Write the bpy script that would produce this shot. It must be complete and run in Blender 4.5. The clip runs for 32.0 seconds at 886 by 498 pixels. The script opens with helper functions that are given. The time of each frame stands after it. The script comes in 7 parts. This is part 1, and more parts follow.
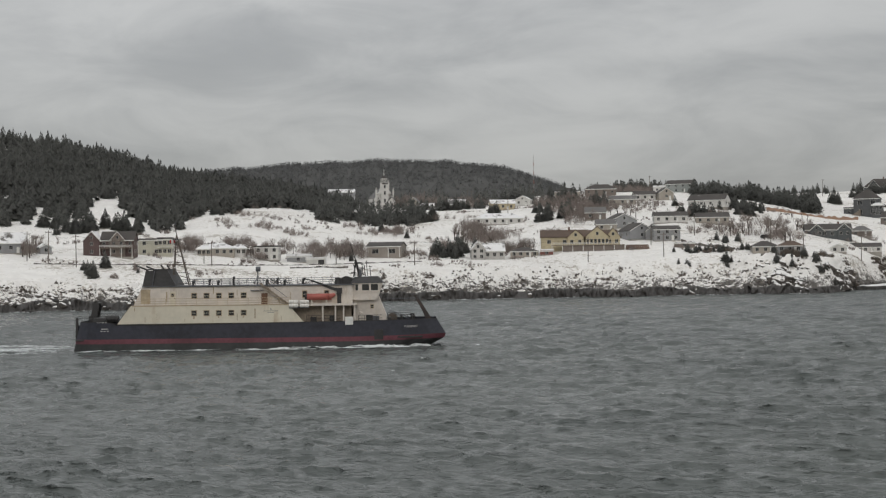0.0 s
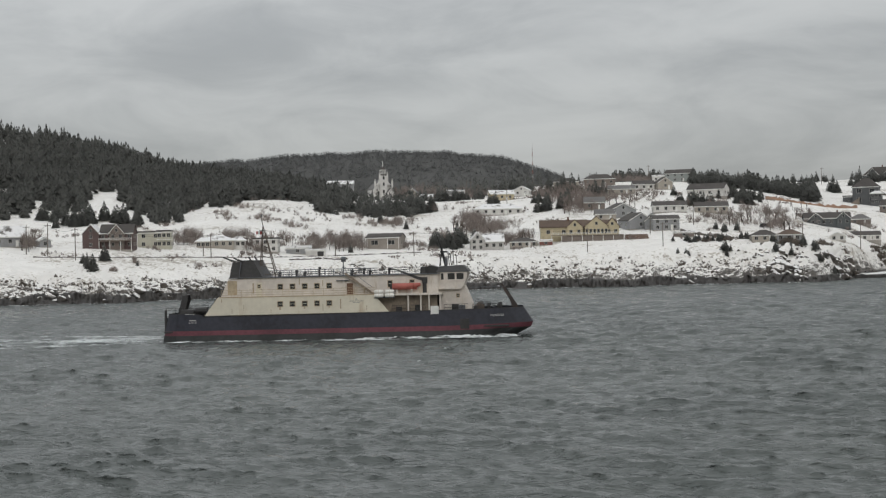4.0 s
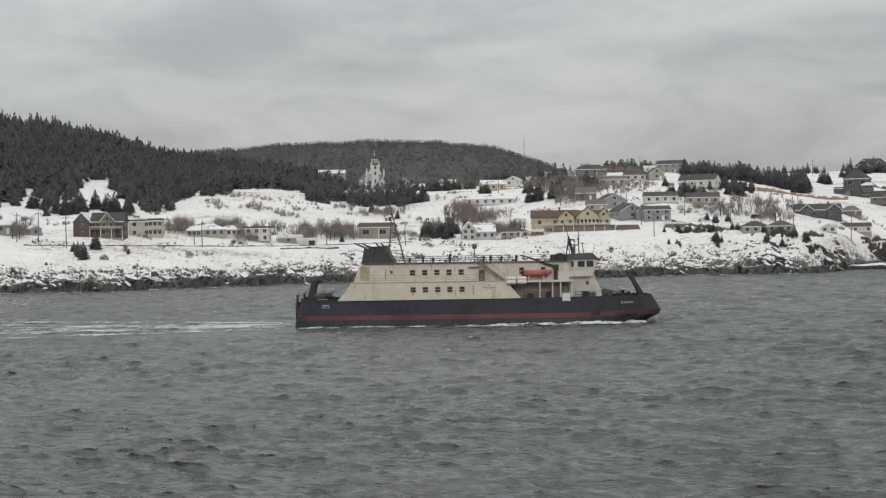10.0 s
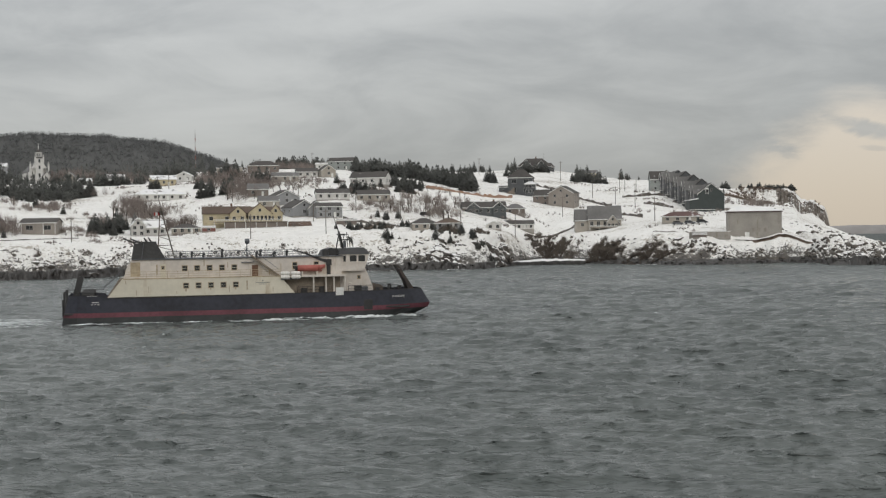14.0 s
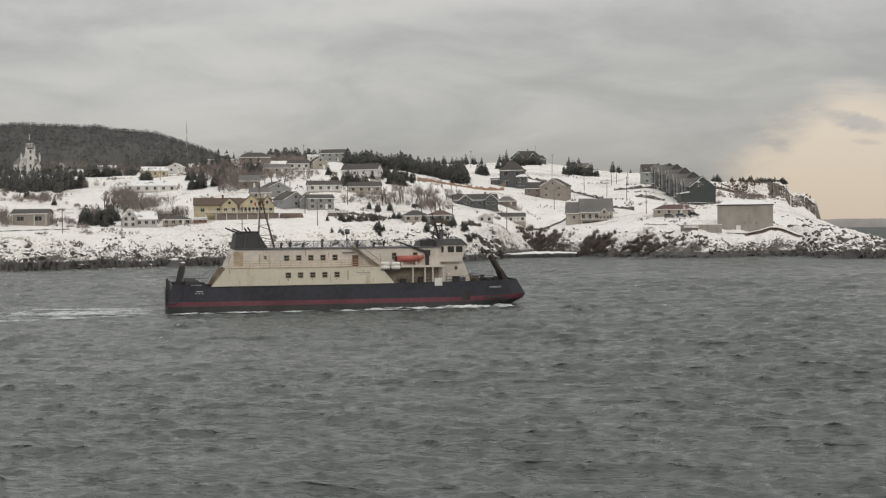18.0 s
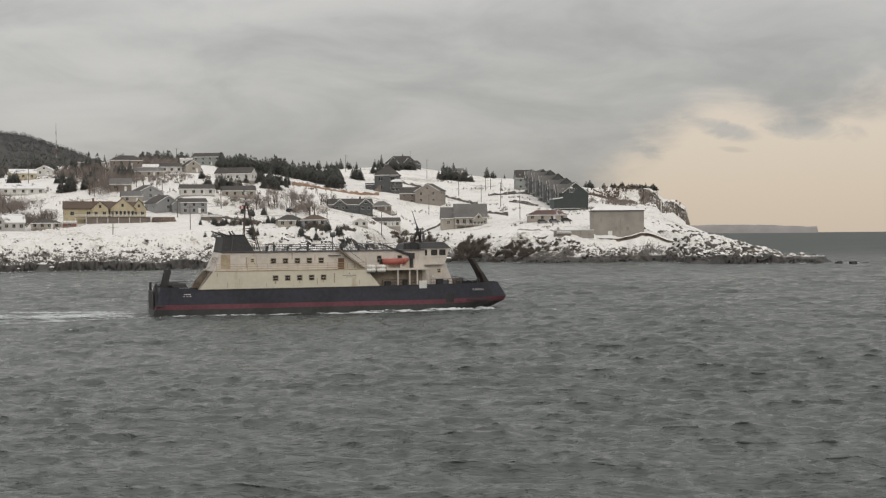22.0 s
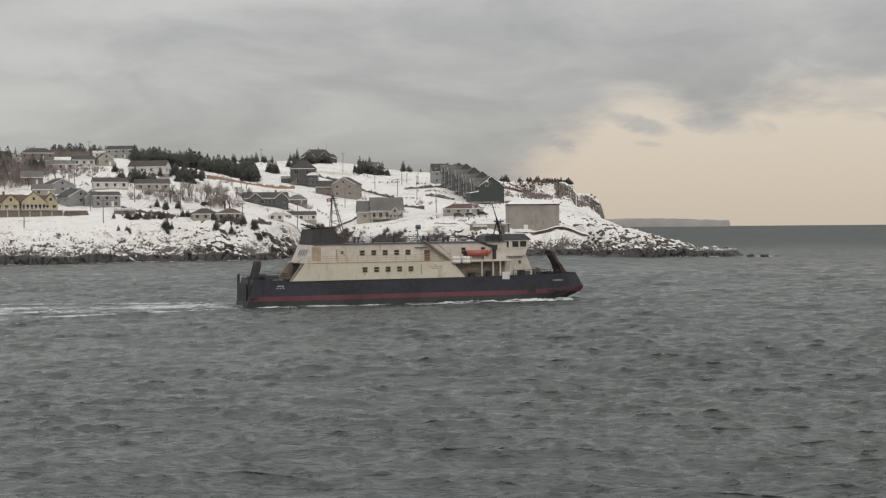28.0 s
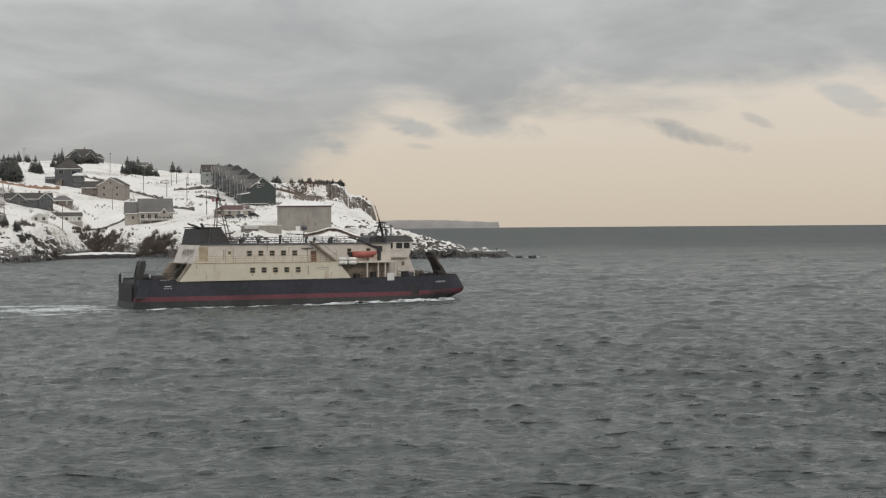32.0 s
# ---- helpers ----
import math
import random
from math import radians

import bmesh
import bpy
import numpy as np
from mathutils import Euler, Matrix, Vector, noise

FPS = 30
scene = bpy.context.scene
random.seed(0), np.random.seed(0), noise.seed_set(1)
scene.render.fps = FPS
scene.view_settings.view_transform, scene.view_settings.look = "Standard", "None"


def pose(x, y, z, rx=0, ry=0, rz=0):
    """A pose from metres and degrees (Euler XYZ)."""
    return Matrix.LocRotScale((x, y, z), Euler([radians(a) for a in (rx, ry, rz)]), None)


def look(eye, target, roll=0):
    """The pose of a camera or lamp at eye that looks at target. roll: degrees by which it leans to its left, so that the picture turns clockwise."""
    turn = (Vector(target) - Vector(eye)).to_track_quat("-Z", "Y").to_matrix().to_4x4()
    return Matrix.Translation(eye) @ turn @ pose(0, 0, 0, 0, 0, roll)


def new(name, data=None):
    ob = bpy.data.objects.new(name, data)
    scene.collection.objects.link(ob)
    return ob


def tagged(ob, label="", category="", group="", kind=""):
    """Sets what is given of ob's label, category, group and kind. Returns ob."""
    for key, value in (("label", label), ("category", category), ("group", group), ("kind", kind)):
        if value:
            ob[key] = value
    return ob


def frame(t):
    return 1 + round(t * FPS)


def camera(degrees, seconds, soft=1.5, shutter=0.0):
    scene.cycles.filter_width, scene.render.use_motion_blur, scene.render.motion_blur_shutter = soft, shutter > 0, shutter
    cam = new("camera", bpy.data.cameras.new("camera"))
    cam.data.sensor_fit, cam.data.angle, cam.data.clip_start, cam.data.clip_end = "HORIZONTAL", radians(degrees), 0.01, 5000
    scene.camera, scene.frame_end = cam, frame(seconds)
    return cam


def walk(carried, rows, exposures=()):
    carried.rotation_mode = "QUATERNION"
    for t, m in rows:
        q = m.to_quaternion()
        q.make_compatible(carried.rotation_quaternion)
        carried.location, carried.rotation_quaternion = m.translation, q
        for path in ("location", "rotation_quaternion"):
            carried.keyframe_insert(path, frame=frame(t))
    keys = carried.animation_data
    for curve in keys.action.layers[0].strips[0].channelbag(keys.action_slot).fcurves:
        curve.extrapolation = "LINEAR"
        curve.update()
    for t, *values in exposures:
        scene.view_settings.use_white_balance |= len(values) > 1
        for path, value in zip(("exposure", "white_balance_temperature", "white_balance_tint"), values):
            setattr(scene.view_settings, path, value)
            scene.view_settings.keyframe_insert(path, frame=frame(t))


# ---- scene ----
EYE = Vector((0.0, 0.0, 11.16))
cam = camera(32.78, 32.0, soft=1.25)
# seconds, bearing to the left of +y, tilt up, lean: the camera stands on a shore and pans
PAN = [
    (0, 25.387, 0.575, -0.823), (0.5, 24.920, 0.606, -0.899), (1, 24.945, 0.542, -1.012), (1.5, 25.077, 0.520, -1.099), (2, 25.170, 0.395, -1.133),
    (2.5, 25.242, 0.395, -1.141), (3, 25.270, 0.316, -1.173), (3.5, 25.371, 0.223, -1.177), (5.5, 25.336, 0.245, -1.196), (6, 25.434, 0.189, -1.174),
    (6.5, 25.372, 0.200, -1.133), (7, 25.443, 0.251, -1.108), (7.5, 25.429, 0.176, -1.100), (8, 25.430, 0.271, -1.094), (8.5, 25.518, 0.205, -1.093),
    (9, 25.399, 0.195, -1.077), (9.5, 25.414, -0.120, -1.038), (10, 25.041, -0.170, -0.931), (10.5, 22.589, 0.064, -0.918), (11, 19.066, -0.328, -0.974),
    (11.5, 15.223, -0.223, -0.969), (12, 12.573, 0.115, -0.843), (12.5, 12.319, -0.035, -0.854), (13, 12.430, -0.300, -0.844), (13.5, 12.466, -0.394, -0.852),
    (14, 12.621, -0.495, -0.835), (14.5, 12.751, -0.612, -0.836), (16.5, 12.560, -0.797, -0.780), (17, 12.395, -0.751, -0.718), (17.5, 12.418, -0.710, -0.678),
    (18, 12.302, -0.793, -0.649), (18.5, 11.819, -0.784, -0.609), (19, 11.113, -0.749, -0.537), (19.5, 10.400, -0.682, -0.505), (20, 9.879, -0.621, -0.487),
    (20.5, 9.666, -0.684, -0.479), (21, 9.471, -0.509, -0.500), (21.5, 8.078, -0.551, -0.507), (22, 7.537, -0.657, -0.464), (22.5, 6.576, -0.624, -0.428),
    (23, 6.427, -0.681, -0.435), (23.5, 6.248, -0.643, -0.480), (24, 5.327, -0.833, -0.495), (24.5, 5.062, -0.830, -0.503), (25, 4.578, -0.656, -0.518),
    (25.5, 4.445, -0.694, -0.519), (27.5, 4.338, -0.758, -0.502), (28, 4.355, -0.923, -0.466), (28.5, 4.120, -0.988, -0.372), (29, 2.722, -0.914, -0.427),
    (29.5, 1.019, -0.969, -0.475), (30, -0.895, -0.680, -0.518), (30.5, -2.144, -0.881, -0.501), (31, -2.756, -0.233, -0.435), (31.5, -3.315, -0.187, -0.407),
    (32, -4.302, -0.928, -0.440),
]


def aim(bearing, tilt):
    a, b = radians(bearing), radians(tilt)
    return EYE + Vector((-math.sin(a) * math.cos(b), math.cos(a) * math.cos(b), math.sin(b))) * 100


PATH = [(t, look(EYE, aim(bearing, tilt), lean)) for t, bearing, tilt, lean in PAN]
walk(cam, PATH, ((0, -0.09, 6580, 11), (2, -0.05, 6520, 10), (6, 0.0, 6460, 10), (8.5, 0.02, 6460, 10), (10, 0.11, 6510, 10), (11, 0.06, 6510, 10), (12, -0.06, 6500, 10), (13, 0.0, 6510, 10), (14, 0.06, 6540, 10), (17, 0.10, 6780, 12), (20, 0.08, 6850, 12), (25, 0.04, 6780, 12), (28.5, 0.05, 6720, 12), (30, -0.02, 6690, 11), (32, 0.08, 6640, 11)))
# seconds, place and heading of the ferry on the water
SAIL = [
    (0, -111.89, 177.28, 27.03), (1, -108.91, 178.11, 25.38), (2, -106.07, 179.08, 23.93), (3, -103.32, 180.35, 22.85), (3.5, -101.99, 181.08, 22.44),
    (5.5, -97.22, 184.93, 22.21), (6, -95.99, 185.79, 22.34), (7, -93.35, 187.50, 22.66), (8, -90.59, 189.14, 23.05), (9, -87.78, 190.76, 23.50),
    (10, -84.82, 192.38, 23.97), (11, -81.82, 193.95, 24.31), (12, -78.87, 195.49, 24.51), (13, -75.70, 197.10, 24.46), (14, -72.47, 198.66, 24.35),
    (14.5, -70.84, 199.38, 24.28), (16.5, -63.79, 201.63, 24.41), (17, -62.02, 202.31, 24.40), (18, -58.52, 203.71, 24.25), (19, -54.87, 205.14, 24.04),
    (20, -51.26, 206.51, 23.76), (21, -47.61, 207.78, 23.56), (22, -43.89, 208.88, 23.51), (23, -40.11, 209.81, 23.63), (24, -36.27, 210.65, 23.71),
    (25, -32.42, 211.67, 23.57), (25.5, -30.50, 212.25, 23.39), (27.5, -22.79, 215.60, 22.12), (28, -20.82, 215.96, 22.04), (29, -16.71, 216.51, 22.00),
    (30, -12.78, 216.77, 21.91), (31, -8.82, 216.92, 21.78), (32, -4.74, 217.06, 21.59),
]


# ---- overcast sky with a clear strip low over the sea, one weak soft sun ----

def math_node(tree, op, a, b=None, c=None, clamp=False):
    n = tree.nodes.new("ShaderNodeMath")
    n.operation, n.use_clamp = op, clamp
    for k, v in enumerate((a, b, c)):
        if v is None:
            continue
        if isinstance(v, (int, float)):
            n.inputs[k].default_value = v
        else:
            tree.links.new(v, n.inputs[k])
    return n.outputs[0]


def step_node(tree, value, lo, hi, out_lo=0.0, out_hi=1.0):
    n = tree.nodes.new("ShaderNodeMapRange")
    n.interpolation_type = "SMOOTHSTEP"
    tree.links.new(value, n.inputs[0])
    for k, v in ((1, lo), (2, hi), (3, out_lo), (4, out_hi)):
        if isinstance(v, (int, float)):
            n.inputs[k].default_value = v
        else:
            tree.links.new(v, n.inputs[k])
    return n.outputs[0]


def mix_node(tree, fac, a, b, blend="MIX"):
    n = tree.nodes.new("ShaderNodeMix")
    n.data_type, n.blend_type = "RGBA", blend
    for k, v in ((0, fac), (6, a), (7, b)):
        if isinstance(v, (int, float)):
            n.inputs[k].default_value = v
        elif isinstance(v, (tuple, list)):
            n.inputs[k].default_value = (*v, 1)
        else:
            tree.links.new(v, n.inputs[k])
    return n.outputs[2]


def noise_node(tree, vector, scale, detail=4, rough=0.55, stretch=None, distort=0.0):
    if stretch:
        m = tree.nodes.new("ShaderNodeMapping")
        m.inputs[3].default_value = stretch
        tree.links.new(vector, m.inputs[0])
        vector = m.outputs[0]
    n = tree.nodes.new("ShaderNodeTexNoise")
    n.inputs["Scale"].default_value, n.inputs["Detail"].default_value, n.inputs["Roughness"].default_value = scale, detail, rough
    n.inputs["Distortion"].default_value = distort
    tree.links.new(vector, n.inputs["Vector"])
    return n.outputs["Fac"]


SUN_ELEVATION, SUN_BEARING = 32.0, 150.0
world = bpy.data.worlds.new("overcast")
scene.world = world
world.use_nodes = True
wt = world.node_tree
wt.nodes.clear()
w_out, w_bg = wt.nodes.new("ShaderNodeOutputWorld"), wt.nodes.new("ShaderNodeBackground")
wt.links.new(w_bg.outputs[0], w_out.inputs[0])
w_co = wt.nodes.new("ShaderNodeTexCoord").outputs["Generated"]
w_xyz = wt.nodes.new("ShaderNodeSeparateXYZ")
wt.links.new(w_co, w_xyz.inputs[0])
up = math_node(wt, "MAXIMUM", w_xyz.outputs[2], 0.0)
# an overcast sky is far brighter overhead than at the horizon
gain = math_node(wt, "MULTIPLY_ADD", up, 1.85, 1.0)
big = noise_node(wt, w_co, 2.3, 5, 0.5, (1, 1, 4.2), 0.5)
small = noise_node(wt, w_co, 9.0, 6, 0.58, (1, 1, 3.0), 0.5)
billow = math_node(wt, "MULTIPLY_ADD", small, 0.45, math_node(wt, "MULTIPLY", big, 0.55))
cloud = mix_node(wt, step_node(wt, billow, 0.34, 0.66), (0.280, 0.286, 0.287), (0.420, 0.425, 0.419))
# the clear strip under the cloud: its upper edge along the horizon, then loose scraps of cloud in it
along = step_node(wt, w_xyz.outputs[0], -0.25, 0.40)
brim = wt.nodes.new("ShaderNodeValToRGB")
brim.color_ramp.interpolation = "B_SPLINE"
BRIM = ((-0.25, 0.0), (-0.13, 0.006), (-0.06, 0.040), (-0.01, 0.062), (0.03, 0.080), (0.07, 0.080), (0.105, 0.064), (0.13, 0.066), (0.16, 0.080), (0.20, 0.082), (0.26, 0.080), (0.32, 0.083), (0.40, 0.085))
for k, (sx, sz) in enumerate(BRIM):
    stop = brim.color_ramp.elements[k] if k < 2 else brim.color_ramp.elements.new(0.999)
    stop.position, stop.color = (sx + 0.25) / 0.65, (sz * 8, sz * 8, sz * 8, 1)
wt.links.new(along, brim.inputs[0])
shred = noise_node(wt, w_co, 26.0, 5, 0.62, (1, 1, 2.4), 0.6)
rag = math_node(wt, "MULTIPLY_ADD", big, 0.05, math_node(wt, "MULTIPLY_ADD", small, 0.055, math_node(wt, "MULTIPLY_ADD", shred, 0.022, -0.0635)))
low = math_node(wt, "SUBTRACT", math_node(wt, "MULTIPLY_ADD", brim.outputs[0], 0.125, rag), w_xyz.outputs[2])
strip = math_node(wt, "MULTIPLY", step_node(wt, low, -0.024, 0.014), step_node(wt, w_xyz.outputs[0], -0.17, 0.02))
for sx, sz, wide, tall, slope, dense in ((0.045, 0.067, 0.030, 0.0065, -0.25, 0.8), (-0.012, 0.0565, 0.028, 0.007, -0.2, 0.7), (0.108, 0.064, 0.030, 0.009, -0.1, 0.8), (0.236, 0.057, 0.036, 0.0065, -0.27, 0.75), (0.277, 0.066, 0.012, 0.004, -0.4, 0.5),
                                         (0.335, 0.077, 0.026, 0.009, -0.4, 0.7), (0.06, 0.052, 0.010, 0.002, -0.1, 0.35)):
    off = math_node(wt, "SUBTRACT", w_xyz.outputs[0], sx)
    rise = math_node(wt, "SUBTRACT", w_xyz.outputs[2], math_node(wt, "MULTIPLY_ADD", off, slope, sz))
    far = math_node(wt, "ADD", math_node(wt, "POWER", math_node(wt, "ABSOLUTE", math_node(wt, "DIVIDE", off, wide)), 2.0), math_node(wt, "POWER", math_node(wt, "ABSOLUTE", math_node(wt, "DIVIDE", rise, tall)), 2.0))
    far = math_node(wt, "ADD", far, math_node(wt, "MULTIPLY_ADD", shred, 3.4, -1.7))
    strip = math_node(wt, "MULTIPLY", strip, step_node(wt, far, 0.0, 1.2, 1.0 - dense, 1.0))
clear = mix_node(wt, step_node(wt, w_xyz.outputs[2], 0.0, 0.09), (0.525, 0.460, 0.378), (0.53, 0.478, 0.412))
# the deck thickens towards the open sea
thick = wt.nodes.new("ShaderNodeVectorMath")
thick.operation = "SCALE"
wt.links.new(cloud, thick.inputs[0])
wt.links.new(step_node(wt, w_xyz.outputs[0], -0.55, 0.05, 1.0, 0.91), thick.inputs[3])
colour = mix_node(wt, strip, thick.outputs[0], clear)
sky = wt.nodes.new("ShaderNodeTexSky")
sky.sky_type, sky.sun_disc = "NISHITA", False
sky.sun_elevation, sky.sun_rotation = radians(SUN_ELEVATION), radians(SUN_BEARING)
veil = mix_node(wt, 1.0, colour, mix_node(wt, 0.006, (0, 0, 0), sky.outputs[0]), "ADD")
lit = wt.nodes.new("ShaderNodeVectorMath")
lit.operation = "SCALE"
wt.links.new(veil, lit.inputs[0])
wt.links.new(gain, lit.inputs[3])
wt.links.new(lit.outputs[0], w_bg.inputs[0])
w_bg.inputs[1].default_value = 1.01

sun_data = bpy.data.lights.new("sun", "SUN")
sun_data.energy, sun_data.angle, sun_data.color = 0.5, radians(25), (1.0, 0.96, 0.9)
sun = new("sun", sun_data)
_b = radians(SUN_BEARING)
sun.matrix_world = look((0, 0, 0), (-math.sin(_b) * math.cos(radians(SUN_ELEVATION)), -math.cos(_b) * math.cos(radians(SUN_ELEVATION)), -math.sin(radians(SUN_ELEVATION))))

# ---- lie of the land: shore distance and heights along bearings from the viewpoint ----
SHORE = [(62, 405), (41.9, 412), (37.8, 416), (35.8, 424), (33.7, 433), (31.5, 450), (27.3, 461), (23, 474), (18.7, 478), (16.6, 487),
         (13.4, 497), (11.7, 495), (11.0, 506), (10.2, 540), (9.5, 582), (8.7, 606), (7.0, 566), (4.6, 532), (2.7, 523), (1.1, 533), (-0.6, 544), (-1.8, 503),
         (-2.8, 497), (-4.0, 495), (-5, 500), (-6.6, 503), (-9, 505)]
STEPS = (-60, 0, 5, 25, 80, 230, 520, 760, 1700)
RISE_WEST = [(62, 2.3, 6.5, 16, 30, 97), (41.9, 2.3, 6.6, 16.2, 30, 87), (39.9, 2.3, 5.9, 15.4, 29.6, 82.5), (37.8, 2.8, 5.8, 15, 33, 77), (35.8, 2.4, 5.3, 14.8, 29, 66.5),
             (33.7, 1.8, 5.3, 14.5, 34.5, 61), (31.5, 1.6, 5.9, 14.2, 36, 56.5), (29.4, 2.3, 8.2, 13, 32.5, 51), (27.3, 2.7, 8.7, 13.5, 31.2, 48), (25.1, 2.7, 8.8, 13.1, 32, 49),
             (23, 2.6, 8.8, 12.8, 33, 53), (20.8, 1.9, 8.4, 16, 36, 56), (18.7, 1.9, 9, 17, 38.4, 57.5), (16.6, 2.3, 9.5, 18.8, 39.2, 57)]
RISE_EAST = [(13.4, 1.6, 11.7, 17.2, 34, 55), (10.8, 2.6, 11.0, 15.9, 33, 56), (8.7, 1.1, 8.6, 13.6, 31.5, 58), (6.7, 1.2, 8.5, 13.2, 30, 51.5), (4.6, 1.5, 9.4, 14.9, 27.2, 47),
             (2.7, 1.8, 9.2, 15.7, 22.6, 42), (1.1, 1.5, 8.9, 16.2, 23.5, 40), (-0.5, 1.3, 7.6, 13, 20.5, 36.5), (-0.72, 1.4, 7.5, 12.6, 19.5, 29), (-1.2, 1.6, 7.1, 11.2, 16.5, 29.5),
             (-1.62, 1.8, 6.8, 10, 13.8, 24), (-1.85, 1.9, 7.2, 10.4, 12.5, 9), (-2.8, 2.0, 6.7, 9.2, 6.5, -5), (-3.95, 2.2, 4.9, 5.4, -1, -10), (-5, 1.6, 2.5, 0.8, -8, -14), (-6.6, 0.4, 0.4, -3, -8, -14),
             (-7.4, -2, -4, -8, -12, -14)]
RISE = np.array(sorted(RISE_WEST + RISE_EAST))
SHORE_A = np.array(sorted(SHORE), float)


def lattice(i, j, k):
    h = (i * 374761393 + j * 668265263 + k * 982451653) & 0xFFFFFFFF
    h = ((h ^ (h >> 13)) * 1274126177) & 0xFFFFFFFF
    return ((h ^ (h >> 16)) & 0xFFFF) / 65535.0


def value_noise(x, y, seed=0):
    """Smooth noise from 0 to 1 over arrays."""
    x, y = np.asarray(x, float), np.asarray(y, float)
    i, j = np.floor(x).astype(np.int64), np.floor(y).astype(np.int64)
    u, v = x - i, y - j
    u, v = u * u * (3 - 2 * u), v * v * (3 - 2 * v)
    a, b, c, d = (lattice(i + p, j + q, seed) for p, q in ((0, 0), (1, 0), (0, 1), (1, 1)))
    return (a * (1 - u) + b * u) * (1 - v) + (c * (1 - u) + d * u) * v


def fbm(x, y, seed=0, octaves=4):
    total, amp, norm = 0.0, 1.0, 0.0
    for k in range(octaves):
        total = total + amp * value_noise(x * 2**k + 17.3 * k, y * 2**k - 9.1 * k, seed + k)
        norm += amp
        amp *= 0.5
    return total / norm


def shore_at(az):
    az = np.asarray(az, float)
    base = np.interp(az, SHORE_A[:, 0], SHORE_A[:, 1])
    return base + (fbm(az * 2.2, az * 0 + 3.7, 5, 4) - 0.5) * 14


def bare_height(x, y):
    """The ground's height without the small relief."""
    x, y = np.asarray(x, float), np.asarray(y, float)
    az, d = np.degrees(np.arctan2(-x, y)), np.hypot(x, y)
    near = np.interp(az, SHORE_A[:, 0], SHORE_A[:, 1])
    even = sum(np.interp(az + k, SHORE_A[:, 0], SHORE_A[:, 1]) for k in (-2.4, -1.2, 0, 1.2, 2.4)) / 5
    back = np.clip((d - near - 25) / 110, 0, 1)
    s = d - (near * (1 - back) + even * back)
    k = [np.interp(az, RISE[:, 0], RISE[:, n]) for n in range(1, 6)]
    cols = [az * 0 - 9, az * 0 - 0.3, *k, np.where(k[4] > 20, k[4] * 0.97 + 2, k[4] - 6), k[4] * 0.75 - 6]
    z = cols[0]
    for n in range(len(STEPS) - 1):
        a, b = STEPS[n], STEPS[n + 1]
        f = np.clip((s - a) / (b - a), 0, 1)
        if n == 5:
            f = f * (1.25 - 0.25 * f)
        z = np.where(s >= a, cols[n] * (1 - f) + cols[n + 1] * f, z)
    # the headland's rock face
    ragged = (fbm(az * 5.0, az * 0 + 1.3, 91, 4) - 0.5) * 26
    reach = np.clip((1.9 - az) / 0.9, 0, 1) * np.clip((az + 1.84) / 0.12, 0, 1)
    rise = np.clip((s - 446 - ragged) / 9, 0, 1)
    z = z + reach * np.where(s < 446 + ragged, -np.clip((s - 230) / 210, 0, 1) * 6.0, (rise - 1) * 6.0 + rise * 2.0 * np.clip((560 - s) / 100, 0, 1))
    return z, s, az


def height(x, y):
    """The ground's height, with ledges and gullies on the bluff and humps above it."""
    z, s, az = bare_height(x, y)
    s2 = s - (fbm(az * 2.2, az * 0 + 3.7, 5, 4) - 0.5) * 14
    bluff = np.clip((s2 + 8) / 12, 0, 1) * np.clip((52 + 26 * np.clip((0.2 - az) / 1.5, 0, 1) - s2) / 30, 0, 1)
    ledge = 1 - np.abs(2 * fbm(np.asarray(x) / 9, np.asarray(y) / 9, 11, 4) - 1)
    crag = fbm(np.asarray(x) / 3.2, np.asarray(y) / 3.2, 23, 3) - 0.5
    cliff = np.clip((az - 8.5) / 2, 0, 1) * np.clip((15.5 - az) / 2, 0, 1)
    point = np.clip((0.6 - az) / 1.5, 0, 1)
    calm = 1 - 0.40 * np.clip((az - 8.6) / 0.8, 0, 1) * np.clip((12.2 - az) / 0.8, 0, 1)
    z = z + calm * bluff * ((ledge - 0.72) * (4.2 + 0.4 * cliff) * (1 - 0.65 * np.clip((3.0 - az) / 1.5, 0, 1)) + crag * (2.8 + 0.4 * cliff + 2.0 * point))
    upper = np.clip((s - 40) / 60, 0, 1)
    z = z + upper * ((fbm(np.asarray(x) / 45, np.asarray(y) / 45, 31, 3) - 0.5) * 2.2 + (fbm(np.asarray(x) / 9, np.asarray(y) / 9, 37, 2) - 0.5) * 0.5)
    knob = np.clip((0.6 - az) / 0.8, 0, 1) * np.clip((s - 330) / 120, 0, 1) * np.clip((az + 1.9) / 0.2, 0, 1)
    z = z + knob * (fbm(np.asarray(x) / 9, np.asarray(y) / 14, 41, 4) - 0.5) * 6
    z = z + knob * (fbm(np.asarray(x) / 4.6, np.asarray(y) / 6, 43, 2) - 0.5) * 4.5
    return z


def at_bearing(az, d):
    a = math.radians(az)
    return -d * math.sin(a), d * math.cos(a)


def ground_z(x, y):
    return float(height(np.array([x]), np.array([y]))[0])


# ---- materials ----
def base_material(name):
    m = bpy.data.materials.new(name)
    m.use_nodes = True
    t = m.node_tree
    return m, t, t.nodes["Principled BSDF"], t.nodes.new("ShaderNodeTexCoord").outputs["Object"]


def bump_to(tree, shader, height, strength, distance=0.05):
    b = tree.nodes.new("ShaderNodeBump")
    b.inputs["Strength"].default_value, b.inputs["Distance"].default_value = strength, distance
    tree.links.new(height, b.inputs["Height"])
    tree.links.new(b.outputs[0], shader.inputs["Normal"])


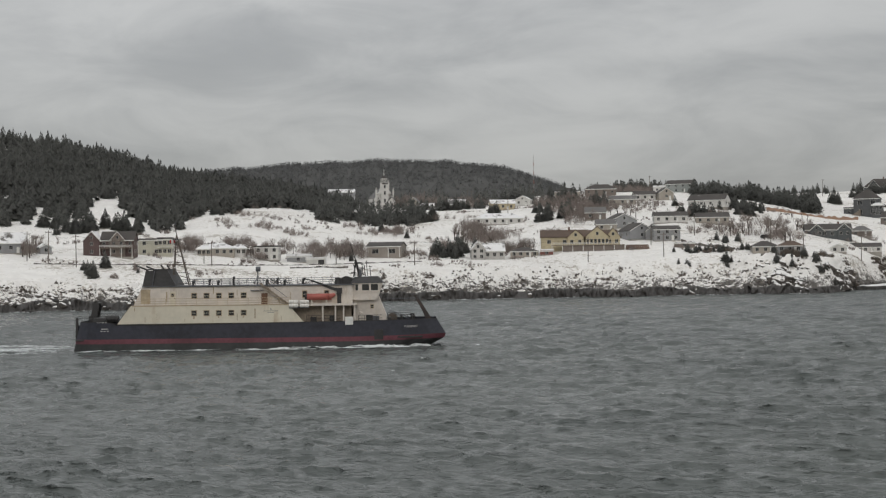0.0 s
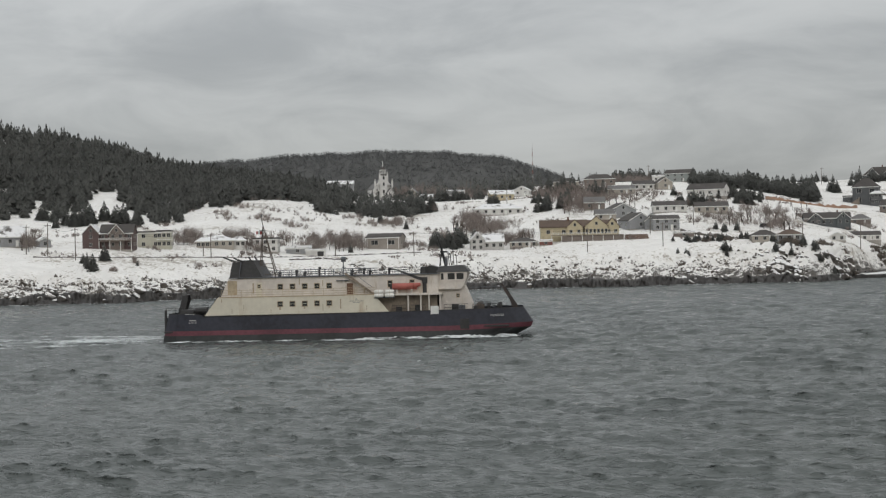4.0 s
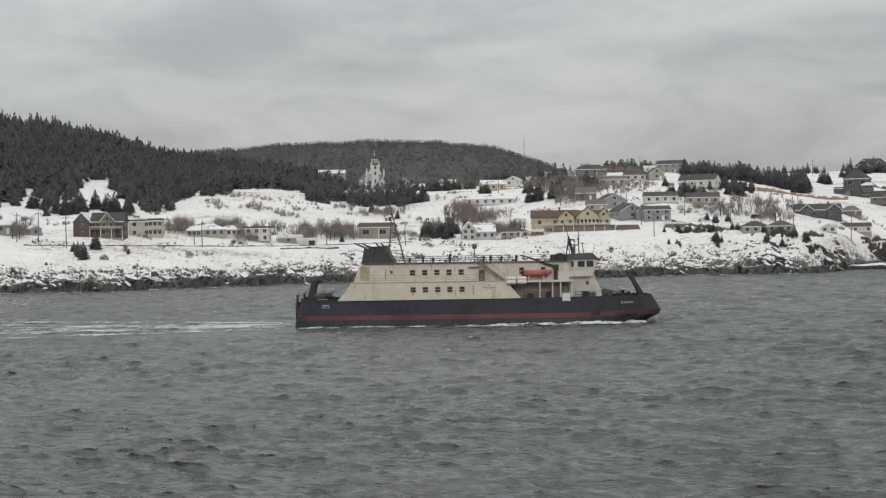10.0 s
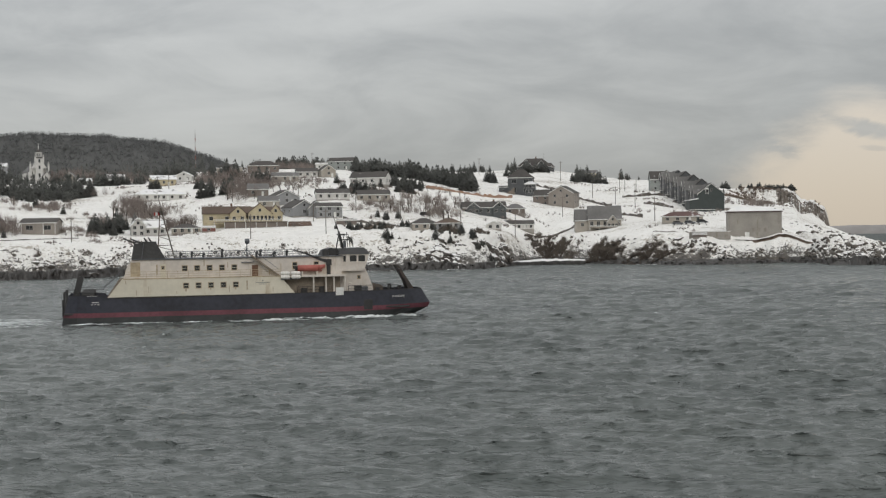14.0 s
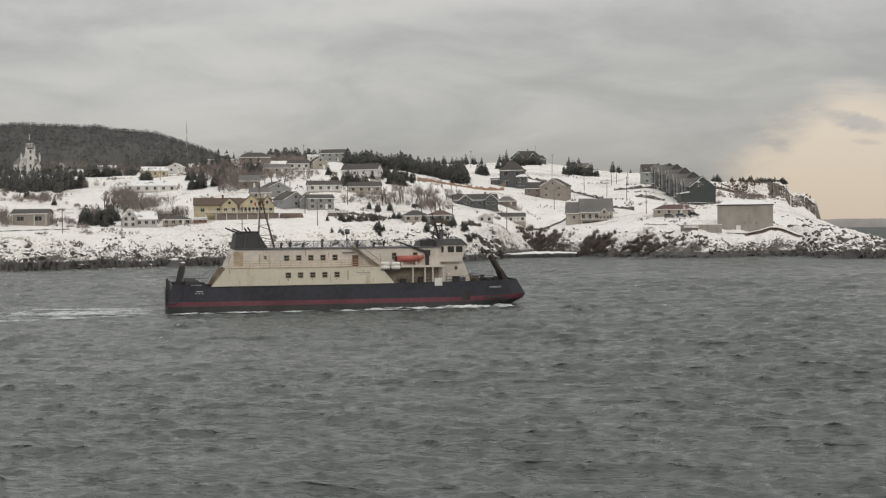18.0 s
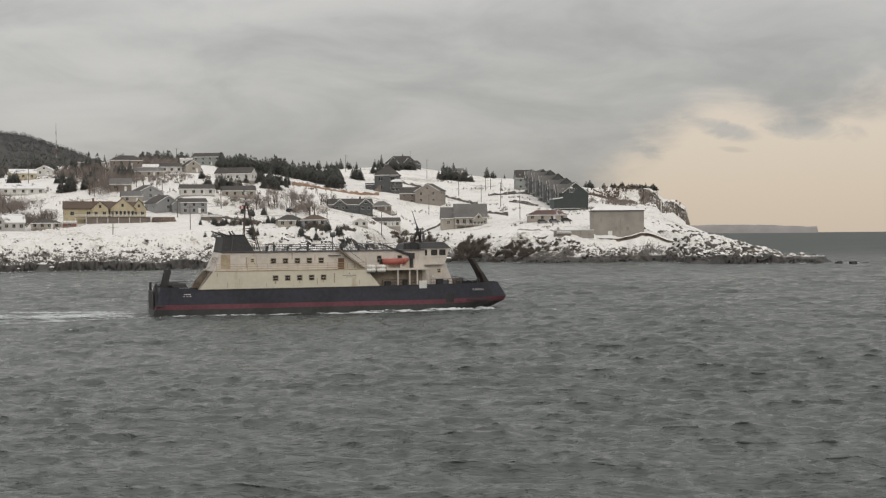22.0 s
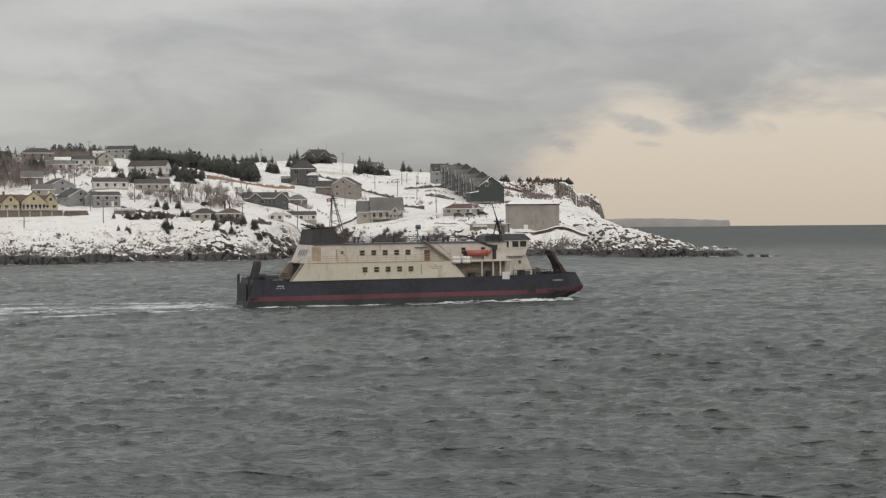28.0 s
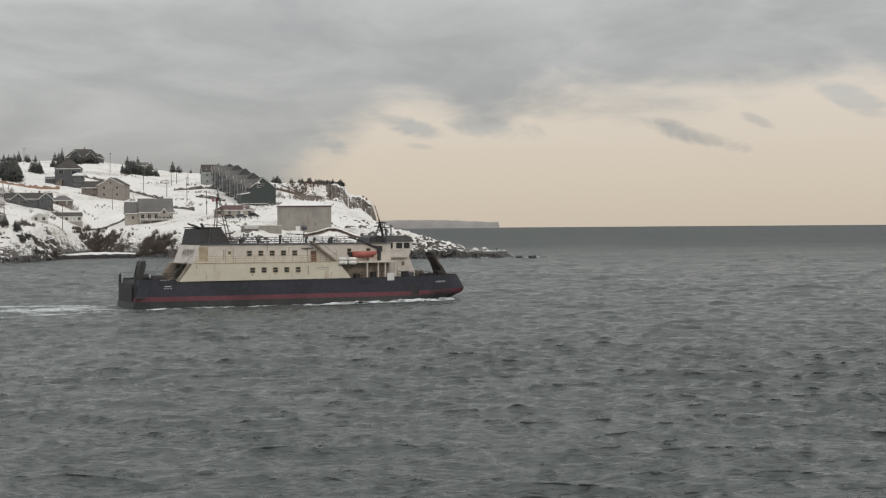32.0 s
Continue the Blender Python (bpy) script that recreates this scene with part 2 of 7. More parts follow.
def surface(name, base, rough=0.7, metal=0.0, fine=6.0, coarse=0.5, vary=0.22, bump=0.25, stain=None, stain_at=(0.55, 0.75), stain_scale=(1, 1, 1), each=0.0):
    """A painted or natural surface: two scales of variation, relief, and stains of another colour."""
    m, t, p, co = base_material(name)
    a, b = noise_node(t, co, fine, 5, 0.6), noise_node(t, co, coarse, 4, 0.55)
    both = math_node(t, "MULTIPLY_ADD", b, 0.55, math_node(t, "MULTIPLY", a, 0.45))
    dark, light = [c * (1 - vary) for c in base], [min(1, c * (1 + vary)) for c in base]
    col = mix_node(t, step_node(t, both, 0.3, 0.7), dark, light)
    if stain:
        s = noise_node(t, co, coarse * 2.2, 6, 0.65, stain_scale)
        col = mix_node(t, step_node(t, s, *stain_at), col, stain)
    if each:
        r = t.nodes.new("ShaderNodeObjectInfo").outputs["Random"]
        col = mix_node(t, math_node(t, "MULTIPLY", r, each), col, (0.02, 0.02, 0.02))
    t.links.new(col, p.inputs["Base Color"])
    p.inputs["Roughness"].default_value, p.inputs["Metallic"].default_value = rough, metal
    bump_to(t, p, both, bump)
    return m


def snowy_ground():
    m, t, p, co = base_material("snow_and_rock")
    geo = t.nodes.new("ShaderNodeNewGeometry")
    n, at = t.nodes.new("ShaderNodeSeparateXYZ"), t.nodes.new("ShaderNodeSeparateXYZ")
    t.links.new(geo.outputs["Normal"], n.inputs[0])
    t.links.new(co, at.inputs[0])
    fine, mid, wide = noise_node(t, co, 0.9, 5, 0.65), noise_node(t, co, 0.16, 5, 0.6), noise_node(t, co, 0.035, 4, 0.5)
    snow = mix_node(t, step_node(t, mid, 0.3, 0.7), (0.78, 0.765, 0.735), (0.91, 0.895, 0.865))
    rock = mix_node(t, step_node(t, fine, 0.3, 0.7), (0.048, 0.044, 0.040), (0.15, 0.136, 0.122))
    turf = mix_node(t, step_node(t, fine, 0.35, 0.65), (0.10, 0.075, 0.045), (0.26, 0.21, 0.14))
    # dry grass and low growth pushing through the snow
    tuft = math_node(t, "MULTIPLY_ADD", fine, 0.55, math_node(t, "MULTIPLY_ADD", mid, 0.35, math_node(t, "MULTIPLY", wide, 0.35)))
    col = mix_node(t, step_node(t, tuft, 0.645, 0.75, 0.0, 0.75), snow, turf)
    # steep faces are bare
    steep = math_node(t, "MINIMUM", math_node(t, "SUBTRACT", 1.0, n.outputs[2]), 0.125)
    streak = noise_node(t, co, 0.42, 5, 0.7, (1.0, 0.3, 1.6), 0.9)
    crack = math_node(t, "MULTIPLY_ADD", streak, 0.55, math_node(t, "MULTIPLY", noise_node(t, co, 2.0, 3, 0.6), 0.45))
    bare = math_node(t, "ADD", steep, math_node(t, "MULTIPLY_ADD", crack, 0.62, math_node(t, "MULTIPLY_ADD", mid, 0.36, -0.51)))
    bare = math_node(t, "ADD", bare, step_node(t, math_node(t, "SUBTRACT", 1.0, n.outputs[2]), 0.6, 0.85, 0.0, 0.12))
    bare = math_node(t, "ADD", bare, step_node(t, at.outputs[2], 2.5, 9.5, 0.15, 0.0))
    catch = noise_node(t, co, 1.7, 4, 0.7)
    bare = math_node(t, "ADD", bare, math_node(t, "MULTIPLY_ADD", catch, 0.34, -0.17))
    col = mix_node(t, step_node(t, bare, 0.20, 0.25), col, rock)
    # washed rock by the sea
    wet = math_node(t, "ADD", at.outputs[2], math_node(t, "MULTIPLY_ADD", mid, 2.6, -1.3))
    wash = step_node(t, wet, 1.7, 2.3, 1.0, 0.0)
    col = mix_node(t, wash, col, mix_node(t, fine, (0.022, 0.021, 0.020), (0.065, 0.058, 0.051)))
    t.links.new(col, p.inputs["Base Color"])
    t.links.new(step_node(t, wash, 0.0, 1.0, 0.85, 0.45), p.inputs["Roughness"])
    bump_to(t, p, math_node(t, "ADD", fine, mid), 0.7, 0.6)
    return m


def sea():
    m, t, p, co = base_material("sea_water")
    at = t.nodes.new("ShaderNodeSeparateXYZ")
    t.links.new(co, at.inputs[0])
    wide = noise_node(t, co, 0.02, 3, 0.5)
    col = mix_node(t, step_node(t, wide, 0.35, 0.65), (0.087, 0.099, 0.096), (0.107, 0.120, 0.115))
    fleck = math_node(t, "MULTIPLY_ADD", noise_node(t, co, 1.6, 4, 0.7, (0.7, 1.2, 1)), 0.5, math_node(t, "MULTIPLY_ADD", at.outputs[2], 0.42, math_node(t, "MULTIPLY", noise_node(t, co, 0.09, 3, 0.5), 0.6)))
    foam = step_node(t, fleck, 0.815, 0.85, 0.0, 0.8)
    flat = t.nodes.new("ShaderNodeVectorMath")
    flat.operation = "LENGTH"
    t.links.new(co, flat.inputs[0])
    # far out the waves are too fine to build: the reflection is dimmed by distance from the viewpoint, for facets that
    # scatter the grazing light
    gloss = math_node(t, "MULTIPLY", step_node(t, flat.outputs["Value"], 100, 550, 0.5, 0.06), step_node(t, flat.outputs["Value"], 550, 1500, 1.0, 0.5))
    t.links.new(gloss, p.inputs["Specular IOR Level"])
    t.links.new(mix_node(t, foam, col, (0.75, 0.78, 0.78)), p.inputs["Base Color"])
    t.links.new(math_node(t, "MAXIMUM", step_node(t, foam, 0.0, 1.0, 0.12, 0.8), step_node(t, flat.outputs["Value"], 260, 900, 0.12, 0.47)), p.inputs["Roughness"])
    p.inputs["IOR"].default_value = 1.333
    # ripples too small to build, drawn out along the crests
    crest = math_node(t, "POWER", step_node(t, noise_node(t, co, 1.25, 2, 0.5, (0.5, 1.7, 1), 0.5), 0.44, 0.80), 1.6)
    lap = math_node(t, "POWER", step_node(t, noise_node(t, co, 3.0, 2, 0.5, (0.5, 1.6, 1), 0.5), 0.44, 0.82), 1.6)
    rip = math_node(t, "MULTIPLY_ADD", crest, 0.17, math_node(t, "MULTIPLY", lap, 0.06))
    rip = math_node(t, "MULTIPLY_ADD", math_node(t, "POWER", step_node(t, noise_node(t, co, 0.24, 4, 0.6, (0.45, 1.5, 1), 0.5), 0.42, 0.78), 1.5), 0.34, rip)
    bump_to(t, p, rip, 1.0, 1.0)
    return m


def lace(name, lo, hi, scale, cover=0.9):
    """Sea foam with gaps in it."""
    m, t, p, co = base_material(name)
    p.inputs["Base Color"].default_value, p.inputs["Roughness"].default_value = (0.78, 0.82, 0.82, 1), 0.75
    f = math_node(t, "MULTIPLY_ADD", noise_node(t, co, scale, 5, 0.7, (0.35, 1, 1), 0.6), 0.6, math_node(t, "MULTIPLY", noise_node(t, co, scale * 0.2, 3, 0.5, (0.4, 1, 1)), 0.4))
    t.links.new(step_node(t, f, lo, hi, 0.0, cover), p.inputs["Alpha"])
    return m


def needles(name, base):
    """Evergreen boughs that differ from tier to tier."""
    m, t, p, co = base_material(name)
    one = t.nodes.new("ShaderNodeNewGeometry").outputs["Random Per Island"]
    mixed = math_node(t, "MULTIPLY_ADD", one, 0.30, math_node(t, "MULTIPLY", noise_node(t, co, 0.07, 4, 0.6), 0.70))
    col = mix_node(t, mixed, [c * 0.8 for c in base], [c * 1.2 for c in base])
    t.nodes.remove(p)
    # thin boughs: light falls on them and through them
    on, through_it, both = t.nodes.new("ShaderNodeBsdfDiffuse"), t.nodes.new("ShaderNodeBsdfTranslucent"), t.nodes.new("ShaderNodeMixShader")
    both.inputs[0].default_value = 0.5
    for k, b in enumerate((on, through_it)):
        t.links.new(col, b.inputs[0])
        t.links.new(b.outputs[0], both.inputs[1 + k])
    t.links.new(both.outputs[0], t.nodes["Material Output"].inputs[0])
    return m


def snowy_rock(name="snow_dusted_cliff", dark=(0.085, 0.071, 0.060), light=(0.30, 0.262, 0.228), lies=0.74):
    m, t, p, co = base_material(name)
    n = t.nodes.new("ShaderNodeSeparateXYZ")
    t.links.new(t.nodes.new("ShaderNodeNewGeometry").outputs["Normal"], n.inputs[0])
    a, b = noise_node(t, co, 0.8, 5, 0.65), noise_node(t, co, 0.2, 4, 0.55)
    rock = mix_node(t, step_node(t, a, 0.3, 0.7), dark, light)
    lie = math_node(t, "ADD", n.outputs[2], math_node(t, "MULTIPLY_ADD", a, 0.7, math_node(t, "MULTIPLY_ADD", b, 0.5, -0.6)))
    t.links.new(mix_node(t, step_node(t, lie, lies, lies + 0.16), rock, (0.83, 0.825, 0.81)), p.inputs["Base Color"])
    p.inputs["Roughness"].default_value = 0.9
    bump_to(t, p, math_node(t, "ADD", a, b), 0.6, 0.5)
    return m


def ledge_rock():
    """Dark wet shore rock that catches snow on its upper ledges."""
    m, t, p, co = base_material("snow_flecked_shore_rock")
    n, at = t.nodes.new("ShaderNodeSeparateXYZ"), t.nodes.new("ShaderNodeSeparateXYZ")
    t.links.new(t.nodes.new("ShaderNodeNewGeometry").outputs["Normal"], n.inputs[0])
    t.links.new(co, at.inputs[0])
    a, b = noise_node(t, co, 1.1, 5, 0.7), noise_node(t, co, 0.3, 4, 0.55)
    rock = mix_node(t, step_node(t, a, 0.3, 0.7), (0.024, 0.022, 0.021), (0.062, 0.056, 0.050))
    lie = math_node(t, "ADD", math_node(t, "MULTIPLY", n.outputs[2], 0.5), math_node(t, "MULTIPLY_ADD", a, 0.8, math_node(t, "MULTIPLY", b, 0.6)))
    lie = math_node(t, "ADD", lie, step_node(t, at.outputs[2], 1.4, 4.4, -0.7, 0.12))
    t.links.new(mix_node(t, step_node(t, lie, 0.98, 1.06), rock, (0.80, 0.795, 0.78)), p.inputs["Base Color"])
    p.inputs["Roughness"].default_value = 0.6
    bump_to(t, p, math_node(t, "ADD", a, b), 0.6, 0.4)
    return m


def glass(name, tint):
    m, t, p, co = base_material(name)
    t.links.new(mix_node(t, noise_node(t, co, 0.8, 3), [c * 0.6 for c in tint], tint), p.inputs["Base Color"])
    p.inputs["Roughness"].default_value, p.inputs["IOR"].default_value = 0.08, 1.5
    return m


def snow_roof(name, base, lo, hi):
    """Roofing with snow lying on parts of it."""
    return surface(name, base, 0.85, 0, 4.0, 0.10, 0.3, 0.3, (0.80, 0.80, 0.80), (lo - 0.04, hi - 0.02))


M_GROUND, M_SEA = snowy_ground(), sea()
M_FOAM, M_WAKE = lace("foam", 0.43, 0.52, 1.1), lace("wake_foam", 0.43, 0.66, 0.8, 0.75)
M_ROCK = surface("wet_shore_rock", (0.032, 0.030, 0.027), 0.65, 0, 1.2, 0.3, 0.5, 0.6)
M_CRAG, M_LEDGE = snowy_rock(), ledge_rock()
M_OUTCROP = snowy_rock("snow_capped_outcrop", (0.048, 0.043, 0.039), (0.15, 0.133, 0.118), 0.46)
M_STONE = surface("bluff_stone", (0.125, 0.112, 0.098), 0.9, 0, 1.5, 0.3, 0.45, 0.5)
# needle colour is lifted and greyed to stand in for haze
M_SPRUCE = needles("spruce_needles", (0.166, 0.169, 0.158))
# paler, greyer copy of the spruce colour: distance haze is put into it
M_HAZED_FARWOOD = needles("hazed_far_spruce_wood", (0.185, 0.188, 0.186))
M_FARFLOOR = surface("far_hill_floor", (0.060, 0.060, 0.057), 0.95, 0, 0.05, 0.008, 0.3, 0.2)
M_BARK = surface("dark_bark", (0.07, 0.055, 0.045), 0.95, 0, 6, 1, 0.3, 0.4)
M_TWIG = surface("leafless_twigs", (0.238, 0.203, 0.184), 0.95, 0, 3, 0.4, 0.35, 0.1)
M_SCRUB = surface("dark_evergreen_scrub", (0.142, 0.120, 0.101), 0.95, 0, 2, 0.4, 0.45, 0.2)
M_HEATH = surface("brown_heath", (0.20, 0.155, 0.125), 0.95, 0, 2, 0.4, 0.4, 0.2)
M_POLE = surface("weathered_pole", (0.16, 0.14, 0.12), 0.9, 0, 5, 0.6, 0.3, 0.3)
M_FARLAND = surface("distant_headland", (0.30, 0.285, 0.275), 0.95, 0, 0.02, 0.004, 0.2, 0.1)
M_TRIM = surface("white_trim", (0.72, 0.72, 0.69), 0.6, 0, 5, 0.6, 0.12, 0.1)
M_FRAME = surface("dull_window_frames", (0.40, 0.39, 0.37), 0.7, 0, 5, 0.6, 0.15, 0.1)
M_PANE = glass("house_glass", (0.035, 0.04, 0.045))
M_CONC = surface("stained_concrete", (0.32, 0.30, 0.27), 0.9, 0, 3, 0.25, 0.18, 0.3, (0.22, 0.19, 0.15), (0.56, 0.75), (1, 1, 0.25))
M_WOOD = surface("weathered_deck_wood", (0.22, 0.185, 0.15), 0.85, 0, 5, 0.5, 0.3, 0.3)
M_PLAIN_SNOW = surface("lying_snow", (0.81, 0.805, 0.79), 0.8, 0, 1.5, 0.2, 0.06, 0.3)
M_BANK = surface("dark_earth_bank", (0.115, 0.10, 0.088), 0.95, 0, 2, 0.3, 0.4, 0.5, (0.8, 0.79, 0.78), (0.58, 0.68))
M_BRICK = surface("brown_brick", (0.17, 0.1, 0.075), 0.9, 0, 5, 0.6, 0.3, 0.3)
WALLS = {k: surface(k + "_siding", c, 0.65, 0, 4, 0.4, 0.16, 0.2, [x * 0.6 for x in c], (0.62, 0.8), (1, 1, 0.3)) for k, c in {
    "white": (0.58, 0.57, 0.545), "dull_white": (0.43, 0.42, 0.40), "cream": (0.47, 0.455, 0.375), "yellow": (0.49, 0.425, 0.285), "grey": (0.27, 0.275, 0.28), "beige": (0.36, 0.33, 0.285),
    "maroon": (0.095, 0.062, 0.058), "brown": (0.18, 0.15, 0.13), "slate": (0.082, 0.086, 0.09), "mid_slate": (0.145, 0.148, 0.152), "blue": (0.078, 0.087, 0.09), "black_green": (0.042, 0.052, 0.05),
    "pale_green": (0.27, 0.29, 0.277), "red": (0.19, 0.08, 0.065), "tan": (0.27, 0.24, 0.212), "lumber": (0.155, 0.105, 0.082), "fence": (0.31, 0.19, 0.125)}.items()}
ROOFS = {"dark": snow_roof("dark_shingles", (0.075, 0.068, 0.063), 0.66, 0.74), "grey": snow_roof("grey_shingles", (0.15, 0.145, 0.14), 0.64, 0.72),
         "snow": snow_roof("snow_covered_shingles", (0.13, 0.12, 0.11), 0.40, 0.50), "brown": snow_roof("brown_shingles", (0.12, 0.085, 0.065), 0.66, 0.74),
         "red": snow_roof("red_shingles", (0.12, 0.072, 0.064), 0.60, 0.72)}
# the ferry's paints
RUST = (0.22, 0.10, 0.045)
M_NAVY = surface("navy_hull_paint", (0.031, 0.033, 0.046), 0.5, 0, 2, 0.25, 0.35, 0.15, (0.05, 0.045, 0.05), (0.62, 0.8), (0.6, 1, 0.25))
M_BOOT = surface("black_green_boot_paint", (0.042, 0.045, 0.045), 0.55, 0, 2, 0.3, 0.4, 0.15, (0.05, 0.05, 0.045), (0.6, 0.8), (0.3, 1, 1))
M_STRIPE = surface("red_stripe_paint", (0.155, 0.050, 0.066), 0.55, 0, 3, 0.3, 0.3, 0.1, (0.09, 0.03, 0.03), (0.6, 0.8))
M_IVORY = surface("ivory_ship_paint", (0.66, 0.615, 0.505), 0.5, 0, 2, 0.2, 0.08, 0.1, (0.43, 0.32, 0.20), (0.57, 0.78), (1, 1, 0.2))
M_SHIPWHITE = surface("white_ship_paint", (0.66, 0.605, 0.545), 0.55, 0, 2, 0.25, 0.12, 0.1, (0.40, 0.30, 0.19), (0.53, 0.76), (1, 1, 0.22))
M_RUSTY = surface("rust_stained_paint", (0.44, 0.36, 0.25), 0.75, 0, 3, 0.5, 0.25, 0.2, (0.33, 0.21, 0.12), (0.52, 0.78), (1, 1, 0.3))
M_DARKSTEEL = surface("black_painted_steel", (0.036, 0.035, 0.035), 0.6, 0, 3, 0.5, 0.35, 0.2, (0.07, 0.05, 0.04), (0.62, 0.8))
M_GREYSTEEL = surface("grey_painted_steel", (0.10, 0.105, 0.115), 0.55, 0, 3, 0.5, 0.25, 0.15)
M_BROWNSTEEL = surface("brown_stained_steel", (0.13, 0.105, 0.085), 0.75, 0, 3, 0.5, 0.35, 0.2, (0.06, 0.05, 0.045), (0.5, 0.7))
M_BROWNDARK = surface("brown_black_steel", (0.050, 0.040, 0.036), 0.65, 0, 3, 0.5, 0.35, 0.2, (0.085, 0.055, 0.04), (0.55, 0.75))
M_CASING = surface("stained_casing_paint", (0.27, 0.225, 0.175), 0.75, 0, 3, 0.5, 0.3, 0.2, (0.14, 0.10, 0.075), (0.48, 0.70), (1, 1, 0.4))
M_DECK = surface("dark_deck_plate", (0.05, 0.05, 0.05), 0.8, 0, 3, 0.4, 0.3, 0.2)
M_ORANGE = surface("orange_rubber", (0.43, 0.125, 0.10), 0.55, 0, 3, 0.5, 0.15, 0.1)
M_RAFT = surface("white_raft_shell", (0.82, 0.80, 0.75), 0.45, 0, 3, 0.5, 0.08, 0.1)
M_SHIPGLASS = glass("ship_glass", (0.045, 0.046, 0.045))
M_FLAG = surface("red_flag_cloth", (0.42, 0.05, 0.045), 0.9, 0, 4, 0.8, 0.2, 0.2)
M_FLAGWHITE = surface("white_flag_cloth", (0.7, 0.7, 0.68), 0.9, 0, 4, 0.8, 0.1, 0.2)
M_LETTER = surface("white_lettering", (0.62, 0.62, 0.6), 0.6, 0, 5, 1, 0.1, 0.05)
M_DULLMARK = surface("faded_mark", (0.27, 0.27, 0.24), 0.7, 0, 5, 1, 0.2, 0.05)
M_BROWNDOOR = surface("brown_ship_door", (0.16, 0.085, 0.05), 0.6, 0, 4, 0.6, 0.2, 0.1)


# ---- mesh helpers ----
def box(x0, x1, y0, y1, z0, z1):
    v = [(x, y, z) for z in (z0, z1) for y in (y0, y1) for x in (x0, x1)]
    return v, [(0, 2, 3, 1), (4, 5, 7, 6), (0, 1, 5, 4), (2, 6, 7, 3), (0, 4, 6, 2), (1, 3, 7, 5)]


def prism(outline, y0, y1):
    """An outline of (x, z), counter-clockwise seen from -y, drawn out from y0 to y1."""
    n = len(outline)
    v = [(x, y0, z) for x, z in outline] + [(x, y1, z) for x, z in outline]
    f = [tuple(range(n)), tuple(range(2 * n - 1, n - 1, -1))]
    return v, f + [(k, n + k, n + (k + 1) % n, (k + 1) % n) for k in range(n)]


def prism_x(outline, x0, x1):
    """An outline of (y, z), drawn out from x0 to x1."""
    v, f = prism(outline, x0, x1)
    return [(b, a, c) for a, b, c in v], [tuple(reversed(k)) for k in f]


def tube(p, q, r, n=6, r2=None):
    p, q = Vector(p), Vector(q)
    turn = (q - p).to_track_quat("Z", "Y").to_matrix()
    r2 = r if r2 is None else r2
    v = [tuple(c + turn @ Vector((math.cos(2 * math.pi * k / n) * s, math.sin(2 * math.pi * k / n) * s, 0))) for c, s in ((p, r), (q, r2)) for k in range(n)]
    f = [(k, (k + 1) % n, n + (k + 1) % n, n + k) for k in range(n)]
    return v, f + [tuple(range(n - 1, -1, -1)), tuple(range(n, 2 * n))]


def moved(piece, m):
    return [tuple(m @ Vector(p)) for p in piece[0]], piece[1]


def mesh_of(name, pieces, material, smooth=False):
    verts, faces = [], []
    for v, f in pieces:
        k = len(verts)
        verts += v
        faces += [tuple(i + k for i in face) for face in f]
    me = bpy.data.meshes.new(name)
    me.from_pydata(verts, [], faces)
    me.materials.append(material)
    if smooth:
        me.polygons.foreach_set("use_smooth", [True] * len(faces))
    me.update()
    return me


def array_mesh(name, verts, faces, material, smooth=False, normals=None):
    """A mesh from arrays of places and of equal faces."""
    verts, faces = np.asarray(verts, np.float32), np.asarray(faces, np.int32)
    me = bpy.data.meshes.new(name)
    me.vertices.add(len(verts))
    me.vertices.foreach_set("co", verts.ravel())
    k = faces.shape[1]
    me.loops.add(faces.size)
    me.loops.foreach_set("vertex_index", faces.ravel())
    me.polygons.add(len(faces))
    me.polygons.foreach_set("loop_start", np.arange(0, faces.size, k, dtype=np.int32))
    if smooth:
        me.polygons.foreach_set("use_smooth", np.ones(len(faces), bool))
    me.materials.append(material)
    me.update(calc_edges=True)
    me.validate()
    if normals is not None:
        me.normals_split_custom_set_from_vertices(normals)
    return me


def part(name, pieces, material, parent, label="", smooth=False, at=None):
    """One mesh object under a thing or under a part; pieces is a list of pieces or a mesh to share."""
    me = pieces if isinstance(pieces, bpy.types.Mesh) else mesh_of(name, pieces, material, smooth)
    ob = new(name, me)
    ob.parent = parent
    if at:
        ob.location = at
    return tagged(ob, label)


def thing(name, label, category, group="", m=None):
    ob = new(name)
    if m:
        ob.matrix_basis = m
    return tagged(ob, label, category, group)


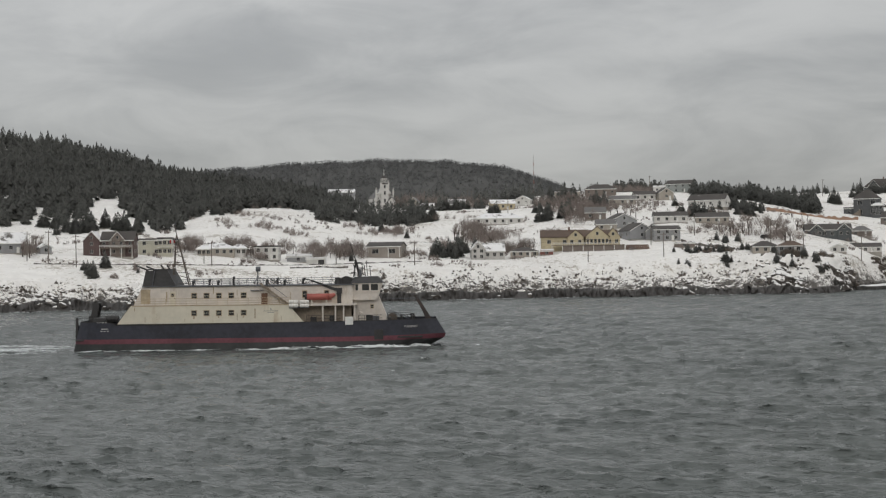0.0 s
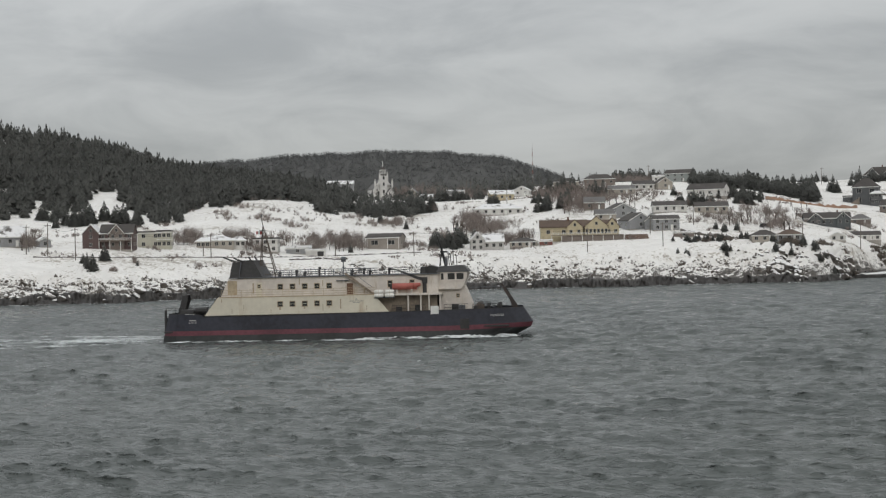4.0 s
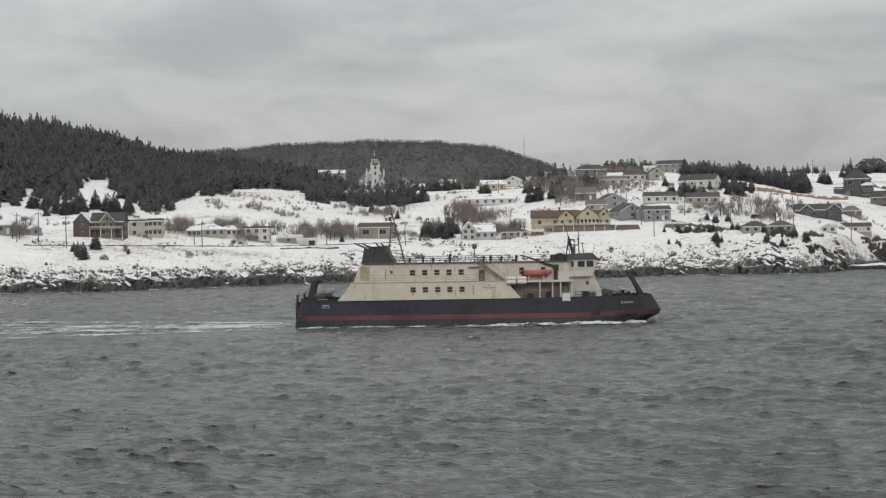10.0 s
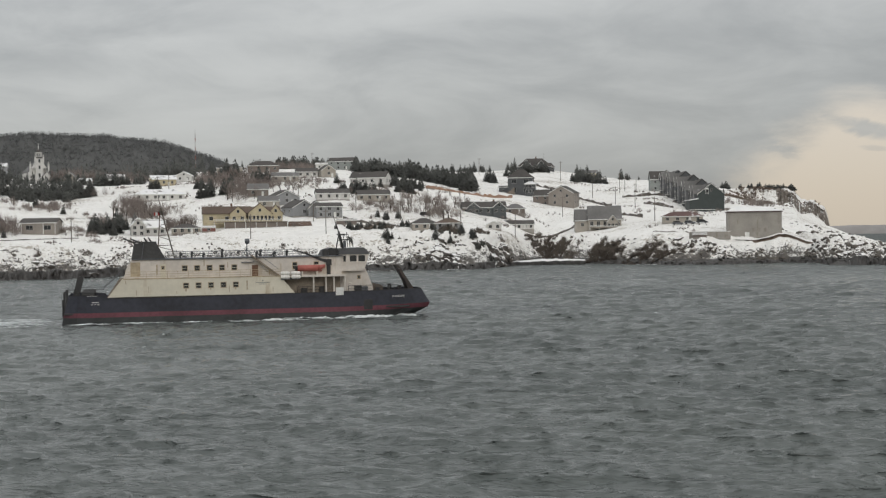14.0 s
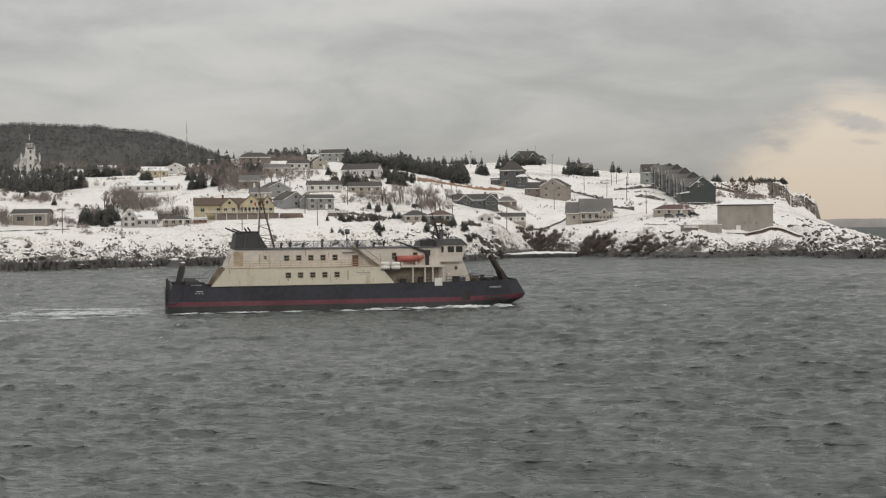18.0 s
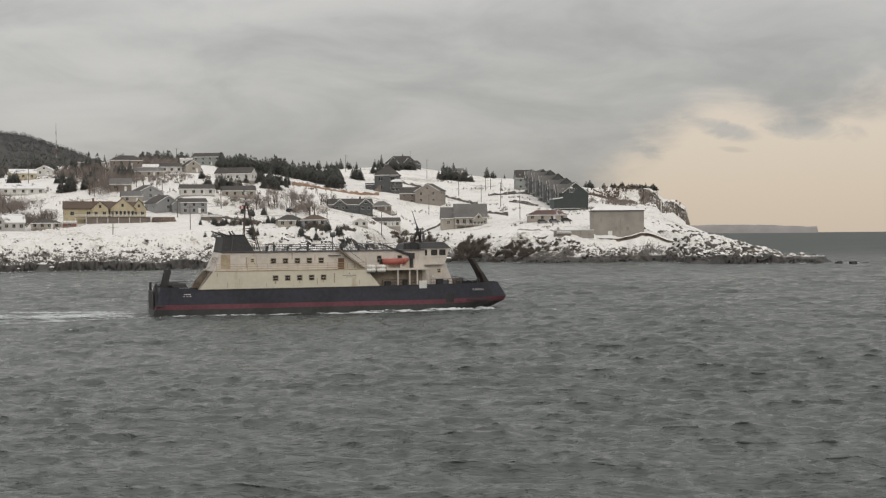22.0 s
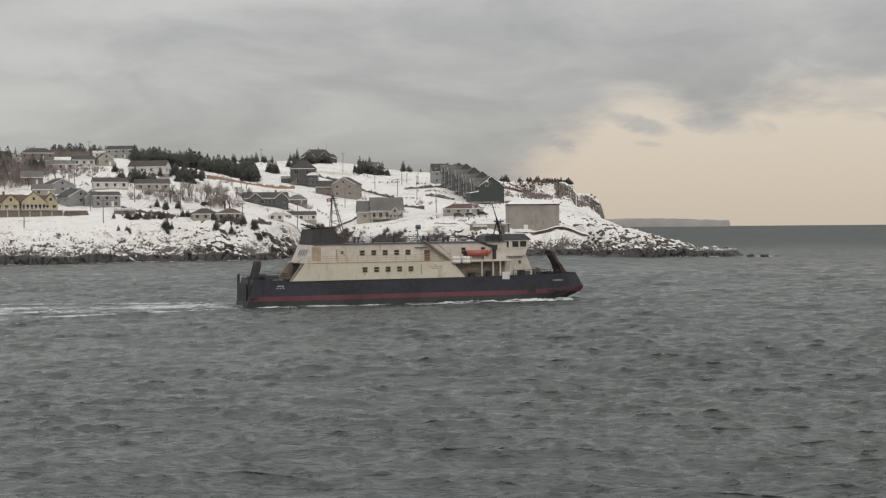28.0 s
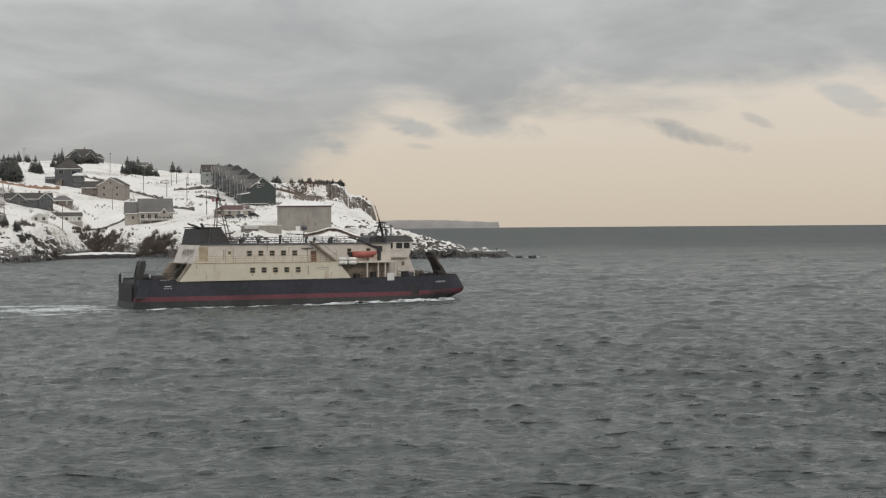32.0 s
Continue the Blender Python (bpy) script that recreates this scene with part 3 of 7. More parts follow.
# ---- the sea: one sheet to the horizon, with wind waves ----
def build_sea():
    az = np.radians(np.concatenate([np.arange(-180, -32, 6.0), np.arange(-32, -20, 0.3), np.arange(-20, 42, 0.114), np.arange(42, 52, 0.3), np.arange(52, 180, 6.0)]))
    near = np.exp(np.concatenate([np.arange(math.log(50), math.log(320), 0.0025), np.arange(math.log(320), math.log(520), 0.0038), np.arange(math.log(520), math.log(640), 0.008)]))
    d = np.concatenate([[2, 12, 24, 36], near, np.geomspace(655, 1500, 60), np.geomspace(1560, 4950, 40)])
    A, D = np.meshgrid(az, d)
    x, y = -D * np.sin(A), D * np.cos(A)
    rng = np.random.RandomState(4)
    z = np.zeros_like(x)
    wind = radians(262)
    # wind waves with long crests that come towards the viewer, from ripples to a low chop
    gust = 0.68 + 0.62 * fbm(x / 22, y / 40, 50, 3)
    dx, dy = np.zeros_like(x), np.zeros_like(x)
    for length in np.geomspace(0.5, 10.0, 66):
        turn, ph = wind + rng.normal(0, 0.42), rng.uniform(0, 6.28)
        c, s, k = math.cos(turn), math.sin(turn), 2 * math.pi / length
        steep = 0.080 if length < 1.3 else 0.080 * (1.3 / length) ** 0.62
        amp = steep / k * gust * np.clip(length / (0.0052 * np.maximum(D, 60)) - 0.45, 0, 1)
        q = k * (x * c + y * s) + ph
        z += amp * np.cos(q)
        q = amp * np.sin(q) * 1.5
        dx -= c * q
        dy -= s * q
    fade = np.clip(1.5 - D / 900, 0.0, 1) * np.clip(D / 30, 0, 1)
    x, y, z = x + dx * fade, y + dy * fade, z * fade
    n, m = x.shape
    i = np.arange(n * m).reshape(n, m)
    j = np.roll(i, -1, axis=1)
    faces = np.stack([i[:-1], j[:-1], j[1:], i[1:]], -1).reshape(-1, 4)
    faces = faces[:, ::-1]

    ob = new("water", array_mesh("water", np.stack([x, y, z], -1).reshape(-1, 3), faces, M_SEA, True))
    return tagged(ob, "choppy grey-green sea under an overcast sky", "sea", kind="structure")


water = build_sea()


# ---- the ground: one sheet of snow and rock from the shore to behind the hill ----
def build_ground():
    az = np.concatenate([np.arange(-8.4, 44, 0.1), np.arange(44, 62.1, 0.5)])
    s = np.concatenate([np.arange(-24, 50, 0.9), np.arange(50, 130, 2.6), np.arange(130, 410, 8), np.arange(410, 476, 1.7), np.arange(476, 560, 7), np.arange(560, 1700, 60)])
    A, S = np.meshgrid(az, s)
    D = S + np.interp(A, SHORE_A[:, 0], SHORE_A[:, 1]) + (fbm(A * 2.2, A * 0 + 3.7, 5, 4) - 0.5) * 14 * np.clip((150 - S) / 100, 0, 1)
    x, y = -D * np.sin(np.radians(A)), D * np.cos(np.radians(A))
    z = height(x, y)
    n, m = x.shape
    i = np.arange(n * m).reshape(n, m)
    faces = np.stack([i[:-1, :-1], i[1:, :-1], i[1:, 1:], i[:-1, 1:]], -1).reshape(-1, 4)
    ob = new("ground", array_mesh("ground", np.stack([x, y, z], -1).reshape(-1, 3), faces, M_GROUND))
    return tagged(ob, "snow-covered hillside over a dark rocky shore", "hillside", kind="structure")


ground = build_ground()

# ---- the far wooded hill and the headland across the bay ----
HILL = np.array([(16, 40), (19.5, 93), (20.9, 127), (22.0, 146), (23.5, 162), (25, 168.5), (27.6, 170.5), (30.2, 168.5), (33.1, 160), (36, 153), (42, 130), (50, 90)])


def build_far_hill():
    az = np.arange(16, 50.1, 0.12)
    v = np.linspace(0, 1, 40)
    A, V = np.meshgrid(az, v)
    D = 1500 + 1000 * V
    crest = np.interp(A, HILL[:, 0], HILL[:, 1])
    z = 25 + (crest - 25) * np.sin(np.pi / 2 * np.clip(V * 1.08, 0, 1)) ** 1.1 + (fbm(A * 1.5, V * 5, 61, 4) - 0.5) * 16 * V * (1 - V) * 3
    x, y = -D * np.sin(np.radians(A)), D * np.cos(np.radians(A))
    n, m = x.shape
    i = np.arange(n * m).reshape(n, m)
    faces = np.stack([i[:-1, :-1], i[1:, :-1], i[1:, 1:], i[:-1, 1:]], -1).reshape(-1, 4)
    ob = new("far_hill", array_mesh("far_hill", np.stack([x, y, z], -1).reshape(-1, 3), faces, M_FARFLOOR, True))
    return tagged(ob, "distant wooded hill behind the village", "hill", kind="structure")


far_hill = build_far_hill()


def build_far_headland():
    az = np.arange(-6.45, 3, 0.05)
    top = 24.5 + (fbm(az * 2, az * 0, 71, 3) - 0.5) * 5 - np.clip((-3.6 - az) / 2.8, 0, 1) * 7
    top = top * np.clip((az + 6.47) / 0.06, 0.25, 1)
    a = np.radians(az)
    verts, faces, k = [], [], len(az)
    for d, lift in ((4400, -2.0), (4420, 0.75), (4450, 1.0), (4600, 0.9)):
        verts += [(-d * math.sin(b), d * math.cos(b), h * lift if lift > 0 else -2) for b, h in zip(a, top)]
    faces = [(r * k + c, (r + 1) * k + c, (r + 1) * k + c + 1, r * k + c + 1) for r in range(3) for c in range(k - 1)]
    ob = new("backdrop", array_mesh("backdrop", verts, faces, M_FARLAND))
    return tagged(ob, "low flat headland far across the bay", "headland", kind="structure")


far_headland = build_far_headland()


# ---- the headland's crags: bare rock with snow on its ledges ----
def build_crags():
    az, v = np.linspace(0.42, -1.83, 170), np.linspace(0, 1, 16)
    A, V = np.meshgrid(az, v)
    even = sum(np.interp(A + k, SHORE_A[:, 0], SHORE_A[:, 1]) for k in (-2.4, -1.2, 0, 1.2, 2.4)) / 5
    lip = even + 446 + (fbm(A * 5.0, A * 0 + 1.3, 91, 4) - 0.5) * 26
    foot_x, foot_y = -(lip - 3) * np.sin(np.radians(A)), (lip - 3) * np.cos(np.radians(A))
    top_x, top_y = -(lip + 12) * np.sin(np.radians(A)), (lip + 12) * np.cos(np.radians(A))
    low, high = height(foot_x, foot_y) - 1.2, height(top_x, top_y) + 0.3
    rough = fbm(A * 9, V * 3.5, 101, 4) - 0.5
    cut = np.abs(fbm(A * 14, V * 1.2, 107, 3) - 0.5) * 3.5
    step = np.floor(V * 4 + rough * 1.6) / 4 * 0.45 + V * 0.55
    d = lip - 3.5 + step * 11 + rough * 4.5 + cut
    z = low + (high - low) * (V + rough * 0.25 * V * (1 - V) * 4)
    # the rock sinks back under the snow of the shoulder
    d = d + 16 * np.clip((A - 0.0) / 0.42, 0, 1) ** 1.5 + 3.0 * np.clip(1 - np.abs(A + 0.72) / 0.09, 0, 1)
    x, y = -d * np.sin(np.radians(A)), d * np.cos(np.radians(A))
    n, m = x.shape
    i = np.arange(n * m).reshape(n, m)
    faces = np.stack([i[:-1, :-1], i[:-1, 1:], i[1:, 1:], i[1:, :-1]], -1).reshape(-1, 4)
    ob = new("cliff", array_mesh("cliff", np.stack([x, y, z], -1).reshape(-1, 3), faces, M_CRAG))
    return tagged(ob, "grey-brown rock cliff with snow on its ledges", "cliff", kind="structure")


cliff = build_crags()


# ---- the ferry: x ahead, y to port, z up from the waterline ----
HALF = 5.8


def sheer(x):
    return 3.62 + 0.011 * max(-10, x) + 0.45 * max(0, min(1, (-19.2 - x) / 0.3))


def hull_half(x, z):
    """The half breadth of the hull."""
    b = HALF
    if x > 12:
        k = (x - 12) / 13.4
        b = HALF - 2.6 * k**2.2 - max(0, 1.5 - z) * 1.2 * k**2
    if x < -20:
        b -= 1.25 * ((-20 - x) / 5) ** 2.5 + max(0, 1.5 - z) * 0.12
    return max(b, 0.6)


def hull_x(x, z):
    """The raked ends."""
    if x > 20:
        rake = (x - 20) / 5.4
        x += rake * (-0.62 * max(0, z - 1.6) - 1.8 * max(0, 1.5 - z))
    if x < -22:
        x += (-22 - x) / 3 * 0.25 * max(0, z)
    return x


def hull_band(levels, thick=0.0):
    xs = [-25, -24.4, -23, -21, -19.4, -19.1, -15, -10, -5, 0, 5, 9, 12, 14, 16, 18, 20, 21.5, 23, 24.2, 25.0, 25.4]
    v, f = [], []
    for side in (-1, 1):
        k0 = len(v)
        for x in xs:
            for lv in levels:
                z = lv(x) if callable(lv) else lv
                v.append((hull_x(x, z), side * (hull_half(x, z) + thick), z))
        n = len(levels)
        for a in range(len(xs) - 1):
            for b in range(n - 1):
                q = (k0 + a * n + b, k0 + (a + 1) * n + b, k0 + (a + 1) * n + b + 1, k0 + a * n + b + 1)
                f.append(q if side < 0 else q[::-1])
    n, half = len(levels), len(xs) * len(levels)
    for end in (0, len(xs) - 1):
        for b in range(n - 1):
            q = (end * n + b, end * n + b + 1, half + end * n + b + 1, half + end * n + b)
            f.append(q if end else q[::-1])
    return v, f


def stripe_low(x):
    return 1.00 + 0.25 * max(0, (x - 12) / 13) ** 1.5


def stripe_high(x):
    return 1.63 + 0.25 * max(0, (x - 12) / 13) ** 1.5


def ship_window(parent, x, y, z, w, h, across=False, slope=0.0, frame_paint=None):
    """A framed window in a side wall (facing -y) or, across, in a wall that faces aft."""
    e, d = 0.09, 0.05
    ring = [box(-w / 2 - e, w / 2 + e, -d, 0.02, h / 2, h / 2 + e), box(-w / 2 - e, w / 2 + e, -d, 0.02, -h / 2 - e, -h / 2),
            box(-w / 2 - e, -w / 2, -d, 0.02, -h / 2, h / 2), box(w / 2, w / 2 + e, -d, 0.02, -h / 2, h / 2)]
    ob = part("window", ring, frame_paint or M_RUSTY, parent)
    ob.matrix_basis = pose(x, y, z, slope, 0, -90 if across else (0 if y < 0 else 180))
    part("pane", [box(-w / 2, w / 2, -0.02, 0.01, -h / 2, h / 2)], M_SHIPGLASS, ob, "dark window pane")
    if not frame_paint:
        part("glazing_bar", [box(-w / 2, w / 2, -0.04, 0.0, -0.02, 0.02)], M_IVORY, ob)
    return ob


def railing(parent, points, tall=1.0, gap=1.5, material=None, bars=(1.0, 0.52)):
    material = material or M_SHIPWHITE
    ob = part("railing", [tube(Vector(a) + Vector((0, 0, tall * b)), Vector(c) + Vector((0, 0, tall * b)), 0.03, 5) for a, c in zip(points, points[1:]) for b in bars], material, parent)
    post = mesh_of("rail_post", [tube((0, 0, 0), (0, 0, tall), 0.028, 5)], material)
    for a, c in zip(points, points[1:]):
        a, c = Vector(a), Vector(c)
        n = max(1, round((c - a).length / gap))
        for k in range(n):
            part("rail_post", post, None, ob, at=a.lerp(c, k / n))
    return ob


def build_ferry():
    f = thing("ferry", "navy-hulled car ferry with ivory upperworks, a red stripe and rust streaks", "ferry")
    part("hull_bottom", [hull_band([-1.6, -0.4, 0.5, stripe_low])], M_BOOT, f, "black-green hull below the red stripe")
    part("stripe", [hull_band([stripe_low, stripe_high], 0.004)], M_STRIPE, f, "dull red stripe along the hull")
    side = part("hull_side", [hull_band([stripe_high, 2.2, 2.9, sheer])], M_NAVY, f, "navy blue hull side with scuffs")
    part("gunwale", [hull_band([lambda x: sheer(x) - 0.06, lambda x: sheer(x) + 0.03], 0.04)], M_DARKSTEEL, f)
    part("car_deck", [box(-24.6, 22, -5.2, 5.2, 1.4, 1.6)], M_DECK, f)
    # dark plate laid on the hull in place of a shaded recess
    part("recess_patch", [prism([(15.5, 1.2), (16.7, 1.2), (16.7, 2.55), (15.5, 2.55)], -hull_half(15.6, 2.0) - 0.02, -hull_half(16.7, 2.0) + 0.1)], M_DARKSTEEL, f)
    # inner casing under the upper deck
    part("inner_casing", [box(-15.5, 12.4, -4.6, -4.4, 1.6, 6.0), box(-15.5, 12.4, 4.4, 4.6, 1.6, 6.0), box(12.2, 12.4, -4.4, 4.4, 1.6, 6.0), box(-12.6, -12.4, -4.4, 4.4, 1.6, 6.0)], M_CASING, f, "brown-stained casing under the boat deck")
    part("boat_deck", [box(-16.4, 13.2, -5.75, 5.75, 5.86, 6.04)], M_IVORY, f)
    # lower ivory side, sloped at both ends
    for s in (-1, 1):
        lower = part("lower_side", [prism([(-18.9, 3.64), (6.0, 3.70), (4.0, 6.1), (-17.0, 6.1)], *sorted((s * 5.80, s * 5.6)))], M_IVORY, f, "ivory lower deckhouse side with rust runs")
        for k in range(5):
            ship_window(lower, -8.62 + k * 1.66, s * 5.80, 5.02, 0.64, 0.64)
        part("name_board", [box(0.7, 2.6, *sorted((s * 5.80, s * 5.815)), 5.18, 5.26)], M_DULLMARK, lower, "faded line of lettering")
        part("name_board", [box(1.2, 2.1, *sorted((s * 5.80, s * 5.815)), 4.98, 5.06)], M_DULLMARK, lower)
        part("crest", [prism([(1.5, 5.4), (1.8, 5.4), (1.65, 5.65)], *sorted((s * 5.80, s * 5.815)))], M_DULLMARK, lower, "small faded crest")
        for x, z, w, h in ((-2.9, 4.45, 0.09, 0.9), (-0.55, 4.9, 0.16, 1.3), (-16.6, 5.6, 0.12, 0.5), (3.0, 4.3, 0.07, 0.6), (-9.9, 4.1, 0.06, 0.5), (-8.75, 4.45, 0.22, 0.42), (-5.4, 4.5, 0.12, 0.36), (-2.1, 4.5, 0.16, 0.3), (-13.6, 4.6, 0.05, 0.9), (-15.2, 4.2, 0.07, 0.7)):
            part("rust_run", [box(x, x + w, *sorted((s * 5.80, s * 5.806)), z - h / 2, z + h / 2)], M_RUSTY, lower, "rust run below a fitting")
    # upper deckhouse
    house = part("upper_deckhouse", [prism([(-16.85, 6.04), (12.6, 6.04), (12.6, 8.62), (-15.75, 8.52)], -4.75, 4.75)], M_SHIPWHITE, f, "ivory upper deckhouse with rust streaks")
    for s in (-1, 1):
        for k in range(5):
            ship_window(house, -8.72 + k * 1.66, s * 4.75, 7.32, 0.64, 0.66)
        for x, m in ((-11.6, M_IVORY), (0.72, M_BROWNDOOR)):
            d = part("door", [box(x - 0.42, x + 0.42, *sorted((s * 4.75, s * 4.80)), 6.08, 7.95 if m is M_IVORY else 7.6)], m, house, "" if m is M_IVORY else "brown weather door")
            part("door_handle", [box(x + 0.26, x + 0.32, *sorted((s * 4.80, s * 4.86)), 6.95, 7.1)], M_DARKSTEEL, d)
        ship_window(house, -11.6, s * 4.81, 7.45, 0.3, 0.34)
        ship_window(house, 6.15, s * 4.75, 7.4, 0.55, 0.85)
        ship_window(house, 9.1, s * 4.75, 7.5, 0.55, 0.7)
        for x in (-12.15, -11.05, -0.15):
            part("door_hood", [box(x, x + 0.14, *sorted((s * 4.75, s * 4.95)), 6.05, 8.1)], M_SHIPWHITE, house)
        part("door_hood", [box(-1.1, 0.6, *sorted((s * 4.75, s * 5.1)), 7.95, 8.05)], M_GREYSTEEL, house)
        for x, w, h, z in ((-15.9, 1.3, 1.9, 7.3), (-6.2, 0.14, 0.9, 8.0), (-12.5, 0.18, 1.4, 7.2), (2.6, 0.14, 0.8, 6.6), (-3.0, 0.1, 0.8, 7.7), (4.2, 0.1, 1.0, 7.2)):
            part("rust_run", [box(x, x + w, *sorted((s * 4.75, s * 4.756)), z - h / 2, z + h / 2)], M_RUSTY, house, "brown rust stain")
        railing(f, [(-16.6, s * 5.72, 6.04), (4.2, s * 5.72, 6.04)], 0.95, 1.35, M_RUSTY, (1.0, 0.66, 0.33))
        part("deck_edge", [box(-16.9, 4.1, *sorted((s * 5.72, s * 5.83)), 5.98, 6.12)], M_RUSTY, f, "rust-stained deck edge")
    for y in (-3.0, -1.6, -0.2, 1.2):
        ship_window(house, -16.3, y, 7.5, 0.66, 0.85, True, -23, M_SHIPWHITE)
    part("roof_deck", [box(-15.7, 12.9, -5.0, 5.0, 8.58, 8.68)], M_GREYSTEEL, f)
    railing(f, [(-11.0, -4.8, 8.68), (4.5, -4.8, 8.68)], 0.85, 1.2, M_GREYSTEEL, (1.0, 0.66, 0.33))
    railing(f, [(-11.0, 4.8, 8.68), (10.5, 4.8, 8.68)], 0.85, 1.2, M_GREYSTEEL, (1.0, 0.66, 0.33))
    # funnel casing with exhaust pipes
    fun = part("funnel", [([(-15.75, -4.2, 8.6), (-11.2, -4.2, 8.6), (-11.2, 4.2, 8.6), (-15.75, 4.2, 8.6), (-15.35, -3.9, 10.75), (-12.5, -3.9, 10.95), (-12.5, 3.9, 10.95), (-15.35, 3.9, 10.75)],
                            [(0, 1, 5, 4), (1, 2, 6, 5), (2, 3, 7, 6), (3, 0, 4, 7), (4, 5, 6, 7), (3, 2, 1, 0)])], M_DARKSTEEL, f, "black funnel casing across the deck")
    for x, y, dx, rise in ((-15.1, -2.6, -1.75, 0.75), (-14.4, -1.0, -1.35, 0.62), (-13.5, 0.8, -0.5, 0.75), (-12.9, 2.2, -0.5, 0.8)):
        part("exhaust_pipe", [tube((x, y, 10.6), (x + dx * 0.25, y, 10.98), 0.12, 8), tube((x + dx * 0.25, y, 10.95), (x + dx, y, 10.75 + rise), 0.12, 8, 0.1)], M_DARKSTEEL, fun)
    part("funnel_lip", [box(-15.5, -12.4, -4.0, 4.0, 10.86, 11.0)], M_DARKSTEEL, fun)
    part("funnel_seam", [prism([(-14.45, 8.7), (-14.35, 8.7), (-14.05, 10.8), (-14.15, 10.8)], -4.3, -3.95)], M_GREYSTEEL, fun)
    # stern frame, ramp and stern clutter
    ramp = part("stern_ramp", [prism([(-23.75, 1.8), (-23.4, 1.8), (-22.62, 5.9), (-22.97, 5.9)], -0.9, 0.9)], M_DARKSTEEL, f, "raised black stern ramp")
    for y in (-1.05, 0.85):
        part("ramp_arm", [prism([(-24.1, 1.6), (-23.3, 1.6), (-22.2, 5.9), (-22.35, 6.4), (-22.95, 6.3)], y, y + 0.2)], M_DARKSTEEL, ramp)
    part("ramp_lip", [prism([(-22.98, 5.9), (-22.6, 5.9), (-22.2, 6.4), (-22.5, 6.5)], -0.85, 0.85)], M_DARKSTEEL, ramp)
    part("stern_gate", [box(-24.9, -24.75, -3.6, 3.6, 1.0, 3.4)], M_DARKSTEEL, f)
    for s in (-1, 1):
        part("stern_post", [box(-24.7, -24.4, s * 4.2 - 0.15, s * 4.2 + 0.15, 1.5, 4.5)], M_DARKSTEEL, f)
        railing(f, [(-24.4, s * 4.4, 4.05), (-19.4, s * 5.4, 4.05)], 0.7, 1.2, M_DARKSTEEL)
        part("stair_casing", [prism([(-19.0, 3.6), (-16.7, 3.6), (-16.7, 6.0), (-17.3, 6.0)], *sorted((s * 5.3, s * 4.1)))], M_CASING, f, "brown-stained stair casing at the stern")
        part("stair_rail", [tube((-19.6, s * 5.2, 4.7), (-17.4, s * 5.2, 6.7), 0.04, 5)], M_GREYSTEEL, f)
        part("winch", [tube((-22.3, s * 4.2, 4.0), (-20.6, s * 4.2, 4.0), 0.55, 10)], M_DARKSTEEL, f)
    part("stern_mark", [box(-21.0, -20.1, -5.84, -5.79, 2.98, 3.08)], M_LETTER, f, "white line of lettering at the stern")
    part("stern_mark", [box(-21.1 + 0.42 * k, -20.86 + 0.42 * k, -5.84, -5.79, 2.70, 2.78) for k in range(3)], M_LETTER, f)
    part("stern_mark", [box(-21.6 + 0.36 * k, -21.36 + 0.36 * k, -5.83, -5.76, 3.86, 3.92) for k in range(4)], M_LETTER, f)
    # lattice mast with a flag
    mast = part("lattice_mast", [tube((-9.9, -0.9, 8.6), (-12.0, 0, 17.0), 0.09, 6, 0.05), tube((-12.2, -0.9, 8.6), (-11.75, -0.05, 15.6), 0.09, 6, 0.06), tube((-12.2, 0.9, 8.6), (-11.75, 0.05, 15.6), 0.07, 5),
                                  tube((-9.9, 0.9, 8.6), (-11.7, 0.05, 15.6), 0.07, 5)], M_BROWNSTEEL, f, "leaning lattice mast of brown steel")
    for k in range(9):
        u, w = 0.06 + k * 0.1, 0.06 + (k + 0.8 * (k % 2)) * 0.1
        a, b = Vector((-9.9, -0.9, 8.6)).lerp(Vector((-11.7, -0.1, 15.8)), u), Vector((-12.2, -0.9, 8.6)).lerp(Vector((-11.75, -0.05, 15.6)), min(1, w))
        part("mast_brace", [tube(a, b, 0.045, 5)], M_BROWNSTEEL, mast)
        part("mast_rung", [tube(a, a + Vector((0.38, 0, -0.1)), 0.03, 4)], M_BROWNSTEEL, mast)
    part("crosstree", [box(-12.1, -11.3, -1.3, 1.3, 15.0, 15.08)], M_DARKSTEEL, mast)
    part("mast_lamp", [tube((-11.9, 0, 17.0), (-11.9, 0, 17.35), 0.11, 8)], M_GREYSTEEL, mast)
    flag = part("flag", [box(-12.62, -12.4, -0.32, -0.30, 14.55, 14.98)], M_FLAG, mast, "small red and white flag")
    part("flag_panel", [box(-12.4, -12.1, -0.32, -0.30, 14.55, 14.98)], M_FLAGWHITE, flag)
    part("flag_panel", [box(-12.1, -11.86, -0.32, -0.30, 14.55, 14.98)], M_FLAG, flag)
    # searchlight post and vents on the roof
    post = part("searchlight_post", [tube((-0.25, -3.6, 8.68), (-0.25, -3.6, 10.5), 0.07, 6), tube((-0.8, -3.6, 8.68), (-0.3, -3.6, 9.9), 0.04, 5), tube((0.3, -3.6, 8.68), (-0.2, -3.6, 9.9), 0.04, 5)], M_GREYSTEEL, f)
    part("searchlight", [tube((-0.5, -3.6, 10.85), (0.1, -3.6, 10.85), 0.36, 10)], M_GREYSTEEL, post, "grey searchlight drum")
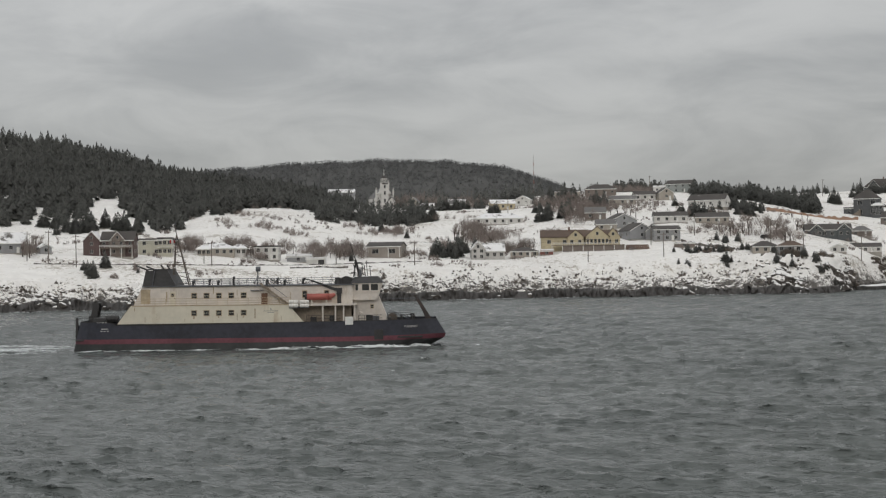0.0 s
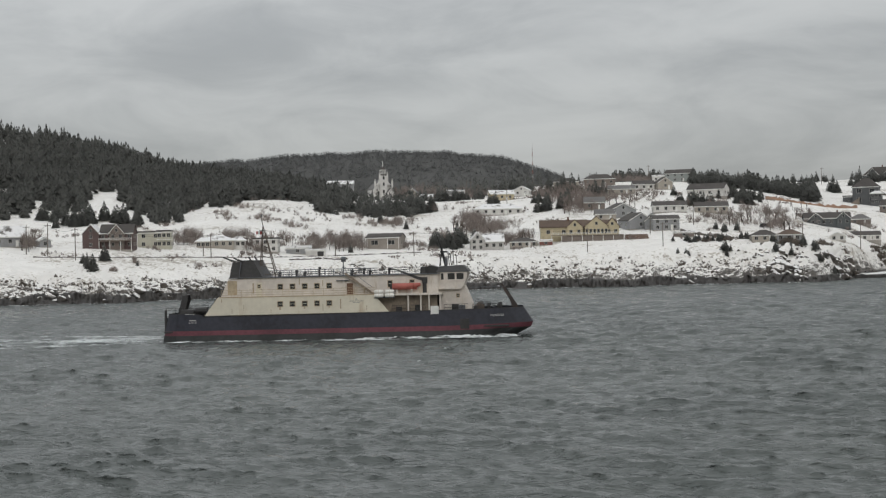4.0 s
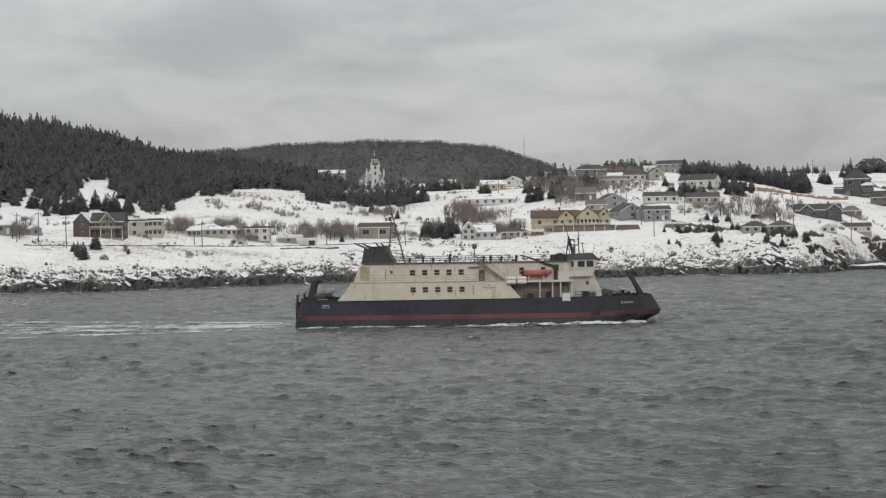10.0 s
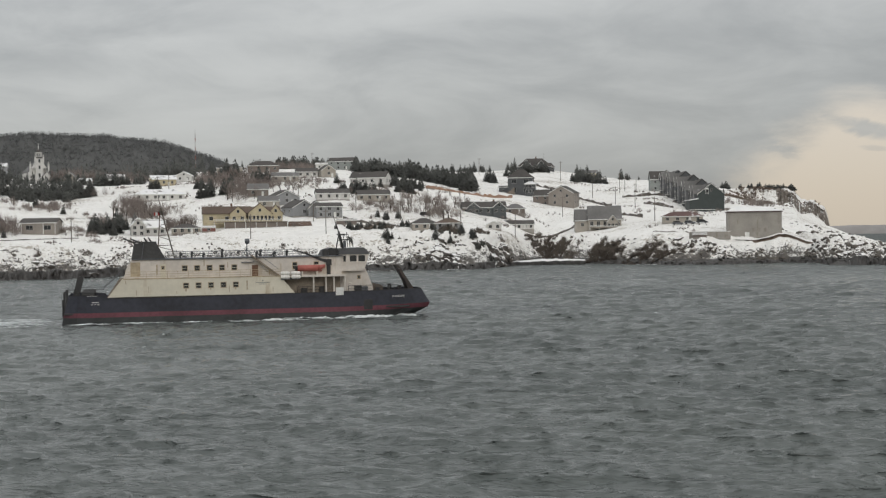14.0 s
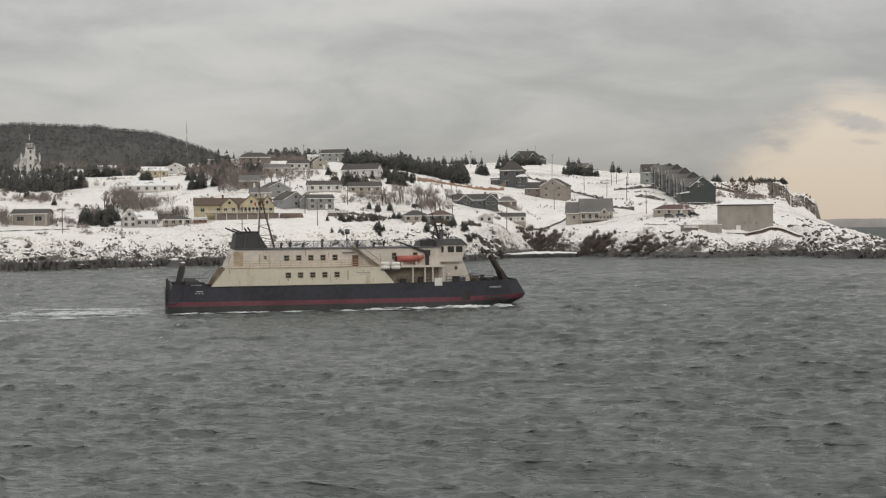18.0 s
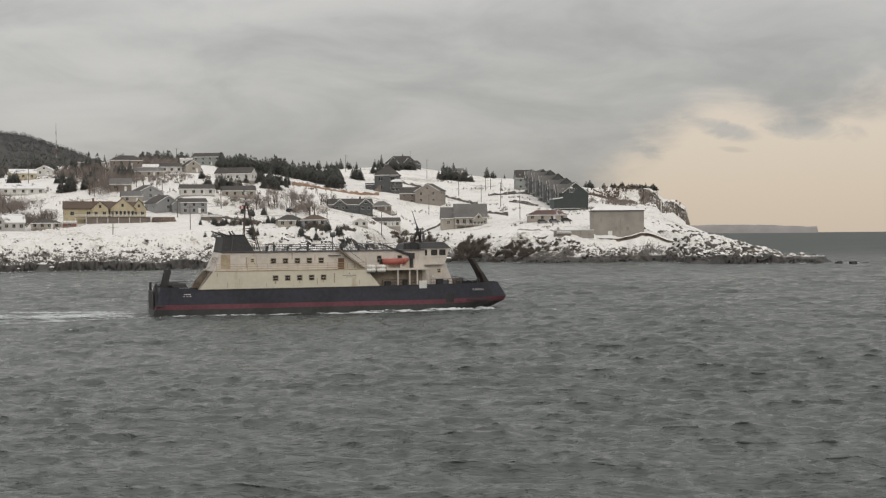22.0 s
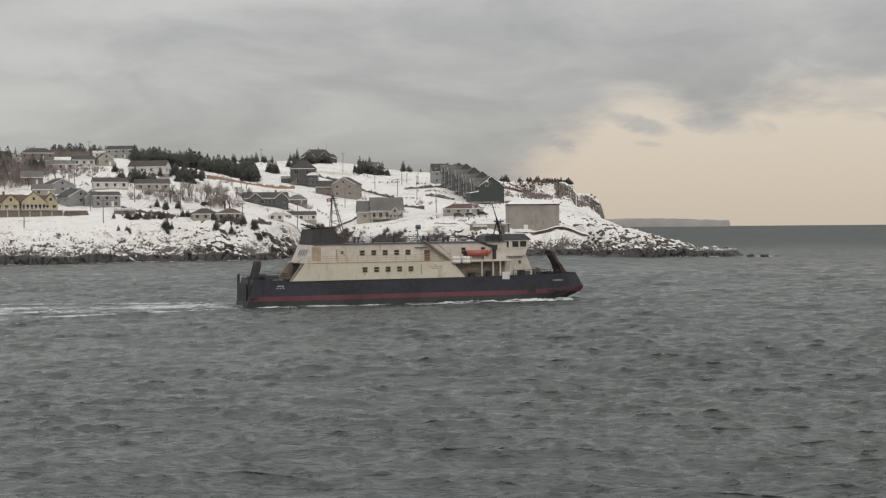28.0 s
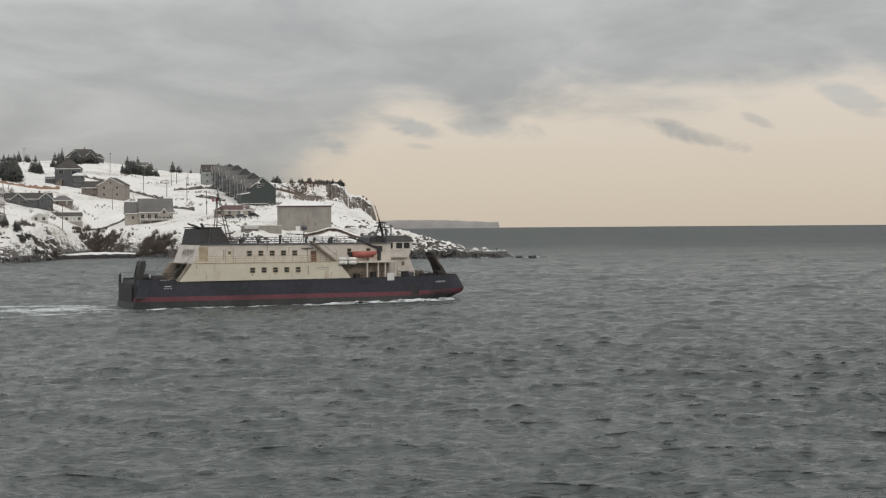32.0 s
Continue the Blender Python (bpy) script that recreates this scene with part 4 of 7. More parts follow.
    for x, y, h in ((-3.6, -3.0, 0.95), (-7.5, 2.0, 0.6), (-9.2, -2.2, 0.5), (2.0, 1.5, 0.7), (3.4, -4.0, 0.5), (1.0, -4.3, 0.55), (-6.0, -0.5, 0.45), (5.6, 0.6, 0.6)):
        part("roof_vent", [tube((x, y, 8.66), (x, y, 8.66 + h), 0.16, 8), tube((x - 0.1, y, 8.66 + h), (x + 0.22, y, 8.66 + h + 0.12), 0.2, 8)], M_DARKSTEEL, f)
    # ladder stair down the deckhouse side
    for s in (-1, 1):
        stair = part("stair", [prism([(0.0, 8.95), (0.35, 8.95), (4.0, 6.15), (3.6, 6.15)], *sorted((s * 4.78, s * 4.86))), prism([(0.0, 8.95), (0.35, 8.95), (4.0, 6.15), (3.6, 6.15)], *sorted((s * 5.5, s * 5.58)))], M_CASING, f, "steep rusty steel stair")
        tread = mesh_of("tread", [box(-0.16, 0.16, *sorted((s * 4.86, s * 5.5)), -0.02, 0.02)], M_GREYSTEEL)
        for k in range(10):
            part("tread", tread, None, stair, at=(0.35 + 3.3 * k / 9, 0, 8.8 - 2.55 * k / 9))
        part("handrail", [tube((0.15, s * 5.55, 9.8), (3.8, s * 5.55, 7.05), 0.03, 5)], M_GREYSTEEL, stair)
    # rescue boat, its crane and the rafts
    boat = part("rescue_boat", [tube((6.5, -5.3, 7.02), (9.3, -5.3, 7.02), 0.44, 12), tube((9.3, -5.3, 7.02), (10.25, -5.0, 7.3), 0.44, 12, 0.2), tube((6.5, -4.4, 7.1), (9.3, -4.4, 7.1), 0.44, 12),
                                 tube((9.3, -4.4, 7.1), (10.25, -4.75, 7.3), 0.44, 12, 0.2)], M_ORANGE, f, "orange inflatable rescue boat", True)
    part("boat_floor", [box(6.6, 9.8, -5.3, -4.4, 6.6, 6.75)], M_ORANGE, boat)
    part("boat_motor", [box(6.15, 6.6, -5.0, -4.7, 6.7, 7.4)], M_DARKSTEEL, boat)
    for x in (7.0, 9.0):
        part("cradle", [box(x, x + 0.2, -5.5, -4.4, 6.04, 6.62)], M_SHIPWHITE, boat)
    crane = part("boat_crane", [tube((10.8, -4.7, 6.04), (10.8, -4.7, 7.9), 0.3, 8)], M_DARKSTEEL, f, "dark rescue boat crane")
    part("crane_arm", [prism([(11.2, 7.5), (11.2, 8.05), (9.8, 8.35), (7.2, 9.3), (6.0, 9.6), (6.0, 9.45), (7.2, 9.1), (9.7, 8.0)], -4.9, -4.6)], M_DARKSTEEL, crane)
    part("crane_head", [box(10.45, 11.2, -5.0, -4.4, 7.4, 8.2)], M_DARKSTEEL, crane)
    for x in (4.1, 5.55):
        for y, z in ((-5.95, 5.88), (-5.84, 6.38)):
            raft = part("life_raft", [tube((x, y, z), (x + 0.1, y, z), 0.19, 12, 0.26), tube((x + 0.1, y, z), (x + 1.12, y, z), 0.26, 12), tube((x + 1.12, y, z), (x + 1.22, y, z), 0.26, 12, 0.19)], M_RAFT, f, "white life raft canister", True)
            part("raft_strap", [tube((x + 0.58, y, z), (x + 0.63, y, z), 0.268, 12)], M_SHIPWHITE, raft)
    part("raft_rack", [box(4.1, 7.0, -5.75, -4.5, 6.0, 6.07), box(4.1, 6.8, -6.05, -5.66, 5.55, 5.61), box(4.1, 6.8, -5.70, -5.64, 5.58, 6.1)], M_GREYSTEEL, f)
    for s in (-1, 1):
        part("platform_edge", [box(7.0, 13.1, *sorted((s * 5.80, s * 5.70)), 5.84, 6.12)], M_SHIPWHITE, f)
    for s in (-1, 1):
        for x in (8.6, 10.3, 11.4, 12.9):
            part("deck_pillar", [tube((x, s * 5.6, 3.5), (x, s * 5.6, 5.9), 0.11, 6)], M_SHIPWHITE, f)
        for x0, x1 in ((6.4, 8.4), (8.8, 11.0), (13.4, 16.6)):
            railing(f, [(x0, s * 5.55, 3.6), (x1, s * 5.55, 3.62)], 0.9, 0.8, M_DARKSTEEL)
        for x, w, h in ((6.9, 0.8, 0.7), (9.5, 0.6, 0.9), (14.4, 0.9, 0.9), (17.3, 0.5, 0.6)):
            part("deck_gear", [box(x, x + w, *sorted((s * 5.2, s * 4.4)), 3.0, 3.6 + h)], M_DARKSTEEL, f)
        part("sign_board", [box(11.6, 12.68, *sorted((s * 5.84, s * 5.9)), 3.25, 4.33)], M_TRIM, f, "blank white board hung on the bulwark")
    # wheelhouse on its pedestal
    part("wheelhouse_base", [prism([(12.6, 1.6), (17.4, 1.6), (17.1, 4.4), (16.1, 6.9), (12.6, 6.9)], -3.3, 3.3)], M_SHIPWHITE, f, "white tower below the wheelhouse")
    wh = part("wheelhouse", [prism([(12.6, 6.5), (15.7, 6.5), (16.1, 7.1), (16.6, 8.85), (12.5, 8.85)], -3.9, 3.9)], M_SHIPWHITE, f, "white wheelhouse with dark windows")
    part("wheelhouse_roof", [([(12.3, -4.05, 8.8), (16.8, -4.05, 8.8), (16.8, 4.05, 8.8), (12.3, 4.05, 8.8), (12.8, -3.2, 9.6), (16.0, -3.2, 9.7), (16.0, 3.2, 9.7), (12.8, 3.2, 9.6)],
                                 [(0, 1, 5, 4), (1, 2, 6, 5), (2, 3, 7, 6), (3, 0, 4, 7), (4, 5, 6, 7), (3, 2, 1, 0)])], M_DARKSTEEL, f, "dark grey wheelhouse roof")
    for s in (-1, 1):
        for x, w in ((13.15, 0.34), (14.35, 0.95), (15.55, 0.95)):
            ship_window(wh, x, s * 3.9, 8.22, w, 0.84, frame_paint=M_SHIPWHITE)
        part("ledge", [box(12.5, 16.05, *sorted((s * 3.9, s * 3.96)), 7.5, 7.54)], M_SHIPWHITE, wh)
    for y in (-2.9, -1.45, 0, 1.45, 2.9):
        w2 = ship_window(wh, 17.0, y, 8.22, 1.2, 0.84, frame_paint=M_SHIPWHITE)
        w2.matrix_basis = pose(16.42, y, 8.22, 0, 0, 90) @ pose(0, 0, 0, 16, 0, 0)
    ship_window(f, 15.2, -3.31, 5.6, 0.35, 0.4)
    m2 = part("radar_mast", [tube((13.5, 0, 9.6), (12.9, 0, 12.0), 0.2, 8, 0.14), tube((12.9, 0, 12.0), (12.2, 0, 14.2), 0.08, 6, 0.04), tube((12.6, 0.5, 9.6), (12.95, 0, 11.6), 0.09, 6)], M_DARKSTEEL, f, "black radar mast leaning aft")
    part("radar_scanner", [box(12.75, 13.75, -0.75, 0.75, 11.45, 11.65)], M_DARKSTEEL, m2)
    part("radar_scanner", [box(13.0, 14.2, -0.5, 0.5, 10.75, 10.9)], M_DARKSTEEL, m2)
    for x, y, h in ((13.9, 1.2, 1.3), (14.3, -1.5, 1.0), (15.0, 0.5, 0.9), (12.9, -2.2, 1.1), (14.5, 2.2, 1.6)):
        part("aerial", [tube((x, y, 9.7), (x - 0.15, y, 10.3 + h), 0.05, 5), tube((x - 0.3, y, 10.3 + h * 0.8), (x + 0.15, y, 10.3 + h * 0.8), 0.04, 5)], M_DARKSTEEL, m2)
    part("roof_locker", [prism([(10.2, 8.66), (12.5, 8.66), (12.5, 9.5), (11.6, 9.75), (10.6, 9.4)], -2.4, 2.4)], M_DARKSTEEL, f, "black covered gear behind the wheelhouse")
    part("roof_locker", [tube((10.6, -2.9, 8.66), (10.6, -2.9, 9.55), 0.5, 10, 0.42)], M_DARKSTEEL, f)
    part("mast_light", [tube((13.6, -1.0, 9.7), (13.6, -1.0, 10.7), 0.2, 8)], M_GREYSTEEL, m2)
    # bow ramp, name and foredeck
    bow = part("bow_ramp", [prism([(23.2, 2.9), (23.75, 2.9), (21.4, 6.8), (20.95, 6.9)], -1.25, 1.25)], M_BROWNDARK, f, "raised brown-black bow ramp leaning aft")
    for y in (-1.5, 1.3):
        part("ramp_arm", [prism([(22.9, 2.6), (24.0, 2.6), (22.35, 5.3), (21.95, 5.3)], y, y + 0.2)], M_BROWNDARK, bow)
    part("ramp_lip", [prism([(20.95, 6.9), (21.4, 6.8), (21.2, 7.1), (20.8, 7.15)], -1.15, 1.15)], M_BROWNDARK, bow)
    for y in (-0.8, 0.0, 0.8):
        part("ramp_rib", [prism([(23.6, 3.1), (23.75, 3.1), (21.6, 6.6), (21.45, 6.6)], y - 0.07, y + 0.07)], M_DARKSTEEL, bow)
    for s in (-1, 1):
        railing(f, [(17.2, s * 5.2, 3.75), (20.5, s * 4.6, 3.8)], 0.7, 1.1, M_DARKSTEEL)
        part("bollard", [tube((19.2, s * 4.3, 3.0), (19.2, s * 4.3, 4.25), 0.2, 8)], M_DARKSTEEL, f)
    for s in (-1, 1):
        winch = part("winch", [tube((18.0, s * 3.2, 3.95), (18.0, s * 2.0, 3.95), 0.42, 12), tube((18.0, s * 3.3, 3.95), (18.0, s * 3.2, 3.95), 0.6, 12), tube((18.0, s * 2.0, 3.95), (18.0, s * 1.9, 3.95), 0.6, 12)], M_BROWNSTEEL, f, "rusty anchor winch")
        part("winch_base", [box(17.4, 18.6, *sorted((s * 1.9, s * 3.3)), 3.0, 3.6)], M_DARKSTEEL, winch)
        part("fairlead", [tube((20.6, s * 4.1, 3.3), (20.6, s * 4.1, 4.3), 0.14, 8), tube((20.9, s * 4.0, 3.3), (20.9, s * 4.0, 4.3), 0.14, 8), tube((20.45, s * 4.1, 4.3), (21.05, s * 3.95, 4.3), 0.1, 6)], M_DARKSTEEL, f)
        part("deck_locker", [box(14.9, 16.2, *sorted((s * 5.0, s * 4.2)), 3.0, 4.35)], M_GREYSTEEL, f)
        part("vent_pipe", [tube((13.6, s * 5.0, 3.0), (13.6, s * 5.0, 4.9), 0.12, 6), tube((13.6, s * 5.0, 4.9), (13.9, s * 5.0, 4.75), 0.16, 6)], M_SHIPWHITE, f)
        part("stay", [tube((16.6, s * 3.4, 6.6), (21.4, s * 1.3, 6.6), 0.03, 4), tube((17.4, s * 3.4, 4.9), (20.2, s * 3.9, 3.9), 0.05, 5)], M_GREYSTEEL, f)
    part("foredeck", [box(17.0, 22.8, -4.0, 4.0, 2.9, 3.0)], M_DECK, f)
    for s in (-1, 1):
        curve = bpy.data.curves.new("ship_name", "FONT")
        curve.body, curve.size, curve.align_x, curve.extrude = "FLANDERS", 0.39, "CENTER", 0.01
        me = bpy.data.meshes.new_from_object(new("text_form", curve))
        bpy.data.objects.remove(bpy.data.objects["text_form"])
        me.materials.append(M_LETTER)
        ob = part("ship_name", me, None, f, "white painted ship's name")
        y = hull_half(20.4, 2.9) + 0.16
        ob.matrix_basis = pose(20.45, s * y, 2.78, 90, 0, 14 if s < 0 else 166)
    return f


ferry = build_ferry()


# ---- foam along the hull and the wake astern; both travel with the ferry ----
def foam_strip(name, runs, material, label, seed):
    rng = np.random.RandomState(seed)
    v, f = [], []
    for r, (x0, x1, yc, w0, w1, z, tall) in enumerate(runs):
        n = max(8, int(abs(x1 - x0) / 0.35))
        k0 = len(v)
        for k in range(n + 1):
            u = k / n
            x, w = x0 + (x1 - x0) * u, w0 + (w1 - w0) * u
            ends = min(1, 6 * u, 6 * (1 - u))
            wob = (value_noise(np.array([x * 0.9]), np.array([seed * 1.7 + r]), seed)[0] - 0.5) * 1.2
            wide = w * (0.45 + 1.1 * value_noise(np.array([x * 0.7]), np.array([seed * 3.1 + 5 * r]), seed + 1)[0]) * (0.1 + 0.9 * ends)
            y = yc(x)
            for q, lift in ((-1, 0), (-0.35, 1), (0.35, 1), (1, 0)):
                v.append((x, y + wob * 0.4 + q * wide / 2, z + lift * tall * ends * (0.4 + rng.rand())))
        for k in range(n):
            for q in range(3):
                a = k0 + 4 * k + q
                f.append((a, a + 4, a + 5, a + 1))
    ob = new(name, array_mesh(name, v, f, material, True))
    return tagged(ob, label, "foam", kind="stuff")


def yc_fixed(y):
    return lambda x: y


side_runs = []
for s in (-1, 1):
    side_runs += [(23.6, 19.0, yc_fixed(s * 3.9), 1.2, 1.7, 0.1, 0.3), (22.0, 16.0, yc_fixed(s * 5.5), 0.7, 1.4, 0.1, 0.26), (19.5, 11.0, yc_fixed(s * 6.05), 0.9, 1.3, 0.12, 0.3), (11.8, 1.0, yc_fixed(s * 6.3), 1.0, 1.1, 0.1, 0.26), (1.5, -10, yc_fixed(s * 6.3), 0.6, 0.9, 0.1, 0.12),
                  (-10, -24.5, yc_fixed(s * 6.3), 0.7, 1.2, 0.1, 0.14), (9, -3, yc_fixed(s * 7.6), 0.5, 0.8, 0.12, 0.06)]
hull_foam = foam_strip("hull_foam", side_runs, M_FOAM, "white foam along the ferry's waterline", 3)
bow_runs = [(25.4, 21.4, yc_fixed(-3.3), 0.5, 1.1, 0.0, 1.5), (24.6, 20.0, yc_fixed(-4.1), 0.4, 1.3, 0.0, 1.2), (22.5, 15.5, yc_fixed(-5.3), 0.7, 1.6, 0.0, 0.9), (25.4, 22.6, yc_fixed(-1.6), 0.6, 1.0, 0.0, 1.3), (25.0, 21.4, yc_fixed(3.2), 0.5, 1.1, 0.0, 1.3)]
bow_spray = foam_strip("bow_spray", bow_runs, M_FOAM, "white spray thrown up at the ferry's bow", 5)
wake_runs = [(-24.6, -58, lambda x: -3.2 + (x + 25) * 0.08, 2.6, 5.0, 0.16, 0.16), (-24.6, -60, lambda x: 3.2 - (x + 25) * 0.08, 2.4, 5.0, 0.16, 0.16), (-24.8, -46, lambda x: 0.0, 3.0, 4.0, 0.15, 0.14),
             (-23, -62, lambda x: -5.8 + (x + 23) * 0.38, 1.0, 2.6, 0.15, 0.12), (-23, -62, lambda x: 5.8 - (x + 23) * 0.38, 1.0, 2.6, 0.15, 0.12), (-58, -110, lambda x: -19.0 + (x + 58) * 0.3, 2.0, 3.0, 0.15, 0.08), (-58, -110, lambda x: 19.0 - (x + 58) * 0.3, 2.0, 3.0, 0.15, 0.08),
             (-48, -125, lambda x: -5.5 + (x + 50) * 0.06, 3.5, 6.0, 0.15, 0.08), (-54, -135, lambda x: 5.6 - (x + 50) * 0.07, 3.5, 6.0, 0.15, 0.08), (-34, -52, lambda x: -7 + (x + 30) * 0.1, 1.4, 2.0, 0.15, 0.08)]
wake_rng = np.random.RandomState(21)
for _ in range(90):
    back = 26 + 70 * wake_rng.uniform() ** 1.3
    side, size = wake_rng.uniform(-1, 1) * (4.5 + 0.30 * (back - 26)), wake_rng.uniform(3, 11)
    wake_runs.append((-back, -back - size, yc_fixed(side), 1.2, 3.2, 0.15, 0.1))
wake = foam_strip("wake", wake_runs, M_WAKE, "churned white wake astern of the ferry", 8)


# ---- the village ----
def house_window(parent, x, y, z, w, h, turn=0.0, trim=None, cross=True):
    e = 0.09
    ring = [box(-w / 2 - e, w / 2 + e, -0.07, 0.02, h / 2, h / 2 + e), box(-w / 2 - e, w / 2 + e, -0.09, 0.02, -h / 2 - e, -h / 2),
            box(-w / 2 - e, -w / 2, -0.07, 0.02, -h / 2, h / 2), box(w / 2, w / 2 + e, -0.07, 0.02, -h / 2, h / 2)]
    ob = part("window", ring, trim or M_FRAME, parent)
    ob.matrix_basis = pose(x, y, z, 0, 0, turn)
    part("pane", [box(-w / 2, w / 2, -0.03, 0.01, -h / 2, h / 2)], M_PANE, ob)
    if cross and w > 0.8:
        part("mullion", [box(-0.04, 0.04, -0.05, 0.0, -h / 2, h / 2)], trim or M_FRAME, ob)
    return ob


def roof_pieces(style, w, deep, eave, top, over=0.45, thick=0.22):
    a, b, rise = w / 2, deep / 2, top - eave
    if style == "flat":
        return [box(-a - 0.2, a + 0.2, -b - 0.2, b + 0.2, eave, top)]
    if style == "hip":
        k = min(a * 0.75, b)
        r = a - k
        low = [(-a - over, -b - over, eave - 0.1), (a + over, -b - over, eave - 0.1), (a + over, b + over, eave - 0.1), (-a - over, b + over, eave - 0.1)]
        v = low + [(-r, 0, top), (r, 0, top)] + [(x, y, z - thick) for x, y, z in low]
        return [(v, [(0, 1, 5, 4), (1, 2, 5), (2, 3, 4, 5), (3, 0, 4), (6, 7, 1, 0), (7, 8, 2, 1), (8, 9, 3, 2), (9, 6, 0, 3), (9, 8, 7, 6)])]
    span = b if style == "side" else a
    s = rise / span
    lo = eave - s * over
    lines = [[(-span - over, lo), (0, top), (0, top + thick), (-span - over, lo + thick)], [(0, top), (span + over, lo), (span + over, lo + thick), (0, top + thick)]]
    if style == "side":
        return [prism_x(o, -a - 0.3, a + 0.3) for o in lines]
    return [prism(o, -b - 0.3, b + 0.3) for o in lines]


def wall_piece(style, w, deep, eave, top):
    a, b = w / 2, deep / 2
    if style == "side":
        return prism_x([(-b, -1.5), (b, -1.5), (b, eave), (0, top - 0.02), (-b, eave)], -a, a)
    if style == "front":
        return prism([(-a, -1.5), (a, -1.5), (a, eave), (0, top - 0.02), (-a, eave)], -b, b)
    return box(-a, a, -b, b, -1.5, eave)


def wing(parent, style, x, y, w, deep, eave, top, wall, roof, windows=1, storeys=1, sides=True, win=(1.0, 1.15), trim=True):
    """A block of a house with its roof and windows; x, y: its middle, -y its front."""
    here = Matrix.Translation((x, y, 0))
    body = part("wall", [moved(wall_piece(style, w, deep, eave, top), here)], WALLS[wall], parent)
    part("roof", [moved(p, here) for p in roof_pieces(style, w, deep, eave, top)], ROOFS[roof], parent)
    if trim and style == "front":
        s = (top - eave) / (w / 2)
        for q in (-1, 1):
            o = [(0, top + 0.05), (q * (w / 2 + 0.45), eave - 0.45 * s + 0.05), (q * (w / 2 + 0.45), eave - 0.45 * s - 0.25), (0, top - 0.25)]
            part("barge_board", [moved(prism(o if q < 0 else o[::-1], -deep / 2 - 0.42, -deep / 2 - 0.31), here)], M_TRIM, body)
    if trim and style != "front":
        part("fascia", [moved(box(-w / 2 - 0.3, w / 2 + 0.3, -deep / 2 - 0.5, -deep / 2 - 0.44, eave - 0.42, eave - 0.12), here)], M_TRIM, body)
    floor = eave / storeys
    ww, wh = win[0], min(win[1], floor * 0.55)
    for st in range(storeys):
        z = floor * st + floor * 0.55
        for k in range(windows):
            house_window(body, x + w * ((k + 0.5) / windows - 0.5), y - deep / 2, z, ww, wh)
        if sides:
            for q in (-1, 1):
                for k in (-0.22, 0.22):
                    house_window(body, x + q * w / 2, y + k * deep, z, 0.9, wh, 90 * q)
    if style == "front" and top - eave > 1.8:
        house_window(body, x, y - deep / 2, eave + (top - eave) * 0.3, 0.8, min(1.0, (top - eave) * 0.4))
    return body


def front_door(parent, x, y, colour=None):
    d = part("door", [box(x - 0.45, x + 0.45, y - 0.06, y + 0.02, 0.15, 2.1)], colour or M_TRIM, parent, "front door")
    part("door_handle", [box(x + 0.28, x + 0.34, y - 0.12, y - 0.06, 1.0, 1.15)], M_DARKSTEEL, d)
    part("door_step", [box(x - 0.8, x + 0.8, y - 1.0, y - 0.06, -0.8, 0.12)], M_CONC, parent)


def deck_of(parent, x0, x1, y0, y1, z, tall=0.95, drop=3.0):
    d = part("deck", [box(x0, x1, y0, y1, z - 0.2, z)], M_WOOD, parent, "weathered wooden deck")
    part("deck_rail", [box(x0, x1, y0, y0 + 0.08, z + tall - 0.1, z + tall), box(x0, x1, y0, y0 + 0.05, z + tall * 0.5 - 0.05, z + tall * 0.5 + 0.05)], M_TRIM, d)
    baluster = mesh_of("baluster", [box(-0.04, 0.04, 0, 0.06, 0, tall)], M_TRIM)
    n = max(2, int((x1 - x0) / 0.9))
    for k in range(n + 1):
        part("baluster", baluster, None, d, at=(x0 + 0.04 + (x1 - x0 - 0.08) * k / n, y0 + 0.01, z))
    for k in range(max(2, int((x1 - x0) / 3.5)) + 1):
        x = x0 + 0.15 + (x1 - x0 - 0.3) * k / max(2, int((x1 - x0) / 3.5))
        part("deck_post", [box(x - 0.1, x + 0.1, y0 + 0.05, y0 + 0.25, z - drop, z - 0.2)], M_TRIM, d)
    return d


def chimney(parent, x, y, z0, z1):
    c = part("chimney", [box(x - 0.35, x + 0.35, y - 0.35, y + 0.35, z0, z1)], M_BRICK, parent, "brick chimney")
    part("chimney_cap", [box(x - 0.42, x + 0.42, y - 0.42, y + 0.42, z1, z1 + 0.1)], M_CONC, c)


def plot(name, label, az, d, turn=0.0, lift=0.0, category="house", deep=8.0):
    """An empty at a house's base: bearing and distance of its front, turned from facing the water."""
    x, y = at_bearing(az, d + deep / 2)
    fx, fy = at_bearing(az, d + 1)
    return thing(name, label, category, "village houses" if category == "house" else "", pose(x, y, ground_z(fx, fy) + lift, 0, 0, az + turn))


def simple_house(label, az, d, w, deep, eave, top, style, wall, roof, turn=0, windows=3, storeys=1, door=True, stack=False, name="house", lift=0.0):
    h = plot(name, label, az, d, turn, lift, deep=deep)
    wing(h, style, 0, 0, w, deep, eave, top, wall, roof, windows, storeys)
    if door:
        front_door(h, w * 0.12 + 0.9, -deep / 2)
    if stack:
        chimney(h, w * 0.2, 0.6, top - 1.2, top + 0.9)
    part("foundation", [box(-w / 2 - 0.06, w / 2 + 0.06, -deep / 2 - 0.06, deep / 2 + 0.06, -2.5, 0.12)], M_CONC, h)
    return h


